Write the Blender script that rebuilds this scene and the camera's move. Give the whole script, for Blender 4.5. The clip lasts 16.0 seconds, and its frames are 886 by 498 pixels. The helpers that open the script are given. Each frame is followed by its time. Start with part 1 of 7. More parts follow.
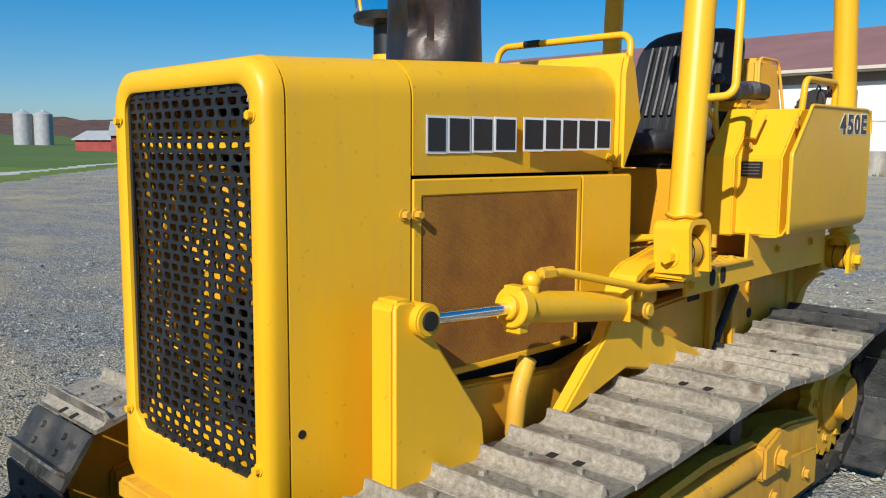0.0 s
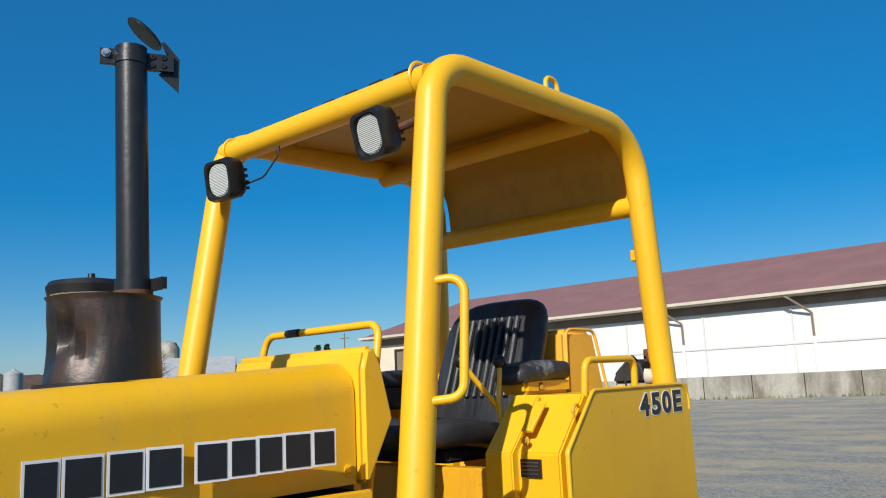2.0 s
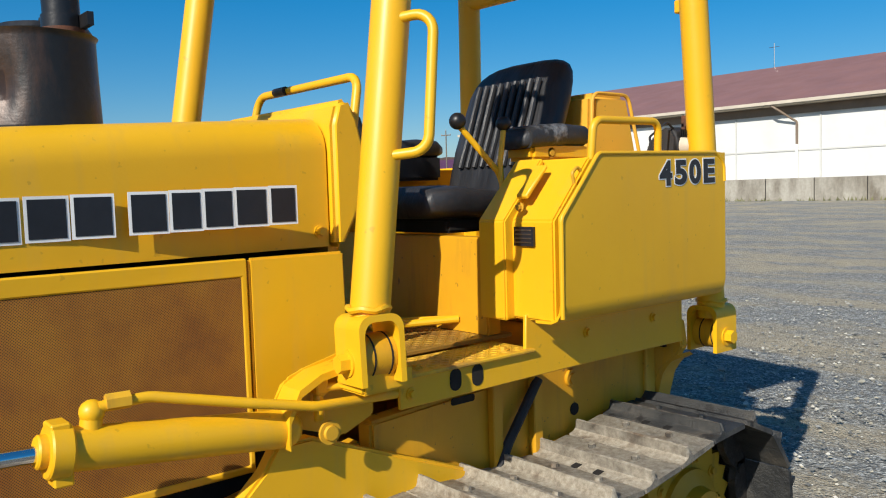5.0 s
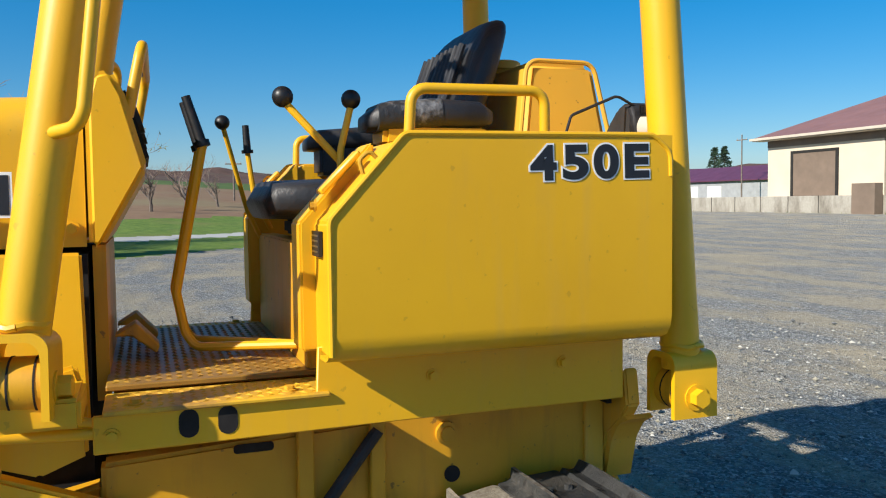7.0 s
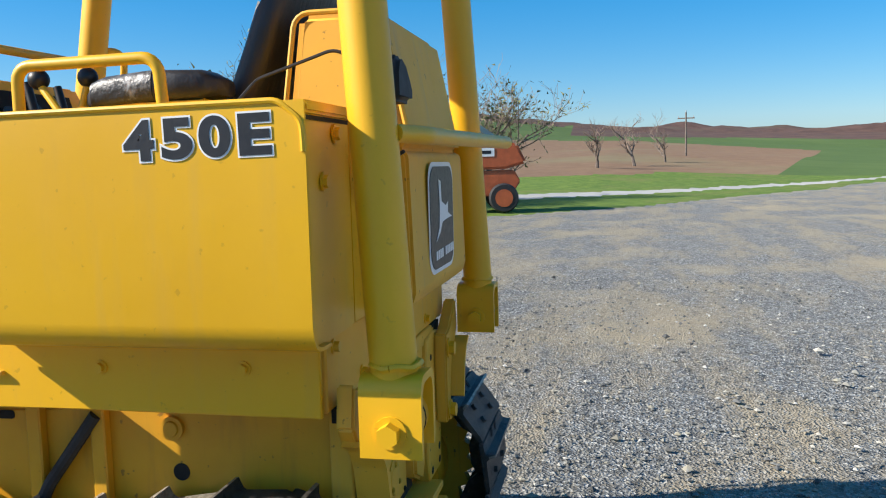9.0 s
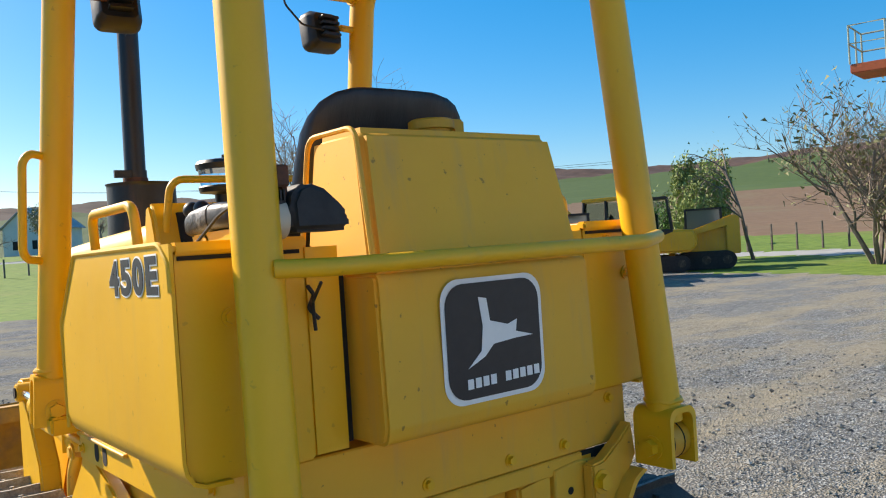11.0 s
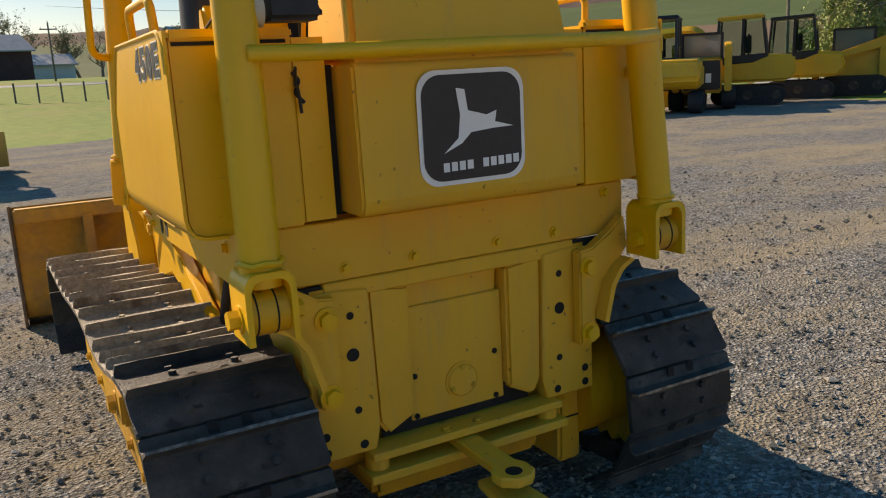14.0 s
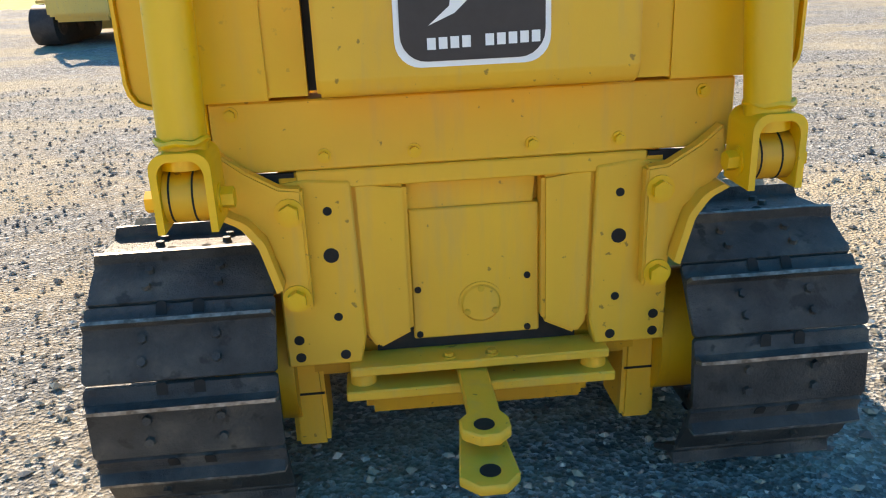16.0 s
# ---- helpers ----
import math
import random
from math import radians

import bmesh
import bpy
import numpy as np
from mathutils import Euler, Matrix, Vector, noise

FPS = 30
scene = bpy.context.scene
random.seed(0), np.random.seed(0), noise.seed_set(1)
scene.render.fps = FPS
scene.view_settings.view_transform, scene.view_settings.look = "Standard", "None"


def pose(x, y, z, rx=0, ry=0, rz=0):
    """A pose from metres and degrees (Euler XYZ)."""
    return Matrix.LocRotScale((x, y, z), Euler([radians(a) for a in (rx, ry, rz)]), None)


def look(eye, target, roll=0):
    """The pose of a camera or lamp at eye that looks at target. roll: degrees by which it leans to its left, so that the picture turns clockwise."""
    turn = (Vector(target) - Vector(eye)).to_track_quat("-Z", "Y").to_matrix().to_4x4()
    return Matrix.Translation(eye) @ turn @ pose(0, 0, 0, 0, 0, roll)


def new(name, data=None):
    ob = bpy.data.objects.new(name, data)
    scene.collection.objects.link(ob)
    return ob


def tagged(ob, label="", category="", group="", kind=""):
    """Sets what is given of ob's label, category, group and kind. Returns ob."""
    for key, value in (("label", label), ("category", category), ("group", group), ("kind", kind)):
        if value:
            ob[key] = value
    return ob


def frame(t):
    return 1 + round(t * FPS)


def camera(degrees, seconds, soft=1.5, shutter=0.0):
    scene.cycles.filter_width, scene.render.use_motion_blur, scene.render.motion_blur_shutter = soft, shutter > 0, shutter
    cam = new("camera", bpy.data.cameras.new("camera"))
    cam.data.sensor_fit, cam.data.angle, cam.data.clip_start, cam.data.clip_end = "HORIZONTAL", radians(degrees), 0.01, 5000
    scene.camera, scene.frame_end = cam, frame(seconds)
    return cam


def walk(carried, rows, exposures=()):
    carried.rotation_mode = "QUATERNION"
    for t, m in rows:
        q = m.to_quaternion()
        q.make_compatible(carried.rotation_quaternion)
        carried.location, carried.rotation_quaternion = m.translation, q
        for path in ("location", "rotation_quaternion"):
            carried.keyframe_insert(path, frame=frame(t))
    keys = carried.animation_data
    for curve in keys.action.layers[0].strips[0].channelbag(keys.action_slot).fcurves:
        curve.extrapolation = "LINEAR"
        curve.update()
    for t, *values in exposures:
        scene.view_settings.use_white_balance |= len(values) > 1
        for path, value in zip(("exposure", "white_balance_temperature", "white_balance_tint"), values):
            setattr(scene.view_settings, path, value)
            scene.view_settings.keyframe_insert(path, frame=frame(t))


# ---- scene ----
# ---- camera and its walk ----
cam = camera(56.5, 16.0, 1.1)
PATH = [
    (0, (1.949, -0.839, 1.411), (0.566, 0.586, 1.176), 0.4),
    (0.5, (2.057, -0.684, 1.419), (0.676, 0.752, 1.239), -0.4),
    (1, (2.265, -0.455, 1.494), (0.955, 1.055, 1.433), -0.7),
    (1.5, (2.326, -0.241, 1.541), (1.041, 1.282, 1.704), -1.8),
    (2, (2.284, -0.008, 1.621), (0.954, 1.448, 1.954), -2.6),
    (2.5, (2.269, 0.107, 1.624), (0.9, 1.525, 1.964), -3.1),
    (3, (2.263, 0.139, 1.635), (0.87, 1.531, 1.983), -3.3),
    (3.5, (2.27, 0.191, 1.589), (0.862, 1.588, 1.846), -3.1),
    (4, (2.325, 0.306, 1.465), (0.856, 1.663, 1.463), -2.8),
    (4.2, (2.327, 0.326, 1.501), (0.847, 1.668, 1.414), -2.5),
    (6.3, (2.359, 1.157, 1.434), (0.662, 2.211, 1.322), -1.8),
    (6.5, (2.385, 1.351, 1.414), (0.632, 2.307, 1.3), -2.0),
    (7, (2.457, 1.829, 1.443), (0.579, 2.509, 1.33), -0.7),
    (7.5, (2.364, 2.306, 1.451), (0.401, 2.673, 1.343), 0.7),
    (8, (2.336, 2.729, 1.447), (0.342, 2.807, 1.311), -0.1),
    (8.2, (2.342, 2.919, 1.462), (0.348, 2.917, 1.306), -0.4),
    (10.3, (1.688, 4.37, 1.469), (0.138, 3.125, 1.252), -2.3),
    (10.5, (1.555, 4.446, 1.483), (0.104, 3.086, 1.275), -2.5),
    (11, (1.358, 4.638, 1.571), (0.108, 3.077, 1.55), -3.6),
    (11.5, (1.275, 4.907, 1.656), (0.217, 3.22, 1.842), -3.1),
    (12, (1.278, 4.987, 1.675), (0.295, 3.275, 1.991), -2.7),
    (12.5, (1.272, 5.007, 1.677), (0.313, 3.284, 2.01), -2.7),
    (13, (1.249, 5.027, 1.642), (0.311, 3.266, 1.789), -2.8),
    (13.5, (1.192, 5.026, 1.498), (0.26, 3.287, 1.17), -3.1),
    (14, (1.167, 5.028, 1.476), (0.222, 3.317, 1.053), -3.1),
    (14.5, (1.113, 5.014, 1.467), (0.26, 3.268, 0.997), -3.6),
    (15, (0.885, 4.9, 1.451), (0.166, 3.122, 0.884), -3.5),
    (15.5, (0.6, 4.809, 1.442), (0.089, 2.997, 0.765), -3.7),
    (16, (0.235, 4.89, 1.421), (0.084, 3.021, 0.725), -2.4),
]
EXPOSURES = [(0.0, 0.15, 6400, 10), (2.5, 0.08, 6500, 10), (4.0, 0.12, 6600, 10), (6.5, 0.28, 6750, 11), (8.0, 0.63, 6500, 11), (10.3, 0.82, 7300, 14), (11.0, 0.9, 7400, 14), (11.6, 0.46, 7400, 14),
             (12.5, 0.34, 7400, 14), (13.0, 0.18, 7800, 15), (13.6, 0.1, 9000, 19), (14.0, 0.5, 9600, 21), (14.5, 0.68, 9700, 21), (15.0, 0.95, 9700, 21), (15.5, 1.3, 9600, 21), (16.0, 1.9, 8900, 18)]
walk(cam, [(t, look(eye, target, roll)) for t, eye, target, roll in PATH], EXPOSURES)

# ---- world, sun, exposure ----
SUN_UP, SUN_TURN = radians(33.0), radians(160.2)
SUN_DIR = Vector((math.cos(SUN_UP) * math.sin(SUN_TURN), math.cos(SUN_UP) * math.cos(SUN_TURN), math.sin(SUN_UP)))
world = bpy.data.worlds.new("world")
scene.world = world
world.use_nodes = True
wn = world.node_tree.nodes
sky = wn.new("ShaderNodeTexSky")
sky.sky_type, sky.sun_disc = "NISHITA", False
sky.sun_elevation, sky.sun_rotation = SUN_UP, SUN_TURN
sky.altitude, sky.air_density, sky.dust_density, sky.ozone_density = 300.0, 1.0, 0.8, 4.0
wn["Background"].inputs["Strength"].default_value = 0.097
hue = wn.new("ShaderNodeHueSaturation")
hue.inputs["Hue"].default_value, hue.inputs["Saturation"].default_value = 0.498, 1.52
world.node_tree.links.new(sky.outputs["Color"], hue.inputs["Color"])
haze = wn.new("ShaderNodeMix")
haze.data_type = "RGBA"
haze.inputs["Factor"].default_value, haze.inputs["B"].default_value = 0.28, (0.45, 2.5, 5.6, 1)
world.node_tree.links.new(hue.outputs["Color"], haze.inputs["A"])
world.node_tree.links.new(haze.outputs["Result"], wn["Background"].inputs["Color"])

sun_data = bpy.data.lights.new("sun", "SUN")
sun_data.energy, sun_data.angle, sun_data.color = 5.0, radians(0.53), (1.0, 0.965, 0.88)
sun = new("sun", sun_data)
sun.matrix_world = look(SUN_DIR * 60, (0, 0, 0))

# ---- materials ----
def mat_base(name, rough=0.5, metal=0.0, coat=0.0):
    m = bpy.data.materials.new(name)
    m.use_nodes = True
    b = m.node_tree.nodes["Principled BSDF"]
    b.inputs["Roughness"].default_value, b.inputs["Metallic"].default_value = rough, metal
    b.inputs["Coat Weight"].default_value = coat
    return m, m.node_tree.nodes, m.node_tree.links, b


def tex_noise(n, l, scale, detail=4.0, rough=0.55, coord="Object", stretch=None):
    tc = n.new("ShaderNodeTexCoord")
    out = tc.outputs[coord]
    if stretch:
        mp = n.new("ShaderNodeMapping")
        mp.inputs["Scale"].default_value = stretch
        l.new(out, mp.inputs["Vector"])
        out = mp.outputs["Vector"]
    t = n.new("ShaderNodeTexNoise")
    t.inputs["Scale"].default_value, t.inputs["Detail"].default_value, t.inputs["Roughness"].default_value = scale, detail, rough
    l.new(out, t.inputs["Vector"])
    return t.outputs["Fac"]


def ramp(n, l, fac, stops):
    r = n.new("ShaderNodeValToRGB")
    while len(r.color_ramp.elements) < len(stops):
        r.color_ramp.elements.new(0.5)
    for e, (p, c) in zip(r.color_ramp.elements, stops):
        e.position, e.color = p, (*c, 1) if len(c) == 3 else (c[0], c[0], c[0], 1)
    l.new(fac, r.inputs["Fac"])
    return r.outputs["Color"]


def mix(n, l, fac, a, b, mode="MIX"):
    m = n.new("ShaderNodeMix")
    m.data_type, m.blend_type = "RGBA", mode
    for sock, v in ((m.inputs["Factor"], fac), (m.inputs["A"], a), (m.inputs["B"], b)):
        if isinstance(v, (int, float)):
            sock.default_value = v
        elif isinstance(v, tuple):
            sock.default_value = (*v, 1)
        else:
            l.new(v, sock)
    return m.outputs["Result"]


def bump(n, l, b, fac, strength, distance):
    bp = n.new("ShaderNodeBump")
    bp.inputs["Strength"].default_value, bp.inputs["Distance"].default_value = strength, distance
    l.new(fac, bp.inputs["Height"])
    l.new(bp.outputs["Normal"], b.inputs["Normal"])
    return bp


def to_value(n, l, color, lo, hi):
    mr = n.new("ShaderNodeMapRange")
    mr.inputs["To Min"].default_value, mr.inputs["To Max"].default_value = lo, hi
    l.new(color, mr.inputs["Value"])
    return mr.outputs["Result"]


def paint(name, col, dark, rough=0.42, chips=0.0, dust=0.12, dust_col=(0.36, 0.28, 0.17), coat=0.12):
    m, n, l, b = mat_base(name, rough, 0.0, coat)
    b.inputs["Coat Roughness"].default_value = 0.25
    b.inputs["Specular IOR Level"].default_value = 0.45
    big = tex_noise(n, l, 1.7, 5.0)
    c = mix(n, l, ramp(n, l, big, [(0.35, (0.0,)), (0.7, (1.0,))]), col, dark)
    streak = tex_noise(n, l, 3.0, 6.0, 0.6, "Object", (6.0, 6.0, 0.7))
    c = mix(n, l, ramp(n, l, streak, [(0.52, (0.0,)), (0.78, (dust,))]), c, dust_col)
    spots = tex_noise(n, l, 38.0, 3.0, 0.5)
    c = mix(n, l, ramp(n, l, spots, [(0.69, (0.0,)), (0.73, (0.22 + chips,))]), c, (0.12, 0.06, 0.02))
    l.new(c, b.inputs["Base Color"])
    l.new(to_value(n, l, tex_noise(n, l, 9.0, 4.0), rough - 0.1, rough + 0.14), b.inputs["Roughness"])
    bump(n, l, b, tex_noise(n, l, 130.0, 2.0), 0.05, 0.004)
    return m


def plain(name, col, rough=0.6, metal=0.0, var=0.25, scale=12.0, bumpy=0.1, bscale=60.0, bdist=0.004):
    m, n, l, b = mat_base(name, rough, metal)
    f = tex_noise(n, l, scale, 6.0, 0.6)
    dark = tuple(v * (1 - var) for v in col)
    lite = tuple(min(1.0, v * (1 + var)) for v in col)
    l.new(ramp(n, l, f, [(0.3, dark), (0.7, lite)]), b.inputs["Base Color"])
    l.new(to_value(n, l, tex_noise(n, l, scale * 2.3, 4.0), max(0.05, rough - 0.12), min(1.0, rough + 0.12)), b.inputs["Roughness"])
    if bumpy:
        bump(n, l, b, tex_noise(n, l, bscale, 3.0), bumpy, bdist)
    return m


def two_tone(name, a, c, scale, lo=0.45, hi=0.6, rough=0.75, metal=0.0, bumpy=0.3, bscale=90.0, bdist=0.006, stretch=None, metal_a=0.0):
    m, n, l, b = mat_base(name, rough, metal)
    f = tex_noise(n, l, scale, 8.0, 0.65, "Object", stretch)
    k = ramp(n, l, f, [(lo, (0.0,)), (hi, (1.0,))])
    fine = tex_noise(n, l, scale * 9, 4.0)
    ca = mix(n, l, fine, tuple(v * 0.75 for v in a), tuple(min(1, v * 1.25) for v in a))
    cc = mix(n, l, fine, tuple(v * 0.7 for v in c), tuple(min(1, v * 1.3) for v in c))
    l.new(mix(n, l, k, ca, cc), b.inputs["Base Color"])
    bump(n, l, b, tex_noise(n, l, bscale, 5.0, 0.6), bumpy, bdist)
    return m


M = {}
M["yellow"] = paint("yellow_paint", (0.82, 0.444, 0.010), (0.76, 0.398, 0.010), coat=0.06)
M["yellow_low"] = paint("greasy_yellow_paint", (0.74, 0.37, 0.010), (0.54, 0.25, 0.012), 0.5, 0.4, 0.3, (0.10, 0.06, 0.03), 0.1)
M["yellow_worn"] = paint("worn_yellow_paint", (0.74, 0.405, 0.018), (0.52, 0.26, 0.025), 0.55, 0.5, 0.55, (0.16, 0.09, 0.045), 0.05)
# dusty copy of the yellow, its hue warmed for the shaded rear parts
M["yellow_dusty_shade"] = paint("dusty_shade_yellow_paint", (0.83, 0.438, 0.030), (0.72, 0.366, 0.034), 0.6, 0.4, 0.3, (0.40, 0.28, 0.16), 0.0)
m = paint("stained_roof_paint", (0.66, 0.39, 0.05), (0.54, 0.30, 0.05), 0.5, 0.3, 0.3, (0.16, 0.07, 0.03), 0.0)
n, l = m.node_tree.nodes, m.node_tree.links
b = n["Principled BSDF"]
old = b.inputs["Base Color"].links[0].from_socket
sx = n.new("ShaderNodeSeparateXYZ")
tc = n.new("ShaderNodeTexCoord")
l.new(tc.outputs["Object"], sx.inputs["Vector"])
ad = n.new("ShaderNodeMath")
ad.operation = "MULTIPLY_ADD"
l.new(tex_noise(n, l, 7.0, 5.0), ad.inputs[0])
ad.inputs[1].default_value = 0.06
l.new(sx.outputs["Z"], ad.inputs[2])
mr = n.new("ShaderNodeMapRange")
mr.inputs["From Min"].default_value, mr.inputs["From Max"].default_value = 2.615, 2.665
l.new(ad.outputs["Value"], mr.inputs["Value"])
# golden brown with height: the shaded underside's tone put into the paint
faded = mix(n, l, mr.outputs["Result"], old, (0.52, 0.27, 0.014))
geo = n.new("ShaderNodeNewGeometry")
upw = n.new("ShaderNodeSeparateXYZ")
l.new(geo.outputs["True Normal"], upw.inputs["Vector"])
rusty = n.new("ShaderNodeMath")
rusty.operation = "MULTIPLY"
l.new(ramp(n, l, upw.outputs["Z"], [(0.22, (0.0,)), (0.55, (0.92,))]), rusty.inputs[0])
l.new(mr.outputs["Result"], rusty.inputs[1])
l.new(mix(n, l, rusty.outputs["Value"], faded, (0.15, 0.065, 0.032)), b.inputs["Base Color"])
M["roof_top"] = m
M["black"] = plain("black_plastic", (0.010, 0.010, 0.011), 0.45, 0.0, 0.4, 20.0, 0.08)
M["rubber"] = plain("black_rubber", (0.02, 0.02, 0.022), 0.7, 0.0, 0.4, 15.0, 0.2)
M["grille"] = plain("black_painted_grille", (0.014, 0.016, 0.019), 0.5, 0.0, 0.5, 9.0, 0.15, 90.0)
# near-black for greasy parts, and for shade painted into holes and gaps
M["dark"] = plain("dark_grease_and_shade", (0.010, 0.008, 0.007), 0.85, 0.0, 0.5, 14.0, 0.3, 50.0)
M["soot"] = two_tone("sooty_steel", (0.018, 0.018, 0.020), (0.045, 0.034, 0.03), 4.0, 0.5, 0.72, 0.36, 0.2, 0.2, 50.0, 0.004)
M["muffler"] = two_tone("scorched_muffler_steel", (0.022, 0.021, 0.021), (0.085, 0.045, 0.030), 5.0, 0.50, 0.70, 0.42, 0.25, 0.25, 60.0, 0.004, (1.6, 1.6, 0.35))
M["rust"] = two_tone("rusty_steel", (0.16, 0.055, 0.025), (0.07, 0.035, 0.025), 14.0, 0.4, 0.62, 0.85, 0.0, 0.4, 120.0, 0.004)
M["chrome"] = plain("chrome_rod", (0.75, 0.76, 0.78), 0.09, 1.0, 0.04, 8.0, 0.0)
M["steel"] = plain("bright_steel", (0.45, 0.45, 0.46), 0.35, 1.0, 0.2, 20.0, 0.1)
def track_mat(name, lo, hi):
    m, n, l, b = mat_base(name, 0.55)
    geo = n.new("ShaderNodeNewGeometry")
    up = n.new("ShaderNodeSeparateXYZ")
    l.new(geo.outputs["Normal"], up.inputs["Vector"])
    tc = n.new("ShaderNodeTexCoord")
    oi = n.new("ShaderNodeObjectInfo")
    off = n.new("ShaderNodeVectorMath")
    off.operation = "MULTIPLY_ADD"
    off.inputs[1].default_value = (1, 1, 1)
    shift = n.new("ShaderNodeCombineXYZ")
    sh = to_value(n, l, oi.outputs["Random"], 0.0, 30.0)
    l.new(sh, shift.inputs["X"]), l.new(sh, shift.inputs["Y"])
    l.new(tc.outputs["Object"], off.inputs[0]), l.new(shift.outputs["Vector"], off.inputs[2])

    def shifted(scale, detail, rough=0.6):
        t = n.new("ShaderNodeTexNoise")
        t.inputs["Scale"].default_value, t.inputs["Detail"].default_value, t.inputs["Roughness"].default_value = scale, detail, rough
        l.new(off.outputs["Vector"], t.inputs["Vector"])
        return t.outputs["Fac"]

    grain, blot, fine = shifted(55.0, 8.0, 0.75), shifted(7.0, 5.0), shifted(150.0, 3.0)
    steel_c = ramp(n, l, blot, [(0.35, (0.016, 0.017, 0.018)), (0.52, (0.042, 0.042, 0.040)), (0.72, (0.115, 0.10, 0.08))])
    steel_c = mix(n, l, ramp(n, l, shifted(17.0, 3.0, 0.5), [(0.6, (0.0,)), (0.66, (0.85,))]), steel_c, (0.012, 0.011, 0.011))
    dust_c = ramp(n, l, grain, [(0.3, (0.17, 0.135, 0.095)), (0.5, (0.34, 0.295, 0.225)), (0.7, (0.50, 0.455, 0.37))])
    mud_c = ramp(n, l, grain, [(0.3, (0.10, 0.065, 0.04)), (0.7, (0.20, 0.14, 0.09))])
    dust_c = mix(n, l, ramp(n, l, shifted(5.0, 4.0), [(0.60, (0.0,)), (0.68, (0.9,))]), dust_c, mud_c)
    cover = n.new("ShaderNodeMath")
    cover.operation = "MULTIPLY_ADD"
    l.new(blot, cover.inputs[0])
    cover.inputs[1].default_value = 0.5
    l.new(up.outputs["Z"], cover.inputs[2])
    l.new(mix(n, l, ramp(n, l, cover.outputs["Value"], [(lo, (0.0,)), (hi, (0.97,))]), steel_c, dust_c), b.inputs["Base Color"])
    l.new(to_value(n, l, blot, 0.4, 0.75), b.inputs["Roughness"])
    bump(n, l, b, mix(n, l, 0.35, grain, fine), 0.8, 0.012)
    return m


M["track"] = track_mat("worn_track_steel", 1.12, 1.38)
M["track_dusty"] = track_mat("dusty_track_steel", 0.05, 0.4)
m, n, l, b = mat_base("rubbed_grouser_steel", 0.4, 0.5)
l.new(ramp(n, l, tex_noise(n, l, 40.0, 5.0), [(0.35, (0.10, 0.085, 0.07)), (0.65, (0.30, 0.28, 0.25))]), b.inputs["Base Color"])
M["grouser"] = m
M["chain"] = two_tone("oily_track_chain", (0.05, 0.042, 0.036), (0.12, 0.10, 0.08), 9.0, 0.5, 0.65, 0.6, 0.3, 0.5, 70.0, 0.01)
M["blade"] = two_tone("worn_blade_paint", (0.52, 0.28, 0.04), (0.30, 0.18, 0.08), 3.0, 0.48, 0.68, 0.55, 0.0, 0.2, 40.0, 0.005)
M["cut_edge"] = two_tone("cutting_edge_steel", (0.10, 0.085, 0.075), (0.2, 0.13, 0.08), 6.0, 0.45, 0.65, 0.5, 0.5, 0.3, 60.0, 0.006)
M["white"] = plain("white_decal", (0.8, 0.8, 0.78), 0.45, 0.0, 0.03, 30.0, 0.0)
M["tape"] = two_tone("creased_silver_tape", (0.035, 0.035, 0.036), (0.26, 0.26, 0.26), 9.0, 0.55, 0.66, 0.4, 0.2, 0.6, 30.0, 0.01)
M["ink"] = plain("black_decal", (0.012, 0.013, 0.018), 0.45, 0.0, 0.2, 30.0, 0.0)
m, n, l, b = mat_base("lamp_glass", 0.15, 0.0)
wv = n.new("ShaderNodeTexWave")
wv.inputs["Scale"].default_value = 55.0
wv.bands_direction = "Z"
tc = n.new("ShaderNodeTexCoord")
l.new(tc.outputs["Object"], wv.inputs["Vector"])
l.new(ramp(n, l, wv.outputs["Fac"], [(0.2, (0.30, 0.31, 0.30)), (0.8, (0.62, 0.63, 0.60))]), b.inputs["Base Color"])
bump(n, l, b, wv.outputs["Fac"], 0.5, 0.004)
M["lens"] = m
m, n, l, b = mat_base("clear_bowl", 0.05)
b.inputs["Transmission Weight"].default_value, b.inputs["IOR"].default_value = 1.0, 1.2
b.inputs["Base Color"].default_value = (0.92, 0.95, 0.97, 1)
M["bowl"] = m
m, n, l, b = mat_base("dark_cab_glass", 0.06)
b.inputs["Base Color"].default_value = (0.11, 0.14, 0.145, 1)
b.inputs["Specular IOR Level"].default_value = 0.8
M["cab_glass"] = m
m, n, l, b = mat_base("green_cab_pane", 0.03)
b.inputs["Transmission Weight"].default_value, b.inputs["IOR"].default_value = 1.0, 1.05
b.inputs["Base Color"].default_value = (0.62, 0.76, 0.72, 1)
M["pane"] = m
# seat vinyl with creases
m, n, l, b = mat_base("black_vinyl", 0.48)
cr = tex_noise(n, l, 5.0, 6.0, 0.6, "Object", (3.0, 1.0, 0.6))
l.new(ramp(n, l, cr, [(0.3, (0.012, 0.012, 0.014)), (0.75, (0.035, 0.035, 0.038))]), b.inputs["Base Color"])
bump(n, l, b, cr, 0.5, 0.02)
M["vinyl"] = m
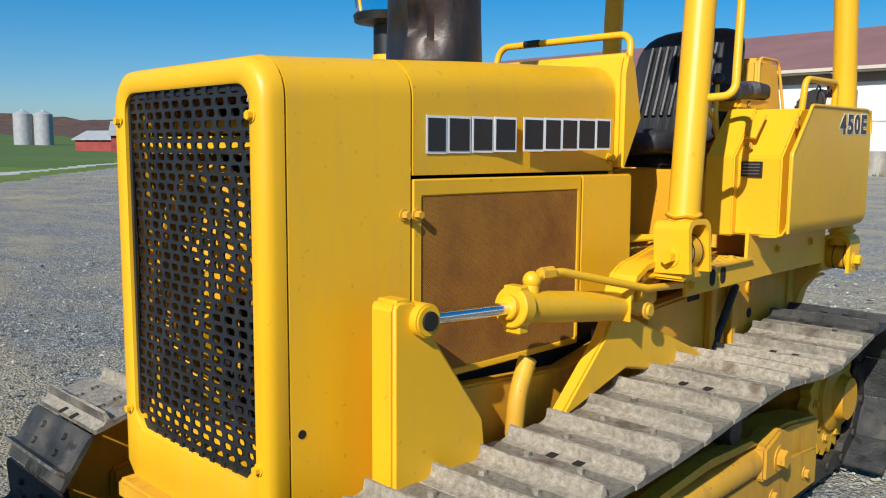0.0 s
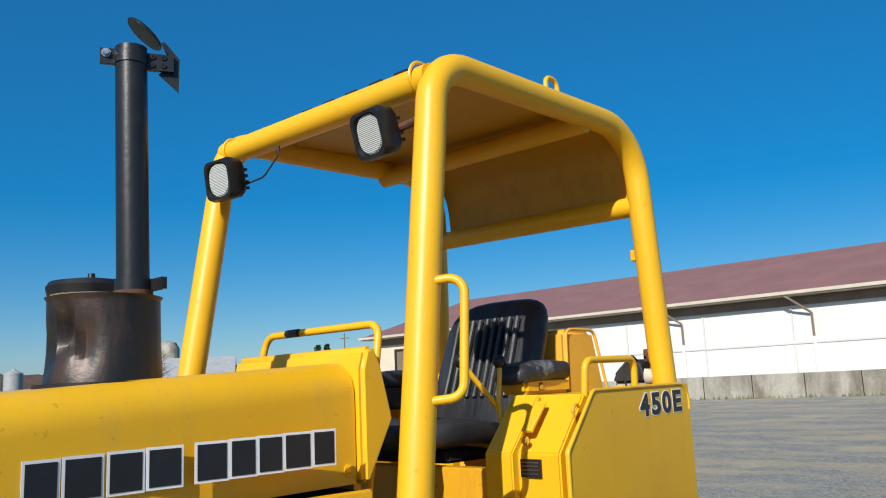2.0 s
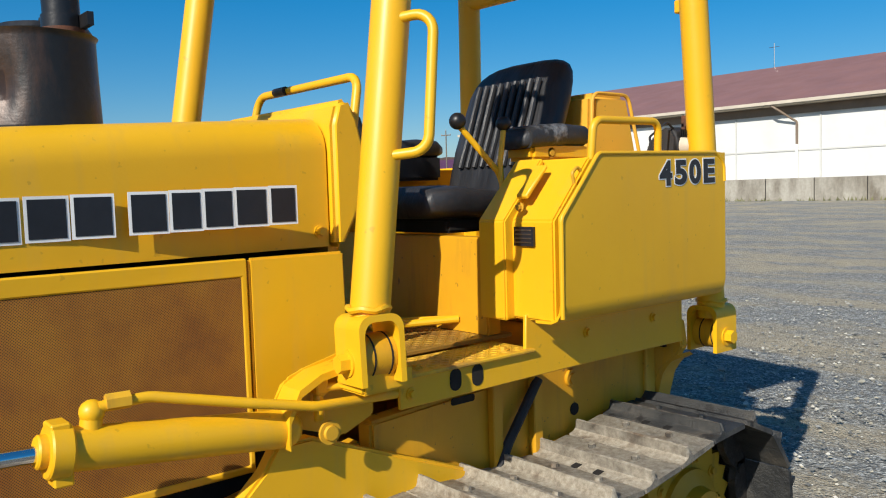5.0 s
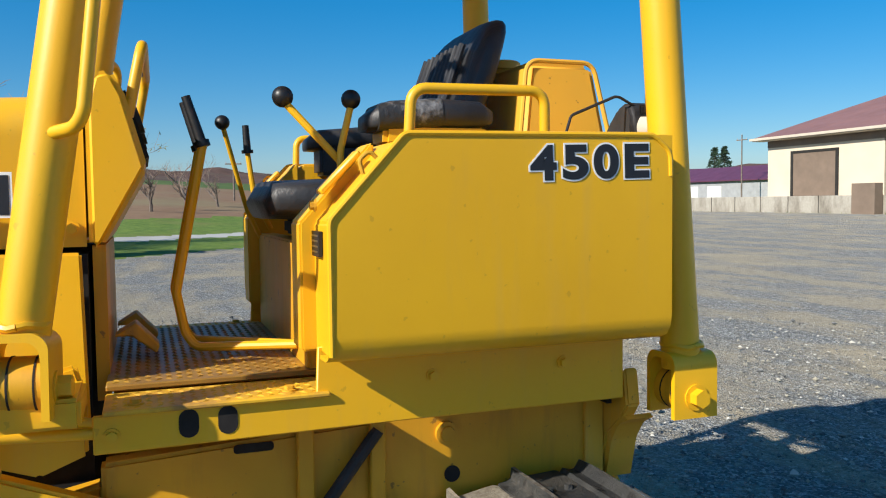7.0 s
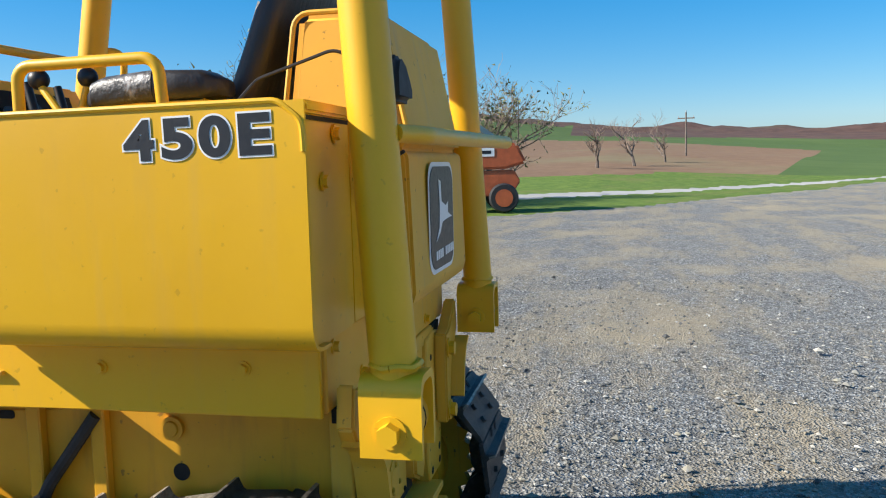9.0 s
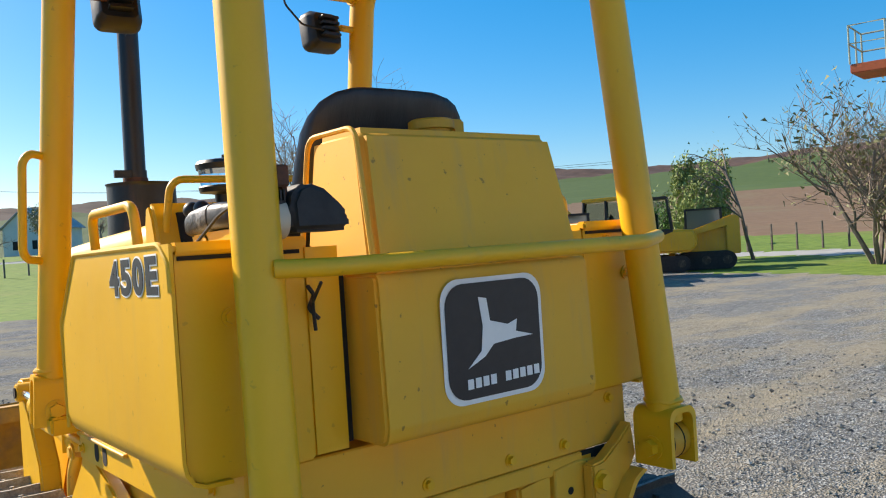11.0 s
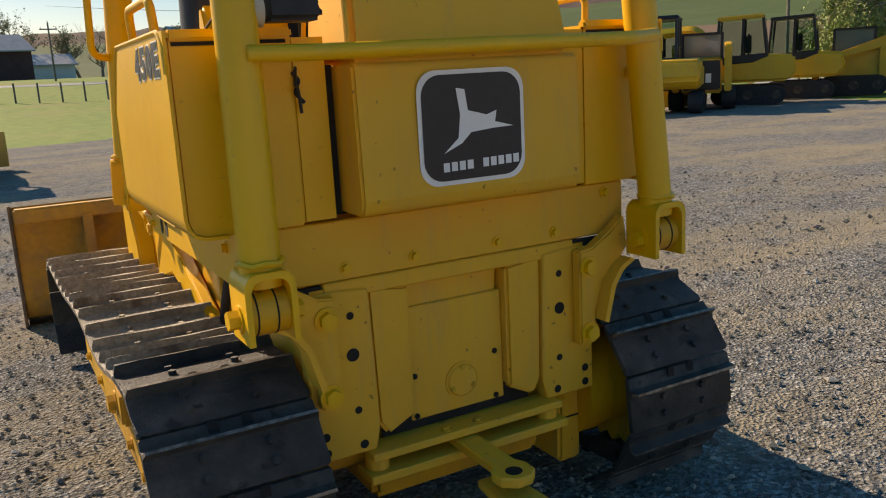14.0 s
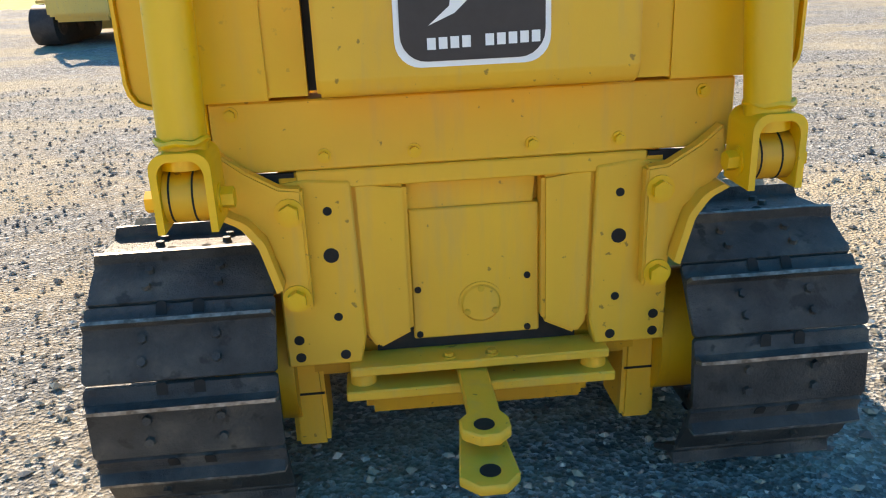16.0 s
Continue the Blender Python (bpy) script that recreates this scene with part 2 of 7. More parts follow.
# fine punched rust-brown screen
m, n, l, b = mat_base("rusty_punched_screen", 0.8)
tc = n.new("ShaderNodeTexCoord")
vo = n.new("ShaderNodeTexVoronoi")
vo.voronoi_dimensions = "2D"
vo.inputs["Scale"].default_value, vo.inputs["Randomness"].default_value = 150.0, 0.0
sx = n.new("ShaderNodeSeparateXYZ")
l.new(tc.outputs["Object"], sx.inputs["Vector"])
cx = n.new("ShaderNodeCombineXYZ")
for op, sock in (("ADD", "X"), ("SUBTRACT", "Y")):
    ma = n.new("ShaderNodeMath")
    ma.operation = op
    l.new(sx.outputs["Y"], ma.inputs[0]), l.new(sx.outputs["Z"], ma.inputs[1])
    l.new(ma.outputs["Value"], cx.inputs[sock])
l.new(cx.outputs["Vector"], vo.inputs["Vector"])
dots = ramp(n, l, vo.outputs["Distance"], [(0.24, (0.0,)), (0.36, (1.0,))])
tone = tex_noise(n, l, 6.0, 6.0, 0.6)
web = ramp(n, l, tone, [(0.3, (0.24, 0.085, 0.008)), (0.5, (0.36, 0.145, 0.010)), (0.7, (0.44, 0.195, 0.013))])
l.new(mix(n, l, dots, (0.05, 0.018, 0.006), web), b.inputs["Base Color"])
bump(n, l, b, dots, 0.5, 0.003)
M["screen"] = m
# tread plate
m, n, l, b = mat_base("worn_tread_plate", 0.5)
wa = tex_noise(n, l, 1.0, 2.0, 0.5, "Object", (30.0, 75.0, 10.0))
wear = tex_noise(n, l, 7.0, 7.0, 0.65)
k = ramp(n, l, wear, [(0.42, (0.0,)), (0.7, (0.9,))])
c = mix(n, l, k, (0.74, 0.42, 0.02), (0.30, 0.15, 0.05))
l.new(c, b.inputs["Base Color"])
bump(n, l, b, tex_noise(n, l, 90.0, 4.0), 0.2, 0.004)
M["tread"] = m


m, n, l, b = mat_base("brown_deck_plate", 0.45)
wear = tex_noise(n, l, 6.0, 7.0, 0.65)
l.new(ramp(n, l, wear, [(0.3, (0.17, 0.085, 0.018)), (0.55, (0.32, 0.17, 0.025)), (0.75, (0.55, 0.31, 0.02))]), b.inputs["Base Color"])
bump(n, l, b, tex_noise(n, l, 90.0, 4.0), 0.2, 0.004)
M["deck"] = m


def ground_mat(name, lo, hi, scale, patch, pscale, rough=0.95, stones=0.0, bdist=0.02, plo=0.52, phi=0.68):
    m, n, l, b = mat_base(name, rough)
    f = tex_noise(n, l, scale, 8.0, 0.7)
    c = ramp(n, l, f, [(0.3, lo), (0.7, hi)])
    if stones:
        tc = n.new("ShaderNodeTexCoord")
        v = n.new("ShaderNodeTexVoronoi")
        v.inputs["Scale"].default_value = stones
        l.new(tc.outputs["Object"], v.inputs["Vector"])
        sep = n.new("ShaderNodeSeparateColor")
        l.new(v.outputs["Color"], sep.inputs["Color"])
        c = mix(n, l, 0.75, c, ramp(n, l, sep.outputs["Red"], [(0.0, tuple(x * 0.42 for x in lo)), (0.55, lo), (1.0, tuple(min(1, x * 1.9) for x in hi))]))
        clump = tex_noise(n, l, 7.0, 9.0, 0.72)
        sm = n.new("ShaderNodeMath")
        sm.operation = "MULTIPLY_ADD"
        l.new(clump, sm.inputs[0])
        sm.inputs[1].default_value = 2.6
        l.new(v.outputs["Distance"], sm.inputs[2])
        bump(n, l, b, sm.outputs["Value"], 1.0, bdist)
        # low spots of the clump relief get shade mixed into their colour
        c = mix(n, l, ramp(n, l, clump, [(0.3, (0.55,)), (0.5, (0.0,))]), c, tuple(x * 0.45 for x in lo))
    else:
        bump(n, l, b, f, 0.6, bdist)
    b.inputs["Specular IOR Level"].default_value, b.inputs["Diffuse Roughness"].default_value = 0.22, 0.5
    if stones:
        ruts = tex_noise(n, l, 0.55, 8.0, 0.68, "Object", (0.5, 1.6, 1.0))
        c = mix(n, l, ramp(n, l, ruts, [(0.46, (0.0,)), (0.58, (0.75,))]), c, tuple(v * 0.95 for v in patch))
        # dark speckle painted as the shadows of clumps, and bright chips
        shade_speckle = tex_noise(n, l, 15.0, 9.0, 0.8, "Object", (0.6, 1.3, 1.0))
        c = mix(n, l, ramp(n, l, shade_speckle, [(0.36, (0.75,)), (0.47, (0.0,))]), c, tuple(v * 0.33 for v in lo))
        c = mix(n, l, ramp(n, l, shade_speckle, [(0.56, (0.0,)), (0.68, (0.6,))]), c, tuple(min(1, v * 1.55) for v in hi))
        soil = tex_noise(n, l, 11.0, 7.0, 0.7)
        c = mix(n, l, ramp(n, l, soil, [(0.52, (0.0,)), (0.68, (0.5,))]), c, tuple(v * 0.72 for v in patch))
    p = tex_noise(n, l, pscale, 6.0, 0.6)
    c = mix(n, l, ramp(n, l, p, [(plo, (0.0,)), (phi, (0.8,))]), c, patch)
    l.new(c, b.inputs["Base Color"])
    return m


M["gravel"] = ground_mat("grey_gravel", (0.225, 0.232, 0.228), (0.365, 0.372, 0.358), 2.5, (0.49, 0.415, 0.29), 0.45, 0.95, 62.0, 0.03, 0.52, 0.68)
m, n, l, b = mat_base("gravel_stone", 0.9)
b.inputs["Specular IOR Level"].default_value, b.inputs["Diffuse Roughness"].default_value = 0.1, 1.0
geo = n.new("ShaderNodeNewGeometry")
l.new(ramp(n, l, geo.outputs["Random Per Island"], [(0.0, (0.10, 0.102, 0.10)), (0.45, (0.25, 0.255, 0.245)), (0.8, (0.38, 0.35, 0.27)), (1.0, (0.58, 0.57, 0.53))]), b.inputs["Base Color"])
M["stone"] = m
M["grass"] = ground_mat("spring_grass", (0.055, 0.115, 0.014), (0.17, 0.235, 0.04), 1.6, (0.17, 0.17, 0.05), 0.12)
M["grass"].node_tree.nodes["Principled BSDF"].inputs["Diffuse Roughness"].default_value = 0.0
M["crop"] = ground_mat("green_crop_field", (0.055, 0.095, 0.024), (0.08, 0.125, 0.03), 0.3, (0.10, 0.14, 0.04), 0.02)
M["soil"] = ground_mat("ploughed_soil", (0.16, 0.095, 0.055), (0.23, 0.145, 0.085), 0.6, (0.20, 0.17, 0.09), 0.03)
M["woods"] = ground_mat("bare_woodland", (0.055, 0.032, 0.026), (0.13, 0.075, 0.055), 0.12, (0.10, 0.085, 0.05), 0.012)
M["road"] = ground_mat("pale_farm_road", (0.33, 0.32, 0.30), (0.40, 0.39, 0.37), 0.6, (0.28, 0.27, 0.25), 0.2)
M["roof"] = plain("brown_metal_roof", (0.26, 0.125, 0.10), 0.5, 0.0, 0.12, 0.4, 0.0)
M["roof_purple"] = plain("purple_metal_roof", (0.11, 0.035, 0.07), 0.5, 0.0, 0.12, 0.4, 0.0)
M["wall_white"] = plain("white_curtain_wall", (0.66, 0.66, 0.63), 0.7, 0.0, 0.08, 0.5, 0.0)
M["wall_beige"] = plain("cream_siding", (0.66, 0.56, 0.42), 0.7, 0.0, 0.06, 0.5, 0.0)
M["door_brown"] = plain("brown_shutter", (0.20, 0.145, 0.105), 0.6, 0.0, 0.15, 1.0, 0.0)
M["trim"] = plain("cream_trim", (0.55, 0.48, 0.38), 0.6, 0.0, 0.1, 1.0, 0.0)
M["seam"] = plain("off_white_seam", (0.56, 0.555, 0.52), 0.7, 0.0, 0.06, 0.5, 0.0)
M["concrete"] = two_tone("stained_concrete", (0.40, 0.37, 0.31), (0.17, 0.145, 0.11), 0.7, 0.42, 0.66, 0.9, 0.0, 0.2, 4.0, 0.02, (1.0, 1.0, 0.35))
M["dark_gap"] = plain("dark_doorway", (0.02, 0.018, 0.016), 0.9, 0.0, 0.3, 2.0, 0.0)
M["bark"] = plain("grey_bark", (0.17, 0.135, 0.11), 0.9, 0.0, 0.4, 3.0, 0.5, 12.0, 0.02)
M["twig"] = plain("brown_twigs", (0.26, 0.19, 0.145), 0.9, 0.0, 0.35, 1.0, 0.0)
M["leaf"] = plain("young_willow_leaf", (0.24, 0.30, 0.085), 0.7, 0.0, 0.4, 0.8, 0.0)
M["leaf_pale"] = plain("pale_spring_leaf", (0.17, 0.17, 0.07), 0.7, 0.0, 0.4, 0.8, 0.0)
M["pine"] = plain("dark_pine", (0.02, 0.045, 0.02), 0.8, 0.0, 0.5, 1.0, 0.0)
M["barn_red"] = plain("red_barn_board", (0.28, 0.05, 0.04), 0.8, 0.0, 0.2, 1.0, 0.0)
M["barn_dark"] = plain("dark_red_board", (0.075, 0.03, 0.03), 0.8, 0.0, 0.2, 1.0, 0.0)
M["tin"] = plain("grey_tin_roof", (0.34, 0.345, 0.35), 0.6, 0.0, 0.15, 1.0, 0.0)
M["orange"] = plain("orange_lift_paint", (0.46, 0.10, 0.03), 0.5, 0.0, 0.2, 4.0, 0.0)
M["boom"] = plain("grey_green_boom", (0.30, 0.34, 0.26), 0.5, 0.0, 0.15, 3.0, 0.0)
M["cat_yellow"] = paint("machine_yellow", (0.76, 0.42, 0.015), (0.66, 0.35, 0.015), 0.45, 0.2, 0.3)
M["faded_yellow"] = paint("faded_machine_yellow", (0.60, 0.42, 0.10), (0.50, 0.34, 0.09), 0.6, 0.4, 0.4)
M["car_blue"] = plain("dark_blue_paint", (0.02, 0.03, 0.055), 0.25, 0.0, 0.2, 2.0, 0.0)
M["sign_yellow"] = plain("yellow_sign", (0.75, 0.62, 0.02), 0.6, 0.0, 0.1, 2.0, 0.0)
M["red_dark"] = plain("dark_red_wire", (0.12, 0.03, 0.015), 0.6, 0.0, 0.3, 20.0, 0.0)

# ---- mesh tools ----
def link_mesh(name, bm, material, parent=None, label="", bevel=0.0, seg=2, sharp=35.0):
    if bevel:
        edges = [e for e in bm.edges if len(e.link_faces) == 2 and e.calc_face_angle(0.0) > 0.5]
        bmesh.ops.bevel(bm, geom=edges, offset=bevel, segments=seg, affect="EDGES", clamp_overlap=True)
    me = bpy.data.meshes.new(name)
    bm.normal_update()
    bm.to_mesh(me)
    bm.free()
    me.materials.append(material)
    me.shade_smooth()
    me.set_sharp_from_angle(angle=radians(sharp))
    ob = new(name, me)
    if parent is not None:
        ob.parent = parent
    if label:
        ob["label"] = label
    return ob


def part(name, bm, material, parent, label="", bevel=0.0, seg=2, sharp=35.0):
    return link_mesh(name, bm, material, parent, label, bevel, seg, sharp)


def thing(name, label, category, group="", at=None, turn=0.0):
    e = new(name)
    e.empty_display_size = 0.2
    if at is not None:
        e.matrix_world = pose(*at, 0, 0, turn)
    return tagged(e, label, category, group)


def again(ob, parent, m=None, name=None):
    """One more object on the same mesh, as a part."""
    o = new(name or ob.name.split(".")[0], ob.data)
    o.parent = parent
    if m is not None:
        o.matrix_local = m
    return o


def put_box(bm, x0, x1, y0, y1, z0, z1, m=None):
    r = bmesh.ops.create_cube(bm, size=1.0, matrix=(m or Matrix()) @ Matrix.LocRotScale(((x0 + x1) / 2, (y0 + y1) / 2, (z0 + z1) / 2), None, (abs(x1 - x0), abs(y1 - y0), abs(z1 - z0))))
    return r["verts"]


def put_prism(bm, pts, a, b, axis="x", m=None):
    """A flat outline drawn out from a to b along an axis; outline in (y,z), (x,z) or (x,y)."""
    def at(p, v):
        q = {"x": (v, p[0], p[1]), "y": (p[0], v, p[1]), "z": (p[0], p[1], v)}[axis]
        return (m @ Vector(q)) if m else q
    lo, hi = [bm.verts.new(at(p, a)) for p in pts], [bm.verts.new(at(p, b)) for p in pts]
    fs = [bm.faces.new(lo[::-1]), bm.faces.new(hi)]
    k = len(pts)
    for i in range(k):
        fs.append(bm.faces.new((lo[i], lo[(i + 1) % k], hi[(i + 1) % k], hi[i])))
    bmesh.ops.recalc_face_normals(bm, faces=fs)
    return fs


def put_cyl(bm, p0, p1, r0, r1=None, n=20, caps=True):
    p0, p1 = Vector(p0), Vector(p1)
    d = p1 - p0
    rot = d.to_track_quat("Z", "Y").to_matrix().to_4x4()
    bmesh.ops.create_cone(bm, cap_ends=caps, segments=n, radius1=r0, radius2=r0 if r1 is None else r1, depth=d.length, matrix=Matrix.Translation((p0 + p1) / 2) @ rot)


def put_ball(bm, p, r, n=14, scale=(1, 1, 1)):
    bmesh.ops.create_uvsphere(bm, u_segments=n, v_segments=max(6, n // 2 + 1), radius=r, matrix=Matrix.LocRotScale(p, None, scale))


def rounded(path, radius, steps=6):
    """A polyline with its inner corners rounded; radius one number or one for each inner corner."""
    pts = [Vector(p) for p in path]
    out = [pts[0]]
    for i in range(1, len(pts) - 1):
        r = radius[i - 1] if isinstance(radius, (list, tuple)) else radius
        a, b, c = pts[i - 1], pts[i], pts[i + 1]
        u, v = (a - b).normalized(), (c - b).normalized()
        half = u.angle(v) / 2
        if r <= 0 or half > 1.55:
            out.append(b)
            continue
        cut = min(r / math.tan(half), (0.48 if i > 1 else 0.97) * (a - b).length, (0.48 if i < len(pts) - 2 else 0.97) * (c - b).length)
        rr = cut * math.tan(half)
        mid = b + (u + v).normalized() * (rr / math.sin(half))
        s, e = b + u * cut - mid, b + v * cut - mid
        for k in range(steps + 1):
            th = s.angle(e)
            out.append(mid + (s * math.sin((1 - k / steps) * th) + e * math.sin(k / steps * th)) / math.sin(th) if th > 1e-3 else b)
    out.append(pts[-1])
    return out


def put_tube(bm, path, r, n=12, caps=True, radii=None):
    pts = [Vector(p) for p in path]
    t0 = (pts[1] - pts[0]).normalized()
    up = Vector((0, 0, 1)) if abs(t0.z) < 0.9 else Vector((1, 0, 0))
    side = t0.cross(up).normalized()
    rings = []
    for i, p in enumerate(pts):
        t = (pts[min(i + 1, len(pts) - 1)] - pts[max(i - 1, 0)]).normalized()
        side = (side - t * side.dot(t)).normalized()
        other = t.cross(side)
        q = radii[i] if radii else r
        rings.append([bm.verts.new(p + (side * math.cos(2 * math.pi * k / n) + other * math.sin(2 * math.pi * k / n)) * q) for k in range(n)])
    for a, b in zip(rings, rings[1:]):
        for k in range(n):
            bm.faces.new((a[k], a[(k + 1) % n], b[(k + 1) % n], b[k]))
    if caps:
        bm.faces.new(rings[0][::-1])
        bm.faces.new(rings[-1])
    bmesh.ops.recalc_face_normals(bm, faces=bm.faces[:])


def put_lathe(bm, centre, axis, profile, n=24):
    """Rings of (distance along the axis, radius)."""
    q = Vector(axis).to_track_quat("Z", "Y").to_matrix()
    c = Vector(centre)
    rings = [[bm.verts.new(c + q @ Vector((r * math.cos(2 * math.pi * k / n), r * math.sin(2 * math.pi * k / n), h))) for k in range(n)] for h, r in profile]
    for a, b in zip(rings, rings[1:]):
        for k in range(n):
            bm.faces.new((a[k], a[(k + 1) % n], b[(k + 1) % n], b[k]))
    bm.faces.new(rings[0][::-1])
    bm.faces.new(rings[-1])
    bmesh.ops.recalc_face_normals(bm, faces=bm.faces[:])


def round_rect(w, h, r, n=5, cx=0.0, cy=0.0):
    pts = []
    for sx, sy, a0 in ((1, 1, 0), (-1, 1, 90), (-1, -1, 180), (1, -1, 270)):
        for k in range(n + 1):
            a = radians(a0 + 90 * k / n)
            pts.append((cx + sx * (w / 2 - r) + r * math.cos(a), cy + sy * (h / 2 - r) + r * math.sin(a)))
    return pts


def flat(bm, pts3):
    return bm.faces.new([bm.verts.new(p) for p in pts3])


def hex_bolt(parent, p, axis, r=0.016, h=0.014, material=None, label=""):
    bm = bmesh.new()
    p, a = Vector(p), Vector(axis).normalized()
    put_cyl(bm, p, p + a * 0.004, r * 1.45, n=14)
    put_cyl(bm, p + a * 0.003, p + a * h, r, n=6)
    return part("bolt", bm, material or M["yellow"], parent, label)


def lettering(name, text, size, m, material, parent, grow=0.0, depth=0.0, fit=None, label=""):
    """One readable character as a flat mesh of its own, fitted to a width and height."""
    cu = bpy.data.curves.new(name, "FONT")
    cu.body, cu.size, cu.offset, cu.extrude = text, size, grow, depth
    cu.align_x = "CENTER"
    cu.align_y = "CENTER"
    cu.space_character = 1.16
    tmp = bpy.data.objects.new(name, cu)
    scene.collection.objects.link(tmp)
    me = bpy.data.meshes.new_from_object(tmp.evaluated_get(bpy.context.evaluated_depsgraph_get()))
    bpy.data.objects.remove(tmp)
    xs, ys = [v.co.x for v in me.vertices], [v.co.y for v in me.vertices]
    sx, sy = fit[0] / (max(xs) - min(xs)), fit[1] / (max(ys) - min(ys))
    me.transform(m @ Matrix.Diagonal((sx, sy, 1, 1)) @ Matrix.Translation((-(max(xs) + min(xs)) / 2, -(max(ys) + min(ys)) / 2, 0)))
    me.materials.clear()
    me.materials.append(material)
    ob = new(name, me)
    ob.parent = parent
    if label:
        ob["label"] = label
    return ob

# ---- ground: one sheet out to the hills ----
def table(rows, yaw):
    yaw %= 360.0
    for (a, *va), (b, *vb) in zip(rows, rows[1:]):
        if a <= yaw <= b:
            k = (yaw - a) / (b - a)
            return [p + (q - p) * k for p, q in zip(va, vb)]
    return rows[-1][1:]


LOT_EDGE = [(0, 75), (50, 95), (60, 80), (66, 58), (72, 37), (80, 27), (88, 22), (100, 19.5), (110, 23), (118, 25.5), (125, 31), (135, 31), (150, 27), (165, 24), (180, 21.5), (200, 24), (270, 45), (360, 75)]
# elevation in degrees of the land at 120, 300 and 600 m, as seen from the lot
LAND = [(0, .3, 1, 2), (60, -.4, .3, 2.0), (72, -.3, .3, 1.9), (88, .8, 1.5, 2.1), (105, .3, 2.2, 4.6), (118, .5, 2.3, 4.3), (130, .9, 2.3, 4.15), (140, .9, 2.3, 4.2), (155, .8, 2.2, 3.9), (170, .7, 1.5, 3.5), (180, .8, 1.6, 3.3), (200, .8, 1.5, 3), (270, 0, 1, 2), (360, .3, 1, 2)]


def yaw_of(x, y):
    return math.degrees(math.atan2(-x, y)) % 360


def land_height(x, y):
    r, yaw = math.hypot(x, y), yaw_of(x, y)
    edge = table(LOT_EDGE, yaw)[0] + 8
    rise = .0058 * max(0.0, min(1.0, (74 - yaw) / 16, (yaw + 20) / 20))
    if r <= edge:
        return rise * max(0.0, r - 10.0)
    steps = [(edge, rise * (edge - 10.0))] + [(d, 1.5 + d * math.tan(radians(e))) for d, e in zip((max(120.0, edge + 20), 300.0, 600.0), table(LAND, yaw))]
    steps += [(1500.0, steps[-1][1] * 0.6), (4000.0, 0.0)]
    for (a, za), (b, zb) in zip(steps, steps[1:]):
        if r <= b:
            k = (r - a) / (b - a)
            k = k * k * (3 - 2 * k) if a < 250 else k
            return za + (zb - za) * k
    return 0.0


def ground_kind(r, yaw, x, y):
    edge = table(LOT_EDGE, yaw)[0] + 1.6 * noise.noise((x * 0.16, y * 0.16, 3.0))
    if r < edge:
        return 0
    if 62 < yaw < 126 and edge + 11 < r < edge + 15.5:
        return 5
    if 150 < yaw < 200 and 84 < r < 89:
        return 5
    if r < edge + 34 and not 66 < yaw < 84:
        return 1
    if r < 62 and 66 < yaw < 84:
        return 1
    wob = 40 * noise.noise((x * 0.006, y * 0.006, 1.0))
    if r > (330 if yaw < 92 else 470) + wob * 2:
        return 4
    if 76 < yaw < 145 and r < 215 + wob:
        return 3
    if 145 <= yaw < 205 and r < 130:
        return 1
    return 2


bm = bmesh.new()
radii = [0.0] + [0.6 * 1.0265 ** i for i in range(300)]
radii = [r for r in radii if r < 1400] + [1500, 2200, 3200, 4500]
SPOKES = 640
rings = []
for r in radii:
    if r == 0:
        rings.append([bm.verts.new((0, 0, 0))])
        continue
    ring = []
    for k in range(SPOKES):
        a = 2 * math.pi * k / SPOKES
        x, y = -r * math.sin(a), r * math.cos(a)
        z = land_height(x, y)
        if r < 60:
            far = min(1.0, max(0.25, (r - 3.0) / 4.0))
            rut = noise.noise((x * 0.5 + 0.25 * y, y * 2.6 - 0.6 * x, 7.0))
            z += min(0.0, far * (0.026 * noise.noise((x * 2.1, y * 2.1, 5.0)) + 0.016 * noise.noise((x * 6.3, y * 6.3, 9.0)) + 0.03 * rut - 0.022))
        if r > 450 and r < 1400:
            z += 5.0 * noise.noise((x * 0.011, y * 0.011, 0.0)) + 3.0 * noise.noise((x * 0.05, y * 0.05, 4.0))
        ring.append(bm.verts.new((x, y, z)))
    rings.append(ring)
for a, b in zip(rings, rings[1:]):
    for k in range(SPOKES):
        j = (k + 1) % SPOKES
        f = bm.faces.new((a[0], b[k], b[j]) if len(a) == 1 else (a[k], b[k], b[j], a[j]))
        c = f.calc_center_median()
        f.material_index = ground_kind(math.hypot(c.x, c.y), yaw_of(c.x, c.y), c.x, c.y)
        f.smooth = True
bmesh.ops.recalc_face_normals(bm, faces=bm.faces[:])
me = bpy.data.meshes.new("ground")
bm.to_mesh(me)
bm.free()
for k in ("gravel", "grass", "crop", "soil", "woods", "road"):
    me.materials.append(M[k])
tagged(new("ground", me), "grey gravel yard with tan dust running into green and ploughed fields", "ground", "", "structure")

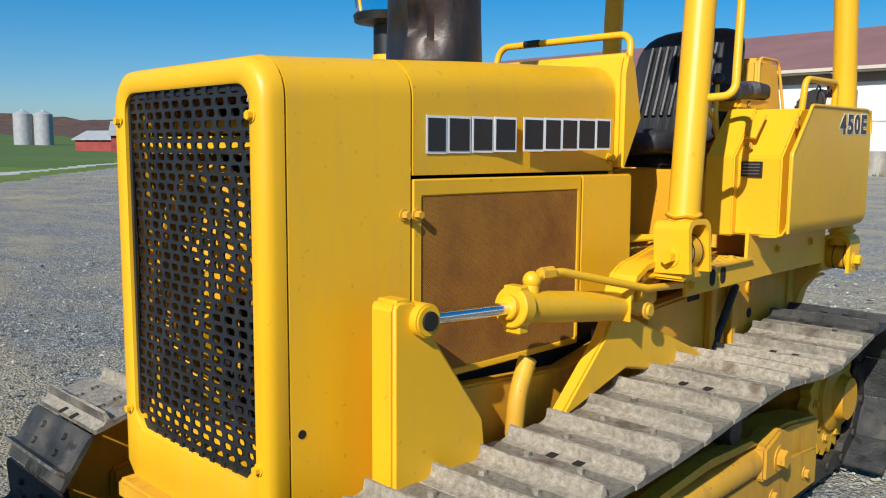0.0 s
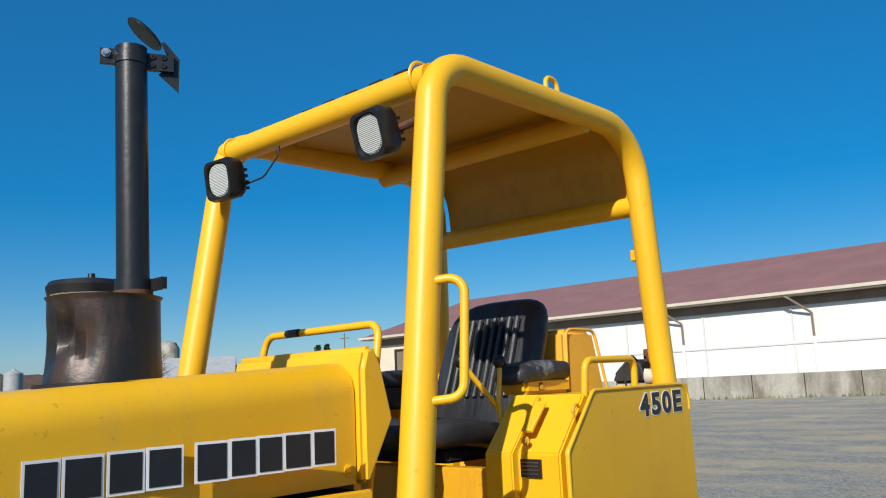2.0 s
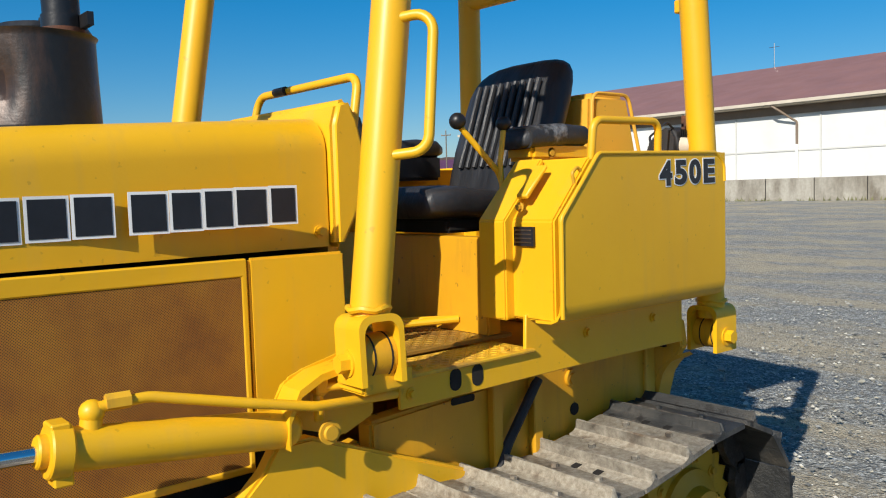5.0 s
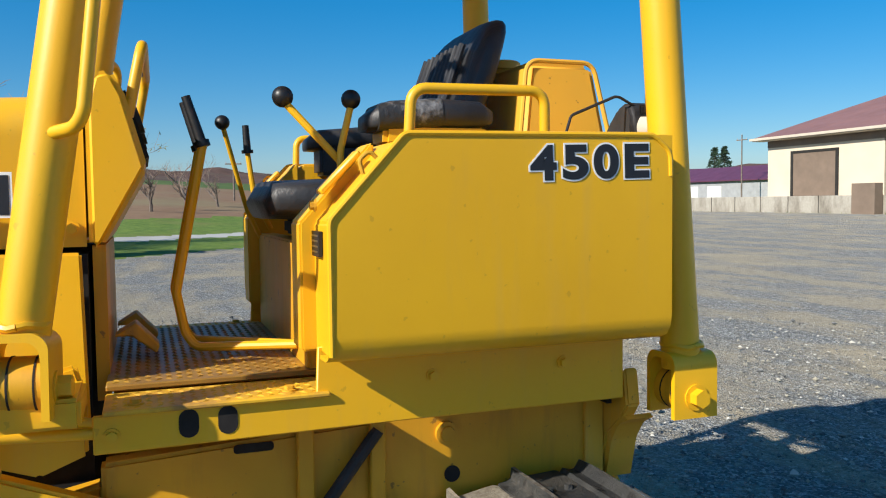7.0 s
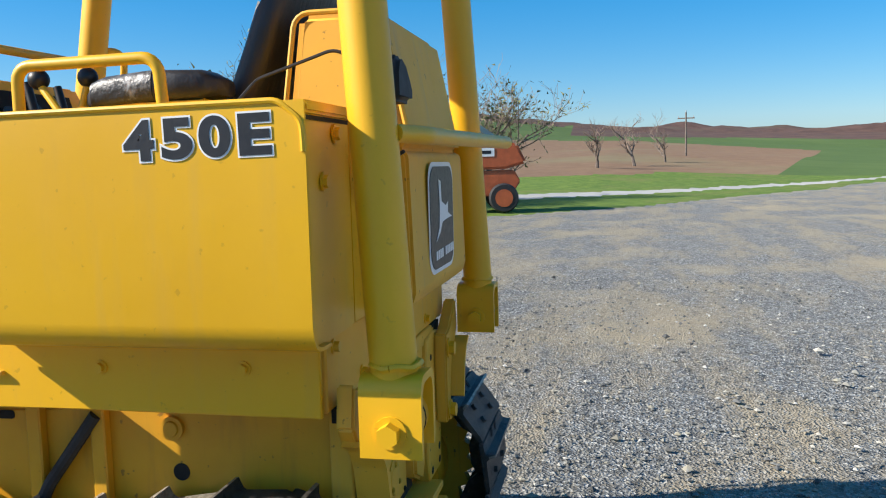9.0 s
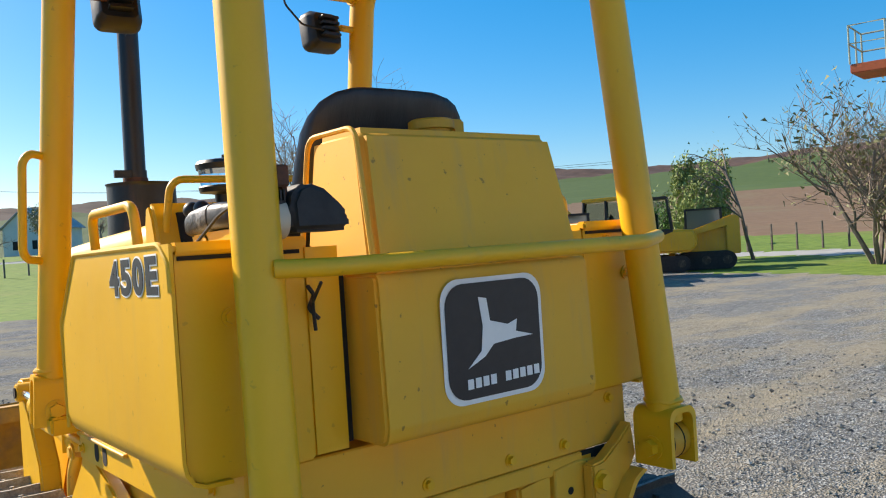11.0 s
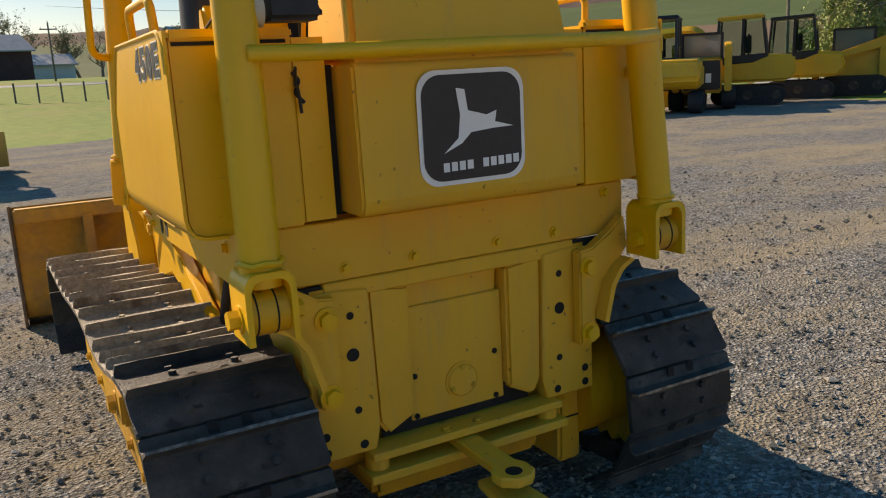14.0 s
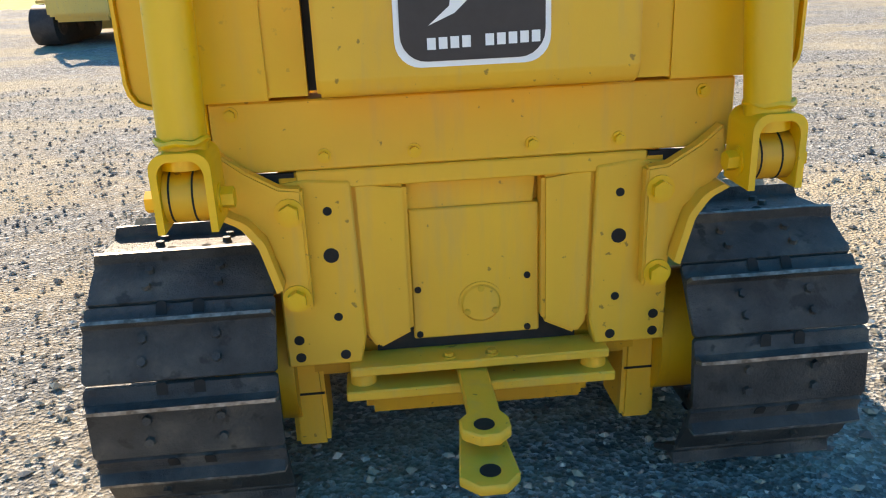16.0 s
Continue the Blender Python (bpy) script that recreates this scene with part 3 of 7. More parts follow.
# ---- long warehouse behind a concrete loading dock ----
def warehouse():
    w = thing("warehouse", "long white warehouse with a brown metal roof behind a loading dock", "building", at=(-5, 49.5, .24))
    y0, x0, x1, dock, eave = 0.0, -46.6, 62.0, 1.35, 6.0
    # concrete dock wall
    bm = bmesh.new()
    put_box(bm, x0 - 22, x1, y0 - 1.6, y0 - 0.02, -0.3, dock)
    part("dock_wall", bm, M["concrete"], w, "stained concrete loading dock", 0.03, 1)
    rng = random.Random(4)
    for k in range(28):
        bm = bmesh.new()
        x = x0 - 20 + k * 3.0
        put_box(bm, x - 0.02, x + 0.02, y0 - 1.63, y0 - 1.59, 0.0, dock)
        part("dock_joint", bm, M["dark_gap"], w)
    # weeds at the dock's foot
    bm = bmesh.new()
    for k in range(900):
        x, y = rng.uniform(x0 - 20, x1 - 20), y0 - 1.65 - abs(rng.gauss(0, 0.16))
        h = rng.uniform(0.06, 0.3)
        a = rng.uniform(-0.15, 0.15)
        flat(bm, [(x, y, 0), (x + 0.09, y, 0), (x + a + 0.03, y - 0.05, h)])
    tagged(part("weeds", bm, M["leaf_pale"], w, "dry weeds along the dock"), kind="stuff")
    # back walls: white bays, a recessed bay, cream end
    bm = bmesh.new()
    put_box(bm, -25.0, x1, y0 + 0.05, y0 + 0.35, dock, eave - 0.15)
    part("wall", bm, M["wall_white"], w, "white curtain-sided wall")
    bm = bmesh.new()
    put_box(bm, x0, -35.4, y0, y0 + 0.35, dock, eave - 0.15)
    put_box(bm, x0, x0 + 0.35, y0 + 0.36, y0 + 21.0, dock, eave - 0.15)
    part("end_wall", bm, M["wall_beige"], w, "cream steel siding")
    bm = bmesh.new()
    put_box(bm, -35.4, -34.0, y0 + 2.2, y0 + 2.5, dock, eave - 0.15)
    part("recess_wall", bm, M["wall_beige"], w)
    for k in range(5):
        bm = bmesh.new()
        put_box(bm, -35.2 + k * 0.3, -35.14 + k * 0.3, y0 + 2.14, y0 + 2.2, dock, eave - 0.2)
        part("siding_rib", bm, M["trim"], w)
    bm = bmesh.new()
    put_box(bm, -34.0, -24.99, y0 + 0.02, y0 + 0.37, dock, eave - 0.2)
    part("bay_wall", bm, M["wall_white"], w)
    # flat dark panel paints the unlit interior behind the open door
    bm = bmesh.new()
    put_box(bm, -32.9, -30.4, y0 - 0.02, y0 + 0.03, dock + 0.02, dock + 2.25)
    part("open_doorway", bm, M["dark_gap"], w, "dark open loading door")
    bm = bmesh.new()
    put_box(bm, -32.9, -30.4, y0 - 0.05, y0 + 0.02, dock + 2.3, dock + 3.2)
    part("roller_door", bm, M["tin"], w, "grey half-raised roller door")
    # dark cut-out shape on the wall, shade under the curtain painted in
    bm = bmesh.new()
    put_prism(bm, [(-29.2, dock + .02), (-29.3, dock + .34), (-27.9, dock + .62), (-27.2, dock + .30), (-25.6, dock + .16), (-25.5, dock + .02)], y0 - .02, y0 + .03, "y")
    part("torn_gap", bm, M["dark_gap"], w, "dark gap under a torn white curtain")
    # panel seams and a mid rail on the white wall
    for k in range(15):
        x = -21.5 + k * 5.5
        bm = bmesh.new()
        put_box(bm, x - 0.05, x + 0.05, y0 - 0.02, y0 + 0.05, dock, eave - 0.2)
        part("wall_seam", bm, M["seam"], w)
    bm = bmesh.new()
    put_box(bm, -24.9, x1, y0 + 0.0, y0 + 0.05, dock + 1.65, dock + 1.75)
    part("wall_rail", bm, M["seam"], w)
    # brown shutter in the cream end
    bm = bmesh.new()
    put_box(bm, -43.8, -39.6, y0 - 0.06, y0, dock, dock + 3.3)
    part("shutter", bm, M["door_brown"], w, "brown roller shutter", 0.02, 1)
    bm = bmesh.new()
    put_box(bm, -44.05, -43.8, y0 - 0.09, y0, dock, dock + 3.3)
    put_box(bm, -44.05, -39.35, y0 - 0.09, y0, dock + 3.3, dock + 3.5)
    put_box(bm, -39.6, -39.35, y0 - 0.09, y0, dock, dock + 3.3)
    part("shutter_frame", bm, M["dark_gap"], w)
    bm = bmesh.new()
    put_box(bm, -35.9, -34.0, y0 - 2.4, y0 - 1.65, 0, dock + 0.8)
    part("dock_box", bm, M["door_brown"], w, "brown steel dock box", 0.02, 1)
    # roof: two slopes and a hipped end
    ov, ridge, depth = 1.0, 9.7, 21.0
    e, r = eave, ridge
    bm = bmesh.new()
    a, b_ = Vector((x0 - 0.8, y0 - ov, e)), Vector((x1, y0 - ov, e))
    c, d = Vector((x1, y0 + depth / 2, r)), Vector((x0 + 2.2, y0 + depth / 2, r))
    f_, g = Vector((x0 - 0.8, y0 + depth + ov, e)), Vector((x1, y0 + depth + ov, e))
    va = [bm.verts.new(p) for p in (a, b_, c, d, f_, g)]
    for q in ((0, 1, 2, 3), (3, 2, 5, 4), (0, 3, 4)):
        bm.faces.new([va[i] for i in q])
    bmesh.ops.recalc_face_normals(bm, faces=bm.faces[:])
    bmesh.ops.solidify(bm, geom=bm.faces[:], thickness=0.12)
    part("roof", bm, M["roof"], w, "brown ribbed metal roof")
    bm = bmesh.new()
    put_box(bm, x0 - 0.9, x1, y0 - ov - 0.14, y0 - ov, e - 0.16, e + 0.03)
    part("gutter", bm, M["trim"], w, "cream gutter")
    bm = bmesh.new()
    put_box(bm, x0 - 0.7, x1, y0 - ov, y0 + 0.04, e - 0.22, e - 0.14)
    part("soffit", bm, M["trim"], w)
    # brown strip painting the eave's shadow along the top of the walls
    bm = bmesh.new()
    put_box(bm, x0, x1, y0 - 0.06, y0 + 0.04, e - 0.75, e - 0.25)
    part("eave_shadow_strip", bm, M["door_brown"], w)
    for x in (-17.4, -9.3, -1.2, 6.9):
        bm = bmesh.new()
        put_tube(bm, rounded([(x - 1.2, y0 - ov, e - 0.2), (x - 0.9, y0 - ov, e - 0.4), (x, y0 - 0.12, e - 1.25), (x, y0 - 0.12, e - 2.6)], 0.1, 3), 0.07, 8)
        pipe = part("downpipe", bm, M["door_brown"], w, "brown downpipe with a white foot")
        bm = bmesh.new()
        put_cyl(bm, (x, y0 - 0.12, dock), (x, y0 - 0.12, e - 2.6), 0.08, n=8)
        part("pipe_foot", bm, M["white"], pipe)
    bm = bmesh.new()
    put_cyl(bm, (-24.5, y0 + 10.5, ridge), (-24.5, y0 + 10.5, ridge + 1.8), 0.03, n=6)
    put_cyl(bm, (-24.9, y0 + 10.5, ridge + 1.5), (-24.1, y0 + 10.5, ridge + 1.5), 0.02, n=6)
    part("antenna", bm, M["steel"], w)
    return w


warehouse()

# ---- the bulldozer: front towards -y, its left side towards +x ----
dozer = thing("bulldozer", "yellow crawler bulldozer with a roll-over canopy on a gravel yard", "bulldozer")
Y, YL, YW, YD = M["yellow"], M["yellow_low"], M["yellow_worn"], M["yellow_dusty_shade"]


def mirrored(f):
    for s in (1, -1):
        f(s)


def hood_profile(w, z0, z1, r, n=7):
    """Half-round shouldered outline in (x, z), open below."""
    pts = [(w, z0), (w, z1 - r)]
    pts += [(w - r + r * math.cos(a), z1 - r + r * math.sin(a)) for a in [radians(90 * k / n) for k in range(1, n + 1)]]
    return pts + [(-x, z) for x, z in pts[::-1]]


def loft_shell(bm, sections, t):
    """A sheet through (y, outline) sections, given thickness inwards."""
    rows = [[bm.verts.new((x, y, z)) for x, z in o] for y, o in sections]
    for a, b in zip(rows, rows[1:]):
        for k in range(len(a) - 1):
            bm.faces.new((a[k], a[k + 1], b[k + 1], b[k]))
    bmesh.ops.recalc_face_normals(bm, faces=bm.faces[:])
    c = sum((v.co for v in bm.verts), Vector()) / len(bm.verts)
    f = max(bm.faces, key=lambda f: f.calc_center_median().z)
    if f.normal.z < 0:
        bmesh.ops.reverse_faces(bm, faces=bm.faces[:])
    bmesh.ops.solidify(bm, geom=bm.faces[:], thickness=t)


# grille shell: a deep frame with rounded shoulders, open in front
def frame_ring(y, w, z0, z1, r):
    out = [(w, z0 + 0.05), (w, z1 - r)]
    out += [(w - r + r * math.cos(a), z1 - r + r * math.sin(a)) for a in [radians(90 * k / 7) for k in range(1, 8)]]
    out += [(-x, z) for x, z in out[::-1]]
    out += [(-w + 0.05, z0), (w - 0.05, z0)]
    return [(x, y, z) for x, z in out]


bm = bmesh.new()
rings = [frame_ring(0.262, .378, .43, 1.632, .10), frame_ring(0.235, .378, .43, 1.626, .10), frame_ring(0.214, .372, .437, 1.620, .10), frame_ring(0.206, .358, .45, 1.606, .09), frame_ring(0.206, .322, .605, 1.572, .06), frame_ring(0.212, .314, .612, 1.564, .055), frame_ring(0.290, .314, .612, 1.564, .055)]
vs = [[bm.verts.new(p) for p in r] for r in rings]
for a, b in zip(vs, vs[1:]):
    for k in range(len(a)):
        bm.faces.new((a[k], a[(k + 1) % len(a)], b[(k + 1) % len(a)], b[k]))
bmesh.ops.recalc_face_normals(bm, faces=bm.faces[:])
part("grille_shell", bm, Y, dozer, "rounded yellow radiator surround", sharp=50)


# grille: a black plate with staggered oval holes
def grille_plate():
    bm = bmesh.new()
    cols, rows_, x0, x1, z0, z1 = 12, 36, -.312, .312, .605, 1.566
    dx, dz = (x1 - x0) / cols, (z1 - z0) / rows_
    hole = [(0.40, 0.14), (0.31, 0.34), (0.0, 0.37), (-0.31, 0.34), (-0.40, 0.14), (-0.40, -0.14), (-0.31, -0.34), (0.0, -0.37), (0.31, -0.34), (0.40, -0.14)]
    rim = [(0.5, 0.22), (0.5, 0.5), (0.0, 0.5), (-0.5, 0.5), (-0.5, 0.22), (-0.5, -0.22), (-0.5, -0.5), (0.0, -0.5), (0.5, -0.5), (0.5, -0.22)]
    for j in range(rows_):
        off = 0.25 if j % 2 else -0.25
        for i in range(cols):
            cx, cz = x0 + (i + 0.5) * dx, z0 + (j + 0.5) * dz
            o = [bm.verts.new((cx + a * dx, 0, cz + b * dz)) for a, b in rim]
            h = [bm.verts.new((cx + (a + off * 0.5) * dx * 0.86, 0, cz + b * dz)) for a, b in hole]
            k = [bm.verts.new((v.co.x, 0.006, v.co.z)) for v in h]
            for q in range(10):
                s = (q + 1) % 10
                bm.faces.new((o[q], o[s], h[s], h[q]))
                bm.faces.new((h[q], h[s], k[s], k[q]))
    bmesh.ops.recalc_face_normals(bm, faces=bm.faces[:])
    # bowed forward, slack at the right-hand side
    for v in bm.verts:
        v.co.y += 0.232 - 0.012 * math.cos(v.co.x * 4.6) + 0.006 * math.sin(v.co.z * 7)
    return part("grille", bm, M["grille"], dozer, "dented black grille punched with oval holes")


grille_plate()
for x0, x1, z0, z1 in ((-.315, -.300, .612, 1.564), (.300, .315, .612, 1.564), (-.30, .30, .612, .628), (-.30, .30, 1.548, 1.564)):
    bm = bmesh.new()
    put_box(bm, x0, x1, .222, .228, z0, z1)
    part("grille_edge", bm, M["grille"], dozer)
for x, z in ((-.333, 1.489), (.333, 1.489), (-.333, .66), (.333, .66)):
    hex_bolt(dozer, (x, 0.207, z), (0, -1, 0), 0.011, 0.016)
# radiator core, fan ring and blades behind the grille
bm = bmesh.new()
put_box(bm, -.31, .31, .50, .60, .58, 1.55)
part("radiator", bm, M["dark"], dozer, "dark dusty radiator core")
bm = bmesh.new()
put_tube(bm, [(.30 * math.cos(a), .30, 1.06 + .30 * math.sin(a)) for a in [2 * math.pi * k / 40 for k in range(41)]], .014, 8)
part("fan_ring", bm, YL, dozer)
for k in range(6):
    bm = bmesh.new()
    put_box(bm, -.055, .055, -.004, .004, .05, .27)
    bm.transform(Matrix.Translation((0, .36, 1.06)) @ Matrix.Rotation(2 * math.pi * k / 6, 4, "Y") @ Matrix.Rotation(0.5, 4, "Z"))
    part("fan_blade", bm, YL, dozer)
bm = bmesh.new()
put_cyl(bm, (0, .3, 1.06), (0, .42, 1.06), .06)
part("fan_hub", bm, YL, dozer)
for z in (.64, 1.475):
    bm = bmesh.new()
    put_box(bm, -.30, .30, .34, .38, z - .02, z + .02)
    part("shroud_bar", bm, YL, dozer)
for z in (1.40, .64):
    bm = bmesh.new()
    put_box(bm, -.30, .30, .255, .265, z, z + .045)
    part("grille_bracket", bm, Y, dozer)

# front hood and side sheets, narrowing towards the cowl
def hood_half(y):
    return .386 - .058 * min(1.05, max(0.0, y - .656))


def narrowed(bm):
    for v in bm.verts:
        v.co.x += math.copysign(hood_half(v.co.y) - .368, v.co.x)


bm = bmesh.new()
loft_shell(bm, [(.268, hood_profile(.378, .43, 1.630, .10)), (.648, hood_profile(.386, .43, 1.652, .10))], 0.006)
hood = part("front_hood", bm, Y, dozer, "yellow front hood wrapping the radiator", sharp=60)
for z in (.74,):
    bm = bmesh.new()
    put_cyl(bm, (.3785, .298, .735), (.3805, .298, .735), .011, n=14)
    part("sheet_hole", bm, M["dark"], hood)
bm = bmesh.new()
loft_shell(bm, [(.656, hood_profile(hood_half(.656), 1.348, 1.652, .10)), (1.0, hood_profile(hood_half(1.0), 1.348, 1.676, .10)), (1.70, hood_profile(hood_half(1.7), 1.348, 1.715, .10))], 0.006)
rear_hood = part("rear_hood", bm, Y, dozer, "yellow engine hood with dark brand blocks", sharp=60)
# plain dark box filling the engine bay, so that gaps look shaded
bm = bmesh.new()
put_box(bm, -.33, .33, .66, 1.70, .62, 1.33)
part("engine_bay_fill", bm, M["dark"], dozer, "plain dark box standing in for the shade inside the engine bay")
mirrored(lambda s: hex_bolt(dozer, (s * .329, 1.668, 1.392), (s, 0, 0), 0.013, 0.02))


# brand blocks: plain dark bars with a light edge, no letters
def brand_blocks(s):
    cells = [(.712, .082), (.800, .098), (.905, .094), (1.003, .094), (1.128, .094), (1.224, .080), (1.306, .080), (1.388, .092), (1.482, .078)]
    for y, w in cells:
        for grow, mt, dx in ((0.007, M["white"], 0.0030), (0.0, M["ink"], 0.0045)):
            bm = bmesh.new()
            for (a, b, c, d) in ((y, y + w * .86, 1.412, 1.500),):
                put_box(bm, s * (.368 + dx - .0012), s * (.368 + dx), a - grow, b + grow, c - grow + (y - .73) * .02, d + grow + (y - .73) * .02)
            narrowed(bm)
            part("brand_block" if mt is M["ink"] else "brand_edge", bm, mt, rear_hood)


brand_blocks(1)


# side doors with punched screens
def side_door(s):
    bm = bmesh.new()
    z0, z1, a, b = .78, 1.338, .656, 1.408
    outer, inner = [(a, z0), (b, z0), (b, z1), (a, z1)], [(.692, .80), (1.392, .80), (1.392, 1.292), (.692, 1.292)]
    sets = [[bm.verts.new((s * x, y, z)) for y, z in o] for x, o in ((.352, outer), (.370, outer), (.370, inner), (.352, inner))]
    for p, q in zip(sets, sets[1:] + sets[:1]):
        for k in range(4):
            bm.faces.new((p[k], p[(k + 1) % 4], q[(k + 1) % 4], q[k]))
    bmesh.ops.recalc_face_normals(bm, faces=bm.faces[:])
    narrowed(bm)
    d = part("engine_side_door", bm, Y, dozer, "yellow side door with a rusty punched screen", 0.004, 1)
    bm = bmesh.new()
    put_box(bm, s * .356, s * .366, .690, 1.394, .80, 1.294)
    narrowed(bm)
    part("punched_screen", bm, M["screen"], d, "rust-brown punched steel screen")
    hex_bolt(d, (s * .387, .668, 1.245), (s, 0, 0), 0.011, 0.022, YW)
    hex_bolt(d, (s * .342, 1.430, 1.259), (s, 0, 0), 0.011, 0.022, YW)
    hex_bolt(dozer, (s * .387, .622, 1.246), (s, 0, 0), 0.011, 0.022, YW)
    bm = bmesh.new()
    put_prism(bm, [(1.414, .90), (1.414, 1.338), (1.692, 1.338), (1.70, .93)], s * .350, s * .368)
    narrowed(bm)
    part("engine_rear_panel", bm, Y, dozer, "yellow rear engine panel", 0.006)


mirrored(side_door)

# muffler, exhaust stack with rain cap, and air pre-cleaner
MUF = Vector((.115, 1.005, 0))
bm = bmesh.new()
n, levels = 40, 26
rings = []
for j in range(levels + 1):
    z = 1.668 + (1.900 - 1.668) * j / levels
    ring = []
    for k in range(n):
        a = 2 * math.pi * k / n
        r = .147 + .004 * math.sin(9 * z) + (0.006 if j == levels else 0)
        # crushed dents on the front left
        d1 = math.exp(-((a - 5.08) / .15) ** 2 - ((z - 1.81) / .055) ** 2)
        d2 = math.exp(-((a - 5.5) / .22) ** 2 - ((z - 1.77) / .07) ** 2)
        d3 = math.exp(-((a - 4.55) / .3) ** 2 - ((z - 1.76) / .06) ** 2)
        r -= .052 * d1 + .024 * d2 + .03 * d3 - .014 * math.exp(-((a - 5.29) / .06) ** 2 - ((z - 1.795) / .07) ** 2)
        ring.append(bm.verts.new((MUF.x + r * math.cos(a), MUF.y + r * math.sin(a), z)))
    rings.append(ring)
for a, b in zip(rings, rings[1:]):
    for k in range(n):
        bm.faces.new((a[k], a[(k + 1) % n], b[(k + 1) % n], b[k]))
inner = [bm.verts.new((MUF.x + (v.co.x - MUF.x) * .8, MUF.y + (v.co.y - MUF.y) * .8, 1.888)) for v in rings[-1]]
for k in range(n):
    bm.faces.new((rings[-1][k], rings[-1][(k + 1) % n], inner[(k + 1) % n], inner[k]))
bm.faces.new(inner)
bmesh.ops.recalc_face_normals(bm, faces=bm.faces[:])
muffler = part("muffler", bm, M["muffler"], dozer, "crumpled soot-black muffler drum")
bm = bmesh.new()
put_cyl(bm, (MUF.x, MUF.y, 1.655), (MUF.x, MUF.y, 1.675), .172, n=36)
part("muffler_base", bm, M["soot"], muffler)
S0, S1 = Vector((.158, 1.064, 1.882)), Vector((.146, 1.050, 2.618))
bm = bmesh.new()
put_cyl(bm, S0, S0 + (S1 - S0) * .05, .052, n=24)
part("stack_collar", bm, M["rust"], muffler, "rusty collar")
bm = bmesh.new()
put_cyl(bm, S0 + (S1 - S0) * .04, S1, .0435, n=28)
stack = part("exhaust_pipe", bm, M["soot"], dozer, "tall black exhaust stack with an open rain cap")
for k, zz in ((.07, .048), (.955, .047)):
    bm = bmesh.new()
    p = S0 + (S1 - S0) * k
    put_cyl(bm, p - Vector((0, 0, .018)), p + Vector((0, 0, .018)), zz, n=24)
    if k < .5:
        put_box(bm, p.x + .03, p.x + .10, p.y + .03, p.y + .045, p.z - .016, p.z + .016)
    part("stack_clamp", bm, M["soot"], stack)
CAP = pose(S1.x, S1.y, S1.z, 0, 0, 62.7)
bm = bmesh.new()
put_box(bm, .035, .116, -.007, .007, -.062, -.012)
bm.transform(CAP)
cap_arm = part("cap_bracket", bm, M["soot"], stack)
bm = bmesh.new()
put_prism(bm, [(.080, .030), (.092, .032), (.133, -.018), (.131, -.119), (.075, -.068), (.112, -.04), (.100, -.012)], .0075, .0125, "y")
bm.transform(CAP)
part("counterweight_plate", bm, M["soot"], cap_arm)
for u, w in ((.058, -.022), (.058, -.046), (.088, -.022), (.088, -.046)):
    hex_bolt(cap_arm, CAP @ Vector((u, -.007, w)), CAP.to_3x3() @ Vector((0, -1, 0)), .0055, .004, M["soot"])
bm = bmesh.new()
put_box(bm, -.082, -.040, -.007, .007, -.052, -.007)
bm.transform(CAP)
part("clamp_ear", bm, M["soot"], stack)
hex_bolt(stack, CAP @ Vector((-.066, -.007, -.022)), CAP.to_3x3() @ Vector((0, -1, 0)), .009, .012, M["steel"])
bm = bmesh.new()
lid_c, lid_n = Vector((.034, .004, .048)), Vector((.64, 0, .77))
put_lathe(bm, lid_c, lid_n, [(0.0, .059), (.003, .061), (.006, .058), (.009, .03), (.010, .004)], 28)
put_cyl(bm, lid_c - lid_n * .001, lid_c, .0585, n=28)
bm.transform(CAP)
part("rain_cap", bm, M["soot"], stack, "round black rain cap tilted open")
PRE = Vector((-.225, 1.12, 0))
bm = bmesh.new()
put_lathe(bm, (PRE.x, PRE.y, 0), (0, 0, 1), [(1.69, .05), (1.84, .05), (1.845, .07), (1.85, .115), (1.872, .12), (1.878, .115)], 28)
pre = part("air_precleaner", bm, M["black"], dozer, "black air pre-cleaner with a clear bowl")
bm = bmesh.new()
put_lathe(bm, (PRE.x, PRE.y, 0), (0, 0, 1), [(1.879, .108), (1.95, .118)], 28)
part("bowl", bm, M["bowl"], pre, "clear plastic bowl")
bm = bmesh.new()
put_lathe(bm, (PRE.x, PRE.y, 0), (0, 0, 1), [(1.951, .125), (1.975, .13), (1.99, .12), (2.0, .06), (2.005, .012), (2.02, .01)], 28)
part("precleaner_lid", bm, M["black"], pre)
bm = bmesh.new()
put_cyl(bm, (PRE.x, PRE.y, 1.66), (PRE.x, PRE.y, 1.74), .054, n=24)
part("intake_pipe", bm, Y, pre)

# cowl with the instrument panel
COWL = [(1.706, 1.345), (1.706, 1.69), (1.725, 1.755), (1.765, 1.768), (1.795, 1.71), (1.842, 1.535), (1.735, 1.345)]
bm = bmesh.new()
put_prism(bm, COWL, -.355, .355)
cowl = part("cowl", bm, Y, dozer, "yellow dash cowl with dark gauges", 0.018, 3)
bm = bmesh.new()
put_prism(bm, [(1.784, 1.725), (1.796, 1.728), (1.846, 1.565), (1.836, 1.560)], -.27, .27)
part("instrument_panel", bm, M["dark"], cowl, "dark instrument panel")
for k, x in enumerate((-.18, -.06, .06, .18)):
    bm = bmesh.new()
    c = Vector((x, 1.812 if k % 2 else 1.818, 1.66 if k % 2 else 1.64))
    a = Vector((0, .955, .295))
    put_cyl(bm, c, c + a * .018, .035, n=18)
    part("gauge", bm, M["black"], cowl)
bm = bmesh.new()
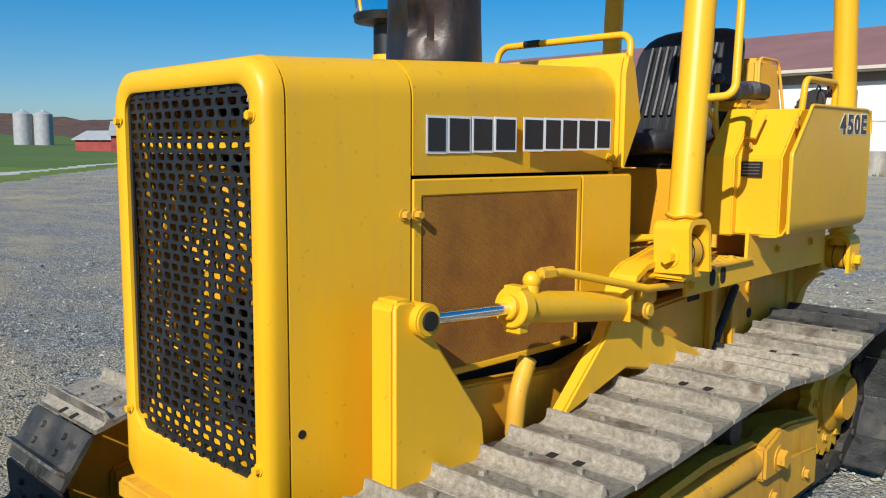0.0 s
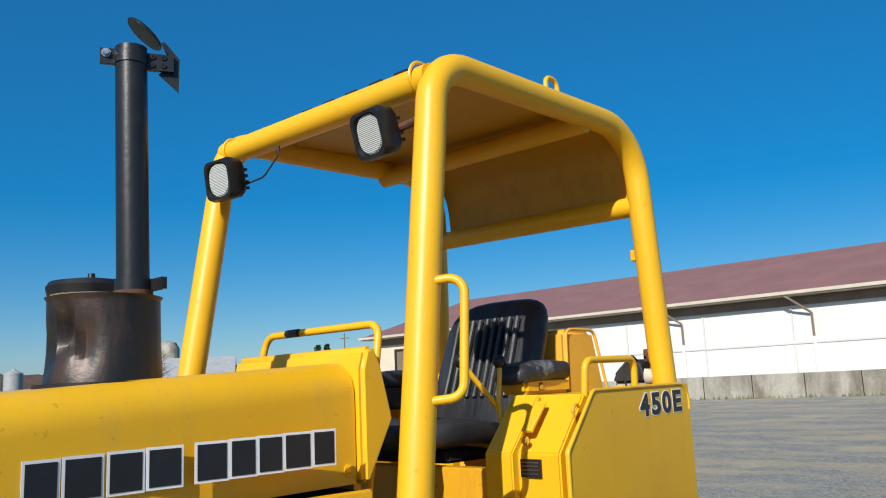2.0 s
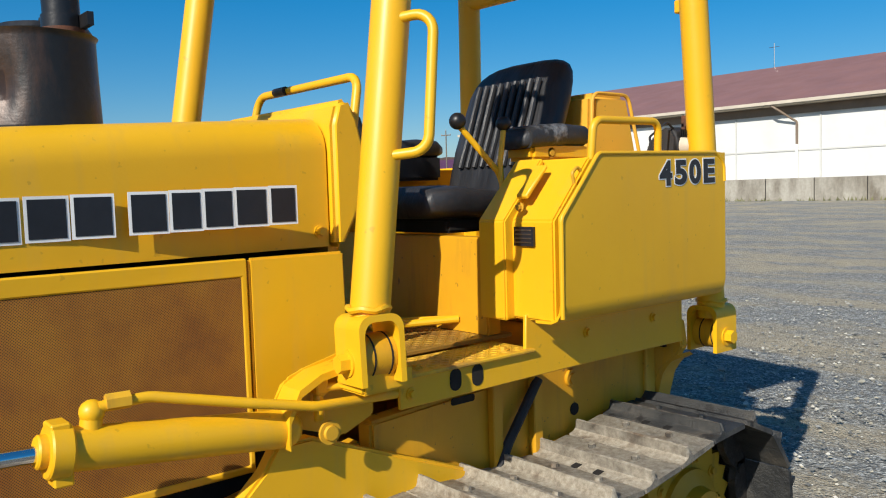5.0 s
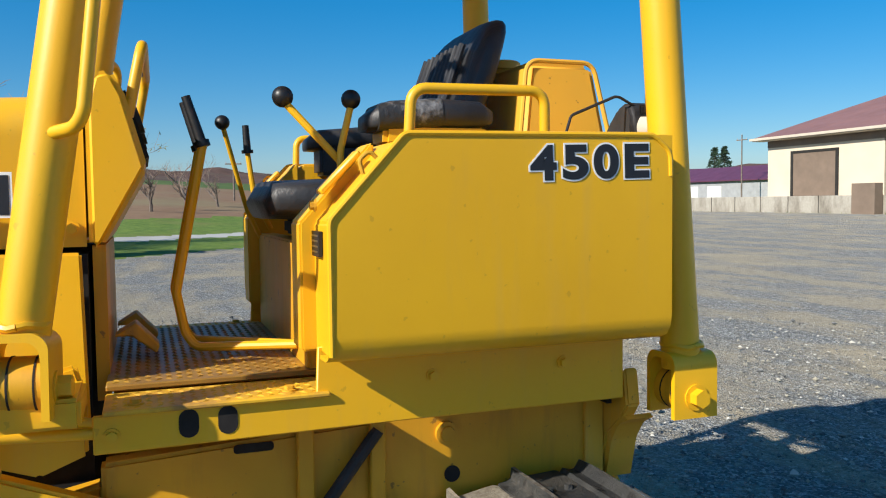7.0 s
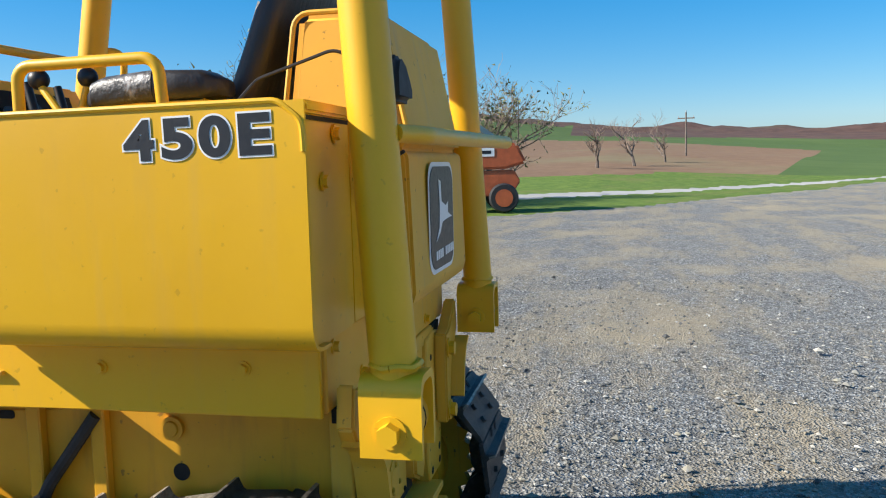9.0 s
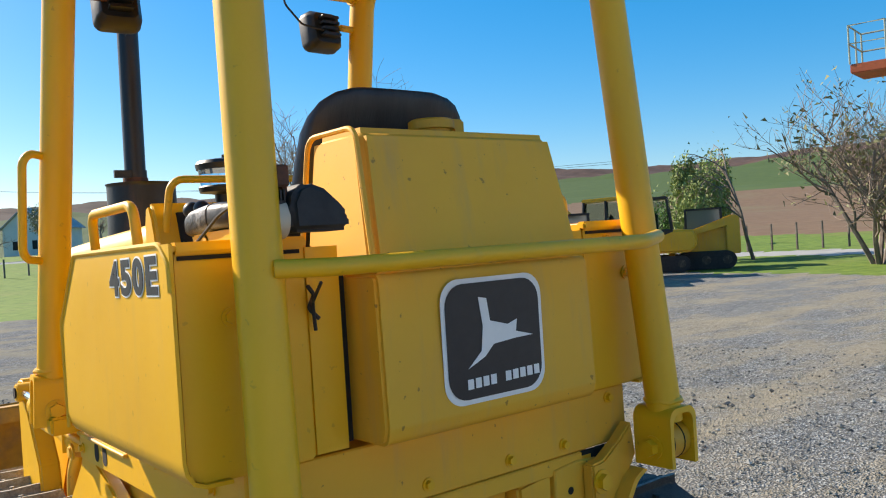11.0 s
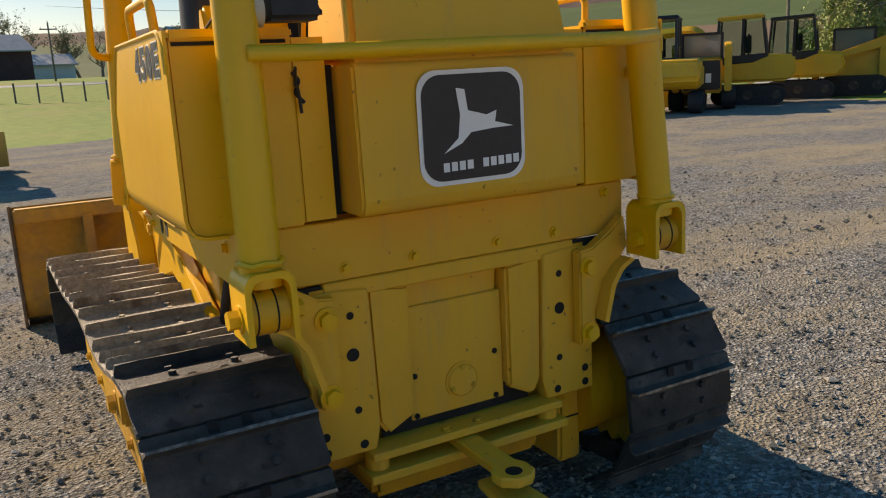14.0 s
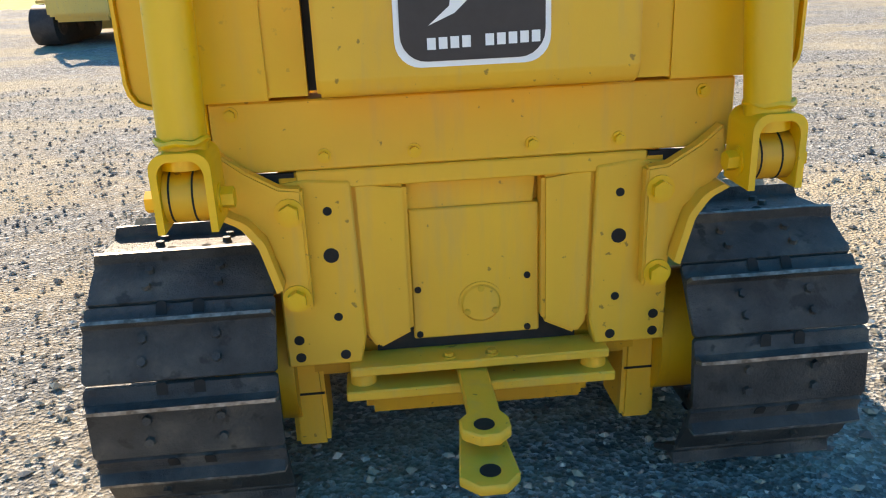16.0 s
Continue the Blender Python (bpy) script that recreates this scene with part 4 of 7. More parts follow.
put_box(bm, -.30, .30, 1.71, 1.74, .97, 1.35)
part("firewall", bm, YL, dozer, "yellow firewall over the footwell")
for x in (.10, -.12):
    bm = bmesh.new()
    put_prism(bm, [(1.745, 1.10), (1.80, 1.135), (1.86, 1.07), (1.85, 1.05), (1.79, 1.10)], x - .045, x + .045)
    part("pedal", bm, YW, dozer, "worn yellow foot pedal", 0.004, 1)
# grab rail over the cowl
bm = bmesh.new()
put_tube(bm, rounded([(.312, 1.80, 1.66), (.300, 1.838, 1.840), (-.332, 1.848, 1.842), (-.35, 1.82, 1.70)], .05, 5), .0135, 12)
rail = part("cowl_grab_rail", bm, Y, dozer, "yellow grab rail with a black band")
bm = bmesh.new()
put_cyl(bm, (-.19, 1.8335, 1.842), (-.12, 1.833, 1.842), .0142, n=14)
part("rail_band", bm, M["ink"], rail)

# roll-over canopy
R = .0505


def rops(bm_parent):
    bm = bmesh.new()
    put_tube(bm, [(.598, 1.822, 2.594), (-.560, 1.822, 2.606)], R * .95, 20)
    part("front_cross_tube", bm, Y, dozer, "yellow front canopy tube")
    for s in (1, -1):
        bm = bmesh.new()
        side = [(.660, 1.598, 1.19), (.602, 1.826, 2.650), (.600, 3.058, 2.668), (.630, 3.160, 1.0)] if s > 0 else [(-.565, 1.575, 1.19), (-.562, 1.826, 2.665), (-.542, 3.050, 2.690), (-.650, 3.130, 1.0)]
        put_tube(bm, rounded(side, [.17, .24], 12), R, 22)
        part("canopy_tube", bm, Y, dozer, "yellow bent tube forming front post, side rail and rear post")
        bm = bmesh.new()
        put_tube(bm, [(s * .53 + .02, 1.822 + (R + .002) * math.cos(a), 2.605 + (R + .002) * math.sin(a)) for a in [2 * math.pi * k / 20 for k in range(21)]], .006, 6)
        part("weld_bead", bm, Y, dozer)
    bm = bmesh.new()
    put_tube(bm, [(.604, 3.082, 2.345), (-.572, 3.062, 2.362)], .043, 18)
    part("rear_cross_tube", bm, Y, dozer)
    bm = bmesh.new()
    put_tube(bm, [(.60, 2.70, 2.632), (-.555, 2.70, 2.640)], .042, 18)
    part("middle_cross_tube", bm, Y, dozer)
    # roof sheet
    bm = bmesh.new()
    prof = rounded([(0, 1.825, 2.638), (0, 1.91, 2.686), (0, 3.085, 2.704), (0, 3.122, 2.352)], [.1, .25], 12)
    rows_ = [[bm.verts.new((x + .042 * min(1, (p.y - 1.8) / 1.2), p.y, p.z + .014 * (1 - x / .575) * min(1, (p.y - 1.8) / 1.2))) for x in (.560, .2, -.2, -.548)] for p in prof]
    for a, b in zip(rows_, rows_[1:]):
        for k in range(3):
            bm.faces.new((a[k], a[k + 1], b[k + 1], b[k]))
    bmesh.ops.recalc_face_normals(bm, faces=bm.faces[:])
    bmesh.ops.solidify(bm, geom=bm.faces[:], thickness=0.006)
    roof = part("roof_sheet", bm, M["roof_top"], dozer, "faded yellow canopy roof sheet")
    for k, x in enumerate((.476, .332, .203, .057, -.110, -.234, -.345, -.451)):
        bm = bmesh.new()
        put_box(bm, x - .029 + .004 * (k % 3), x + .029, 3.118, 3.1325, 2.3575 + k * .0007, 2.3625 + k * .0007)
        part("weld_slot", bm, M["rust"], roof)
    for k in range(8):
        x = .44 - k * .125
        bm = bmesh.new()
        put_box(bm, x - .03, x + .03, 1.838, 1.85, 2.660, 2.668)
        part("weld_slot", bm, M["dark"], roof)
    bm = bmesh.new()
    put_tube(bm, rounded([(.565, 2.50, 2.70), (.56, 2.505, 2.785), (.56, 2.575, 2.785), (.565, 2.58, 2.70)], .03, 5), .0095, 10)
    part("lifting_eye", bm, Y, dozer)
    # lifting lug tabs and handles
    bm = bmesh.new()
    put_box(bm, .535, .570, 3.078, 3.112, 2.115, 2.162)
    part("post_tab", bm, Y, dozer, "", 0.004, 1)
    for s in (1, -1):
        bm = bmesh.new()
        q = .640 if s > 0 else -.563
        put_tube(bm, rounded([(q + .032 * s, 1.716, 1.928), (q + .105 * s, 1.764, 1.938), (q + .115 * s, 1.725, 1.595), (q + .040 * s, 1.664, 1.586)], .045, 6), .0135, 12)
        part("post_handle", bm, Y, dozer, "yellow grab handle on the canopy post")


rops(dozer)


# work lamps under the canopy
def work_lamp(x, y, z, turn, tilt):
    m = pose(x, y, z, tilt, 0, turn)
    bm = bmesh.new()
    rings = [[bm.verts.new((a, yy, b)) for a, b in round_rect(w, h, r)] for yy, w, h, r in ((-.058, .150, .150, .030), (-.040, .158, .160, .028), (.005, .150, .152, .026), (.030, .118, .122, .022))]
    for p, q in zip(rings, rings[1:]):
        for k in range(len(p)):
            bm.faces.new((p[k], p[(k + 1) % len(p)], q[(k + 1) % len(p)], q[k]))
    bm.faces.new(rings[-1])
    inner = [bm.verts.new((a, -.058, b)) for a, b in round_rect(.132, .132, .040)]
    deep = [bm.verts.new((a, -.044, b)) for a, b in round_rect(.126, .126, .044)]
    for p, q in ((rings[0], inner), (inner, deep)):
        for k in range(len(p)):
            bm.faces.new((p[k], p[(k + 1) % len(p)], q[(k + 1) % len(p)], q[k]))
    bm.faces.new(deep)
    bmesh.ops.recalc_face_normals(bm, faces=bm.faces[:])
    bm.transform(m)
    lamp = part("work_lamp", bm, M["black"], dozer, "square black work lamp")
    bm = bmesh.new()
    put_prism(bm, round_rect(.118, .126, .050), -.0505, -.0445, "y")
    bm.transform(m)
    part("lens", bm, M["lens"], lamp, "ribbed clear lens", 0.003, 2)
    for k in range(4):
        bm = bmesh.new()
        put_prism(bm, round_rect(.08, .012, .004, 3, 0, -.036 + k * .024), .0302, .062, "y")
        bm.transform(m)
        part("cooling_fin", bm, M["black"], lamp)
    return lamp


work_lamp(.415, 1.765, 2.445, -6, 15)
work_lamp(-.415, 1.735, 2.455, 4, 9)
for x, s in ((.415, 1), (-.415, -1)):
    bm = bmesh.new()
    put_cyl(bm, (x + s * .04, 1.80, 2.455), (x + s * .16, 1.785, 2.455), .014, n=10)
    part("lamp_arm", bm, M["rust"] if s > 0 else YW, dozer)
bm = bmesh.new()
put_tube(bm, rounded([(-.40, 1.79, 2.44), (-.28, 1.80, 2.45), (-.20, 1.81, 2.52), (-.20, 1.815, 2.56)], .05, 4), .004, 6)
part("lamp_wire", bm, M["rubber"], dozer)


# feet of the canopy posts
def foot(x, y, z, tilt, turn=0.0):
    m = pose(x, y, z, 0, 0, turn)
    bm = bmesh.new()
    # clevis: a bent strap open at two sides
    out = rounded([(-.062, 0, -.085), (-.062, 0, .085), (.062, 0, .085), (.062, 0, -.085)], .035, 6)
    inn = [Vector((p.x * .76, 0, p.z - (.017 if p.z > .05 else 0))) for p in out]
    w = .066
    rows_ = [[bm.verts.new((p.x, yy, p.z)) for p in q] for q, yy in ((out, -w), (out, w), (inn, w), (inn, -w))]
    for a, b in ((0, 1), (1, 2), (2, 3), (3, 0)):
        for k in range(len(out) - 1):
            bm.faces.new((rows_[a][k], rows_[a][k + 1], rows_[b][k + 1], rows_[b][k]))
    for k in (0, -1):
        bm.faces.new([r[k] for r in rows_])
    bmesh.ops.recalc_face_normals(bm, faces=bm.faces[:])
    bm.transform(m @ Matrix.Rotation(tilt, 4, "X"))
    f = part("post_foot", bm, Y, dozer, "yellow clevis foot with a bolted rubber bush")
    bm = bmesh.new()
    put_cyl(bm, (-.046, 0, -.02), (.046, 0, -.02), .056, n=24)
    bm.transform(m)
    part("bush", bm, YL, f)
    for k in (-.018, .03):
        bm = bmesh.new()
        put_cyl(bm, (k, 0, -.02), (k + .004, 0, -.02), .0575, n=24)
        bm.transform(m)
        part("bush_groove", bm, M["dark"], f)
    for q in (1, -1):
        hex_bolt(f, m @ Vector((q * .062, 0, -.03)), m.to_3x3() @ Vector((q, 0, 0)), .024, .03)
    bm = bmesh.new()
    put_tube(bm, [(x + .051 * math.cos(a), y + .051 * math.sin(a), z + .10 + .003 * math.sin(5 * a)) for a in [2 * math.pi * k / 20 for k in range(21)]], .008, 6)
    part("weld_bead", bm, Y, f)


for s in (1, -1):
    foot(.663 if s > 0 else -.570, 1.594 if s > 0 else 1.572, 1.115, -.06, 90 - s * 6)
    foot(.629 if s > 0 else -.652, 3.162 if s > 0 else 3.125, .960, 0.0)


# front foot brackets on the frame
def front_bracket(s):
    bm = bmesh.new()
    put_prism(bm, [(1.40, .93), (1.405, .99), (1.44, 1.04), (1.50, 1.06), (1.68, 1.10), (1.70, 1.03), (1.70, .90), (1.60, .86)], s * .50, s * .522)
    part("foot_bracket", bm, Y, dozer, "yellow bracket under the front canopy foot", 0.008)
    bm = bmesh.new()
    arc = [(1.395 + .0, .90), (1.398, .965), (1.43, 1.025), (1.49, 1.055), (1.56, 1.066)]
    put_prism(bm, arc + [(y + .004, z - .018) for y, z in arc[::-1]], s * .50, s * .60)
    part("bracket_flange", bm, Y, dozer)
    bm = bmesh.new()
    put_box(bm, s * .50, s * .70, 1.545, 1.70, 1.005, 1.065)
    part("foot_plate", bm, Y, dozer, "", 0.008)
    hex_bolt(dozer, (s * .523, 1.475, .985), (s, 0, 0), .017, .02, YW)
    hex_bolt(dozer, (s * .523, 1.665, .985), (s, 0, 0), .014, .02, YW)


mirrored(front_bracket)

# operator's deck and steps
def tread_lugs(bm, x0, x1, y0, y1, z):
    """Raised lozenge lugs, turned alternately."""
    d = .0235
    for i in range(int((x1 - x0) / d)):
        for j in range(int((y1 - y0) / d)):
            a = radians(45 if (i + j) % 2 else -45)
            c = Vector((x0 + (i + .5) * d, y0 + (j + .5) * d, z))
            u, v = Vector((math.cos(a), math.sin(a), 0)), Vector((-math.sin(a), math.cos(a), 0))
            ring = [bm.verts.new(c + q) for q in (u * .012, v * .0042, -u * .012, -v * .0042)]
            top = bm.verts.new(c + Vector((0, 0, .0032)))
            for k in range(4):
                bm.faces.new((ring[k], ring[(k + 1) % 4], top))


bm = bmesh.new()
put_box(bm, -.448, .448, 1.735, 2.30, 1.020, 1.034)
tread_lugs(bm, -.44, .44, 1.745, 2.20, 1.034)
part("deck_plate", bm, M["deck"], dozer, "worn tread-plate deck floor", 0.003, 1)


def step(s):
    bm = bmesh.new()
    put_box(bm, s * .450, s * .632, 1.735, 2.215, 1.006, 1.017)
    tread_lugs(bm, *sorted((s * .456, s * .628)), 1.745, 2.21, 1.017)
    st = part("step_plate", bm, M["tread"], dozer, "worn yellow tread-plate step", 0.003, 1)
    hex_bolt(st, (s * .58, 2.13, 1.017), (0, 0, 1), .012, .012, YW)
    hex_bolt(st, (s * .58, 1.80, 1.017), (0, 0, 1), .012, .012, YW)
    # long side plate with two slots
    bm = bmesh.new()
    outer = [(1.715, .924), (1.715, 1.006), (2.185, 1.006), (2.19, 1.12), (2.99, 1.125), (2.99, .928), (2.41, .930)]
    put_prism(bm, outer, s * .604, s * .618)
    side = part("deck_side_plate", bm, Y, dozer, "yellow side plate with two slots", 0.003, 1)
    for y in (1.907, 1.989):
        bm = bmesh.new()
        put_prism(bm, round_rect(.042, .062, .02, 4, y, .9735), s * .6185, s * .6195)
        part("slot", bm, M["dark"], side)
    for y, z in ((1.752, .962), (2.465, 1.031), (2.814, 1.036)):
        hex_bolt(side, (s * .618, y, z), (s, 0, 0), .012, .014, Y)
    bm = bmesh.new()
    put_box(bm, s * .50, s * .603, 2.88, 2.898, .94, 1.11)
    part("plate_return", bm, Y, side)


mirrored(step)

# fender boxes either side of the seat
BOX = [(2.185, 1.105), (2.185, 1.405), (2.352, 1.588), (3.022, 1.592), (3.030, 1.135), (3.0, 1.105)]


def fender_box(s):
    bm = bmesh.new()
    sect = [(.48, 1.10), (.700, 1.10), (.735, 1.108), (.757, 1.13), (.765, 1.165), (.765, 1.50), (.765, 1.592)]
    put_prism(bm, [(2.20, 1.104), (2.20, 1.40), (2.362, 1.582), (3.02, 1.586), (3.02, 1.104)], s * .455, s * .725)
    put_prism(bm, [(s * .70, 1.103), (s * .728, 1.109), (s * .748, 1.122), (s * .7565, 1.15), (s * .7565, 1.583), (s * .70, 1.583)], 2.88, 3.0205, "y")
    b = part("fender_box", bm, Y, dozer, "yellow fender box with a raised face", 0.006, 2)
    # outer face sheet, its edge proud all round and its foot rolled under
    bm = bmesh.new()
    prof = [(.765, 1.60), (.765, 1.16), (.760, 1.135), (.745, 1.112), (.72, 1.102), (.66, 1.10)]
    ys = [2.187, 2.25, 2.31, 2.36, 2.8, 3.034]
    top = [1.41, 1.476, 1.54, 1.594, 1.596, 1.598]
    rows_ = []
    for y, t in zip(ys, top):
        rows_.append([bm.verts.new((s * x, y, min(z, t) if k == 0 else z)) for k, (x, z) in enumerate(prof)])
    for a, b2 in zip(rows_, rows_[1:]):
        for k in range(len(prof) - 1):
            bm.faces.new((a[k], a[k + 1], b2[k + 1], b2[k]))
    bmesh.ops.recalc_face_normals(bm, faces=bm.faces[:])
    f = max(bm.faces, key=lambda f: f.calc_area())
    if f.normal.x * s < 0:
        bmesh.ops.reverse_faces(bm, faces=bm.faces[:])
    bmesh.ops.solidify(bm, geom=bm.faces[:], thickness=.008)
    face = part("face_sheet", bm, Y, b, "smooth yellow outer sheet", sharp=50)
    # rolled rim
    bm = bmesh.new()
    rim = [(s * .762, 2.192, 1.12), (s * .764, 2.192, 1.408), (s * .764, 2.358, 1.592), (s * .764, 2.98, 1.598), (s * .764, 3.028, 1.56), (s * .764, 3.030, 1.50)]
    put_tube(bm, rounded(rim, [.03, .03, .04, .04], 4), .0065, 8)
    part("rim", bm, Y, b)
    # grab rail on top
    bm = bmesh.new()
    put_tube(bm, rounded([(s * .715, 2.382, 1.57), (s * .722, 2.388, 1.694), (s * .722, 2.712, 1.698), (s * .715, 2.716, 1.57)], .035, 5), .0125, 12)
    part("box_rail", bm, Y, b, "yellow grab rail")
    # sloping console with latch
    bm = bmesh.new()
    put_prism(bm, [(2.165, 1.10), (2.165, 1.40), (2.335, 1.585), (2.345, 1.585), (2.345, 1.10)], s * .445, s * .56)
    part("console", bm, Y, b, "", 0.008)
    bm = bmesh.new()
    put_prism(bm, [(2.21, 1.462), (2.30, 1.556), (2.292, 1.566), (2.20, 1.474)], s * .575, s * .62)
    part("latch", bm, Y, b, "", 0.004, 1)
    hex_bolt(b, (s * .60, 2.196, 1.44), (0, -1, 0), .01, .014, YW)
    bm = bmesh.new()
    put_tube(bm, rounded([(s * .745, 2.27, 1.505), (s * .745, 2.262, 1.535), (s * .745, 2.285, 1.555), (s * .745, 2.30, 1.54)], .012, 4), .005, 8)
    part("lid_hook", bm, YW, b)
    # rear lid edge
    bm = bmesh.new()
    put_box(bm, s * .455, s * .755, 3.0, 3.034, 1.575, 1.60)
    part("lid_lip", bm, Y, b, "", 0.006)
    bm = bmesh.new()
    put_box(bm, s * .47, s * .745, 3.0215, 3.0235, 1.563, 1.572)
    part("lid_gap", bm, M["dark"], b)
    hex_bolt(b, (s * .56, 3.022, 1.54), (0, 1, 0), .014, .014, Y)
    hex_bolt(b, (s * .64, 3.022, 1.44), (0, 1, 0), .014, .012, Y)
    return b


left_box = fender_box(1)
right_box = fender_box(-1)
# model number on the left face
for ch, y, z in (("4", 2.686, 1.530), ("5", 2.7685, 1.532), ("0", 2.8495, 1.534), ("E", 2.933, 1.536)):
    at = Matrix.Translation((.7662, y, z)) @ Matrix(((0, 0, 1, 0), (1, 0, 0, 0), (0, 1, 0, 0), (0, 0, 0, 1))) @ Matrix.Rotation(radians(1.2), 4, "Z")
    lettering("number_edge", ch, .118, at, M["white"], left_box, .0085, .0005, (.0745, .0885))
    lettering("number", ch, .118, Matrix.Translation((.0012, 0, 0)) @ at, M["ink"], left_box, .0045, .0005, (.0665, .0805), "dark number character with a white edge")
# data plate: unreadable lines
bm = bmesh.new()
put_box(bm, .575, .655, 2.190, 2.198, 1.325, 1.382)
plate = part("data_plate", bm, M["ink"], left_box, "small black data plate")
for k in range(4):
    bm = bmesh.new()
    put_box(bm, .583, .647, 2.1885, 2.1898, 1.334 + k * .012, 1.338 + k * .012)
    part("plate_line", bm, M["steel"], plate)

# seat
def loft_pad(bm, sections):
    """Closed soft cushion through (centre, half x, half thickness, normal) slices."""
    rows_ = []
    for c, hx, ht, nrm in sections:
        c, nrm = Vector(c), Vector(nrm).normalized()
        ring = []
        for k in range(24):
            a = 2 * math.pi * k / 24
            ca, sa = math.cos(a), math.sin(a)
            px = math.copysign(abs(ca) ** .45, ca) * hx
            pt = math.copysign(abs(sa) ** .6, sa) * ht
            ring.append(bm.verts.new(c + Vector((px, 0, 0)) + nrm * pt))
        rows_.append(ring)
    for a, b in zip(rows_, rows_[1:]):
        for k in range(24):
            bm.faces.new((a[k], a[(k + 1) % 24], b[(k + 1) % 24], b[k]))
    bm.faces.new(rows_[0][::-1])
    bm.faces.new(rows_[-1])
    bmesh.ops.recalc_face_normals(bm, faces=bm.faces[:])


bm = bmesh.new()
loft_pad(bm, [((0, 2.14, 1.43), .20, .03, (0, -.4, 1)), ((0, 2.17, 1.455), .235, .055, (0, -.2, 1)), ((0, 2.3, 1.455), .245, .06, (0, 0, 1)), ((0, 2.55, 1.43), .245, .06, (0, 0, 1)), ((0, 2.62, 1.43), .22, .04, (0, 0, 1))])
seat = part("seat", bm, M["vinyl"], dozer, "black vinyl operator seat, shiny and creased", sharp=70)
bm = bmesh.new()
back_n = (0, 1, .28)
loft_pad(bm, [((0, 2.64, 1.46), .20, .03, back_n), ((0, 2.66, 1.50), .25, .06, back_n), ((0, 2.72, 1.66), .265, .065, back_n), ((0, 2.775, 1.80), .265, .06, back_n), ((0, 2.80, 1.875), .258, .058, back_n), ((0, 2.817, 1.915), .244, .054, back_n), ((0, 2.829, 1.943), .222, .048, back_n), ((0, 2.838, 1.962), .19, .04, back_n), ((0, 2.844, 1.974), .15, .03, back_n), ((0, 2.847, 1.98), .09, .015, back_n)])
bm.transform(Matrix.Translation((.040, -.03, .002)))
part("backrest", bm, M["vinyl"], seat, "", sharp=70)
for k in range(9):
    bm = bmesh.new()
    x = -.12 + k * .04
    put_tube(bm, [(x, 2.596, 1.58), (x, 2.642, 1.70), (x, 2.684, 1.82), (x, 2.714, 1.90)], .011, 8)
    part("pleat", bm, M["vinyl"], seat)
bm = bmesh.new()
put_box(bm, -.20, .20, 2.25, 2.62, 1.35, 1.40)
part("seat_base", bm, M["dark"], seat, "", 0.01)
bm = bmesh.new()
put_box(bm, -.44, .44, 2.20, 2.26, 1.03, 1.345)
part("seat_riser", bm, YL, dozer, "yellow riser under the seat", 0.006)


def armrest(s):
    bm = bmesh.new()
    loft_pad(bm, [((s * .40, 2.36, 1.645), .05, .02, (0, 0, 1)), ((s * .40, 2.40, 1.66), .075, .036, (0, 0, 1)), ((s * .40, 2.56, 1.672), .08, .038, (0, 0, 1)), ((s * .40, 2.66, 1.67), .075, .036, (0, 0, 1)), ((s * .40, 2.70, 1.665), .05, .02, (0, 0, 1))])
    a = part("armrest", bm, M["vinyl"], dozer, "torn black armrest pad", sharp=70)
    bm = bmesh.new()
    put_box(bm, s * .335, s * .46, 2.40, 2.68, 1.54 if s < 0 else 1.585, 1.645)
    part("armrest_base", bm, Y if s > 0 else M["vinyl"], a, "", 0.012)
    hex_bolt(a, (s * .456, 2.49, 1.61), (s, 0, 0), .012, .008, YW)


mirrored(armrest)
# silver tape on the torn pad
bm = bmesh.new()
loft_pad(bm, [((.40, 2.385, 1.656), .0745, .034, (0, 0, 1)), ((.40, 2.42, 1.6625), .0795, .0385, (0, 0, 1)), ((.40, 2.52, 1.67), .0825, .0395, (0, .05, 1)), ((.40, 2.55, 1.672), .082, .039, (0, 0, 1))])
part("tape_band", bm, M["tape"], dozer, "grey tape over the torn armrest", sharp=70)


# levers
def lever(path, r, knob, kr, handle=None, mt=None):
    bm = bmesh.new()
    put_tube(bm, rounded(path, .04, 4), r, 10)
    lv = part("control_lever", bm, mt or Y, dozer, "yellow control lever with a black grip")
    bm = bmesh.new()
    if handle:
        put_cyl(bm, path[-1], knob, kr, kr * .85, 12)
        put_cyl(bm, Vector(path[-1]) - (Vector(knob) - Vector(path[-1])) * .04, Vector(path[-1]) + (Vector(knob) - Vector(path[-1])) * .08, kr * 1.5, n=12)
    else:
        put_ball(bm, knob, kr, 16)
    part("grip", bm, M["black"], lv)


lever([(.42, 2.34, 1.42), (.40, 2.30, 1.55), (.365, 2.172, 1.695)], .010, (.362, 2.165, 1.712), .027)
lever([(.43, 2.29, 1.46), (.41, 2.30, 1.58), (.399, 2.33, 1.69)], .009, (.398, 2.331, 1.706), .025)
lever([(-.42, 2.22, 1.30), (-.40, 2.16, 1.42), (-.31, 2.08, 1.69)], .008, (-.305, 2.076, 1.709), .024)
lever([(-.42, 2.24, 1.36), (-.40, 2.185, 1.46), (-.40, 2.165, 1.62)], .009, (-.40, 2.16, 1.71), .013, True)
for x in (.125, -.01):
    lever([(.30, 2.20, 1.075), (x + .02, 1.95, 1.06), (x + .01, 1.925, 1.10), (x + .01, 1.905, 1.21), (x + .012, 1.983, 1.605)], .0125, (x, 1.944, 1.735), .0145, True, Y)

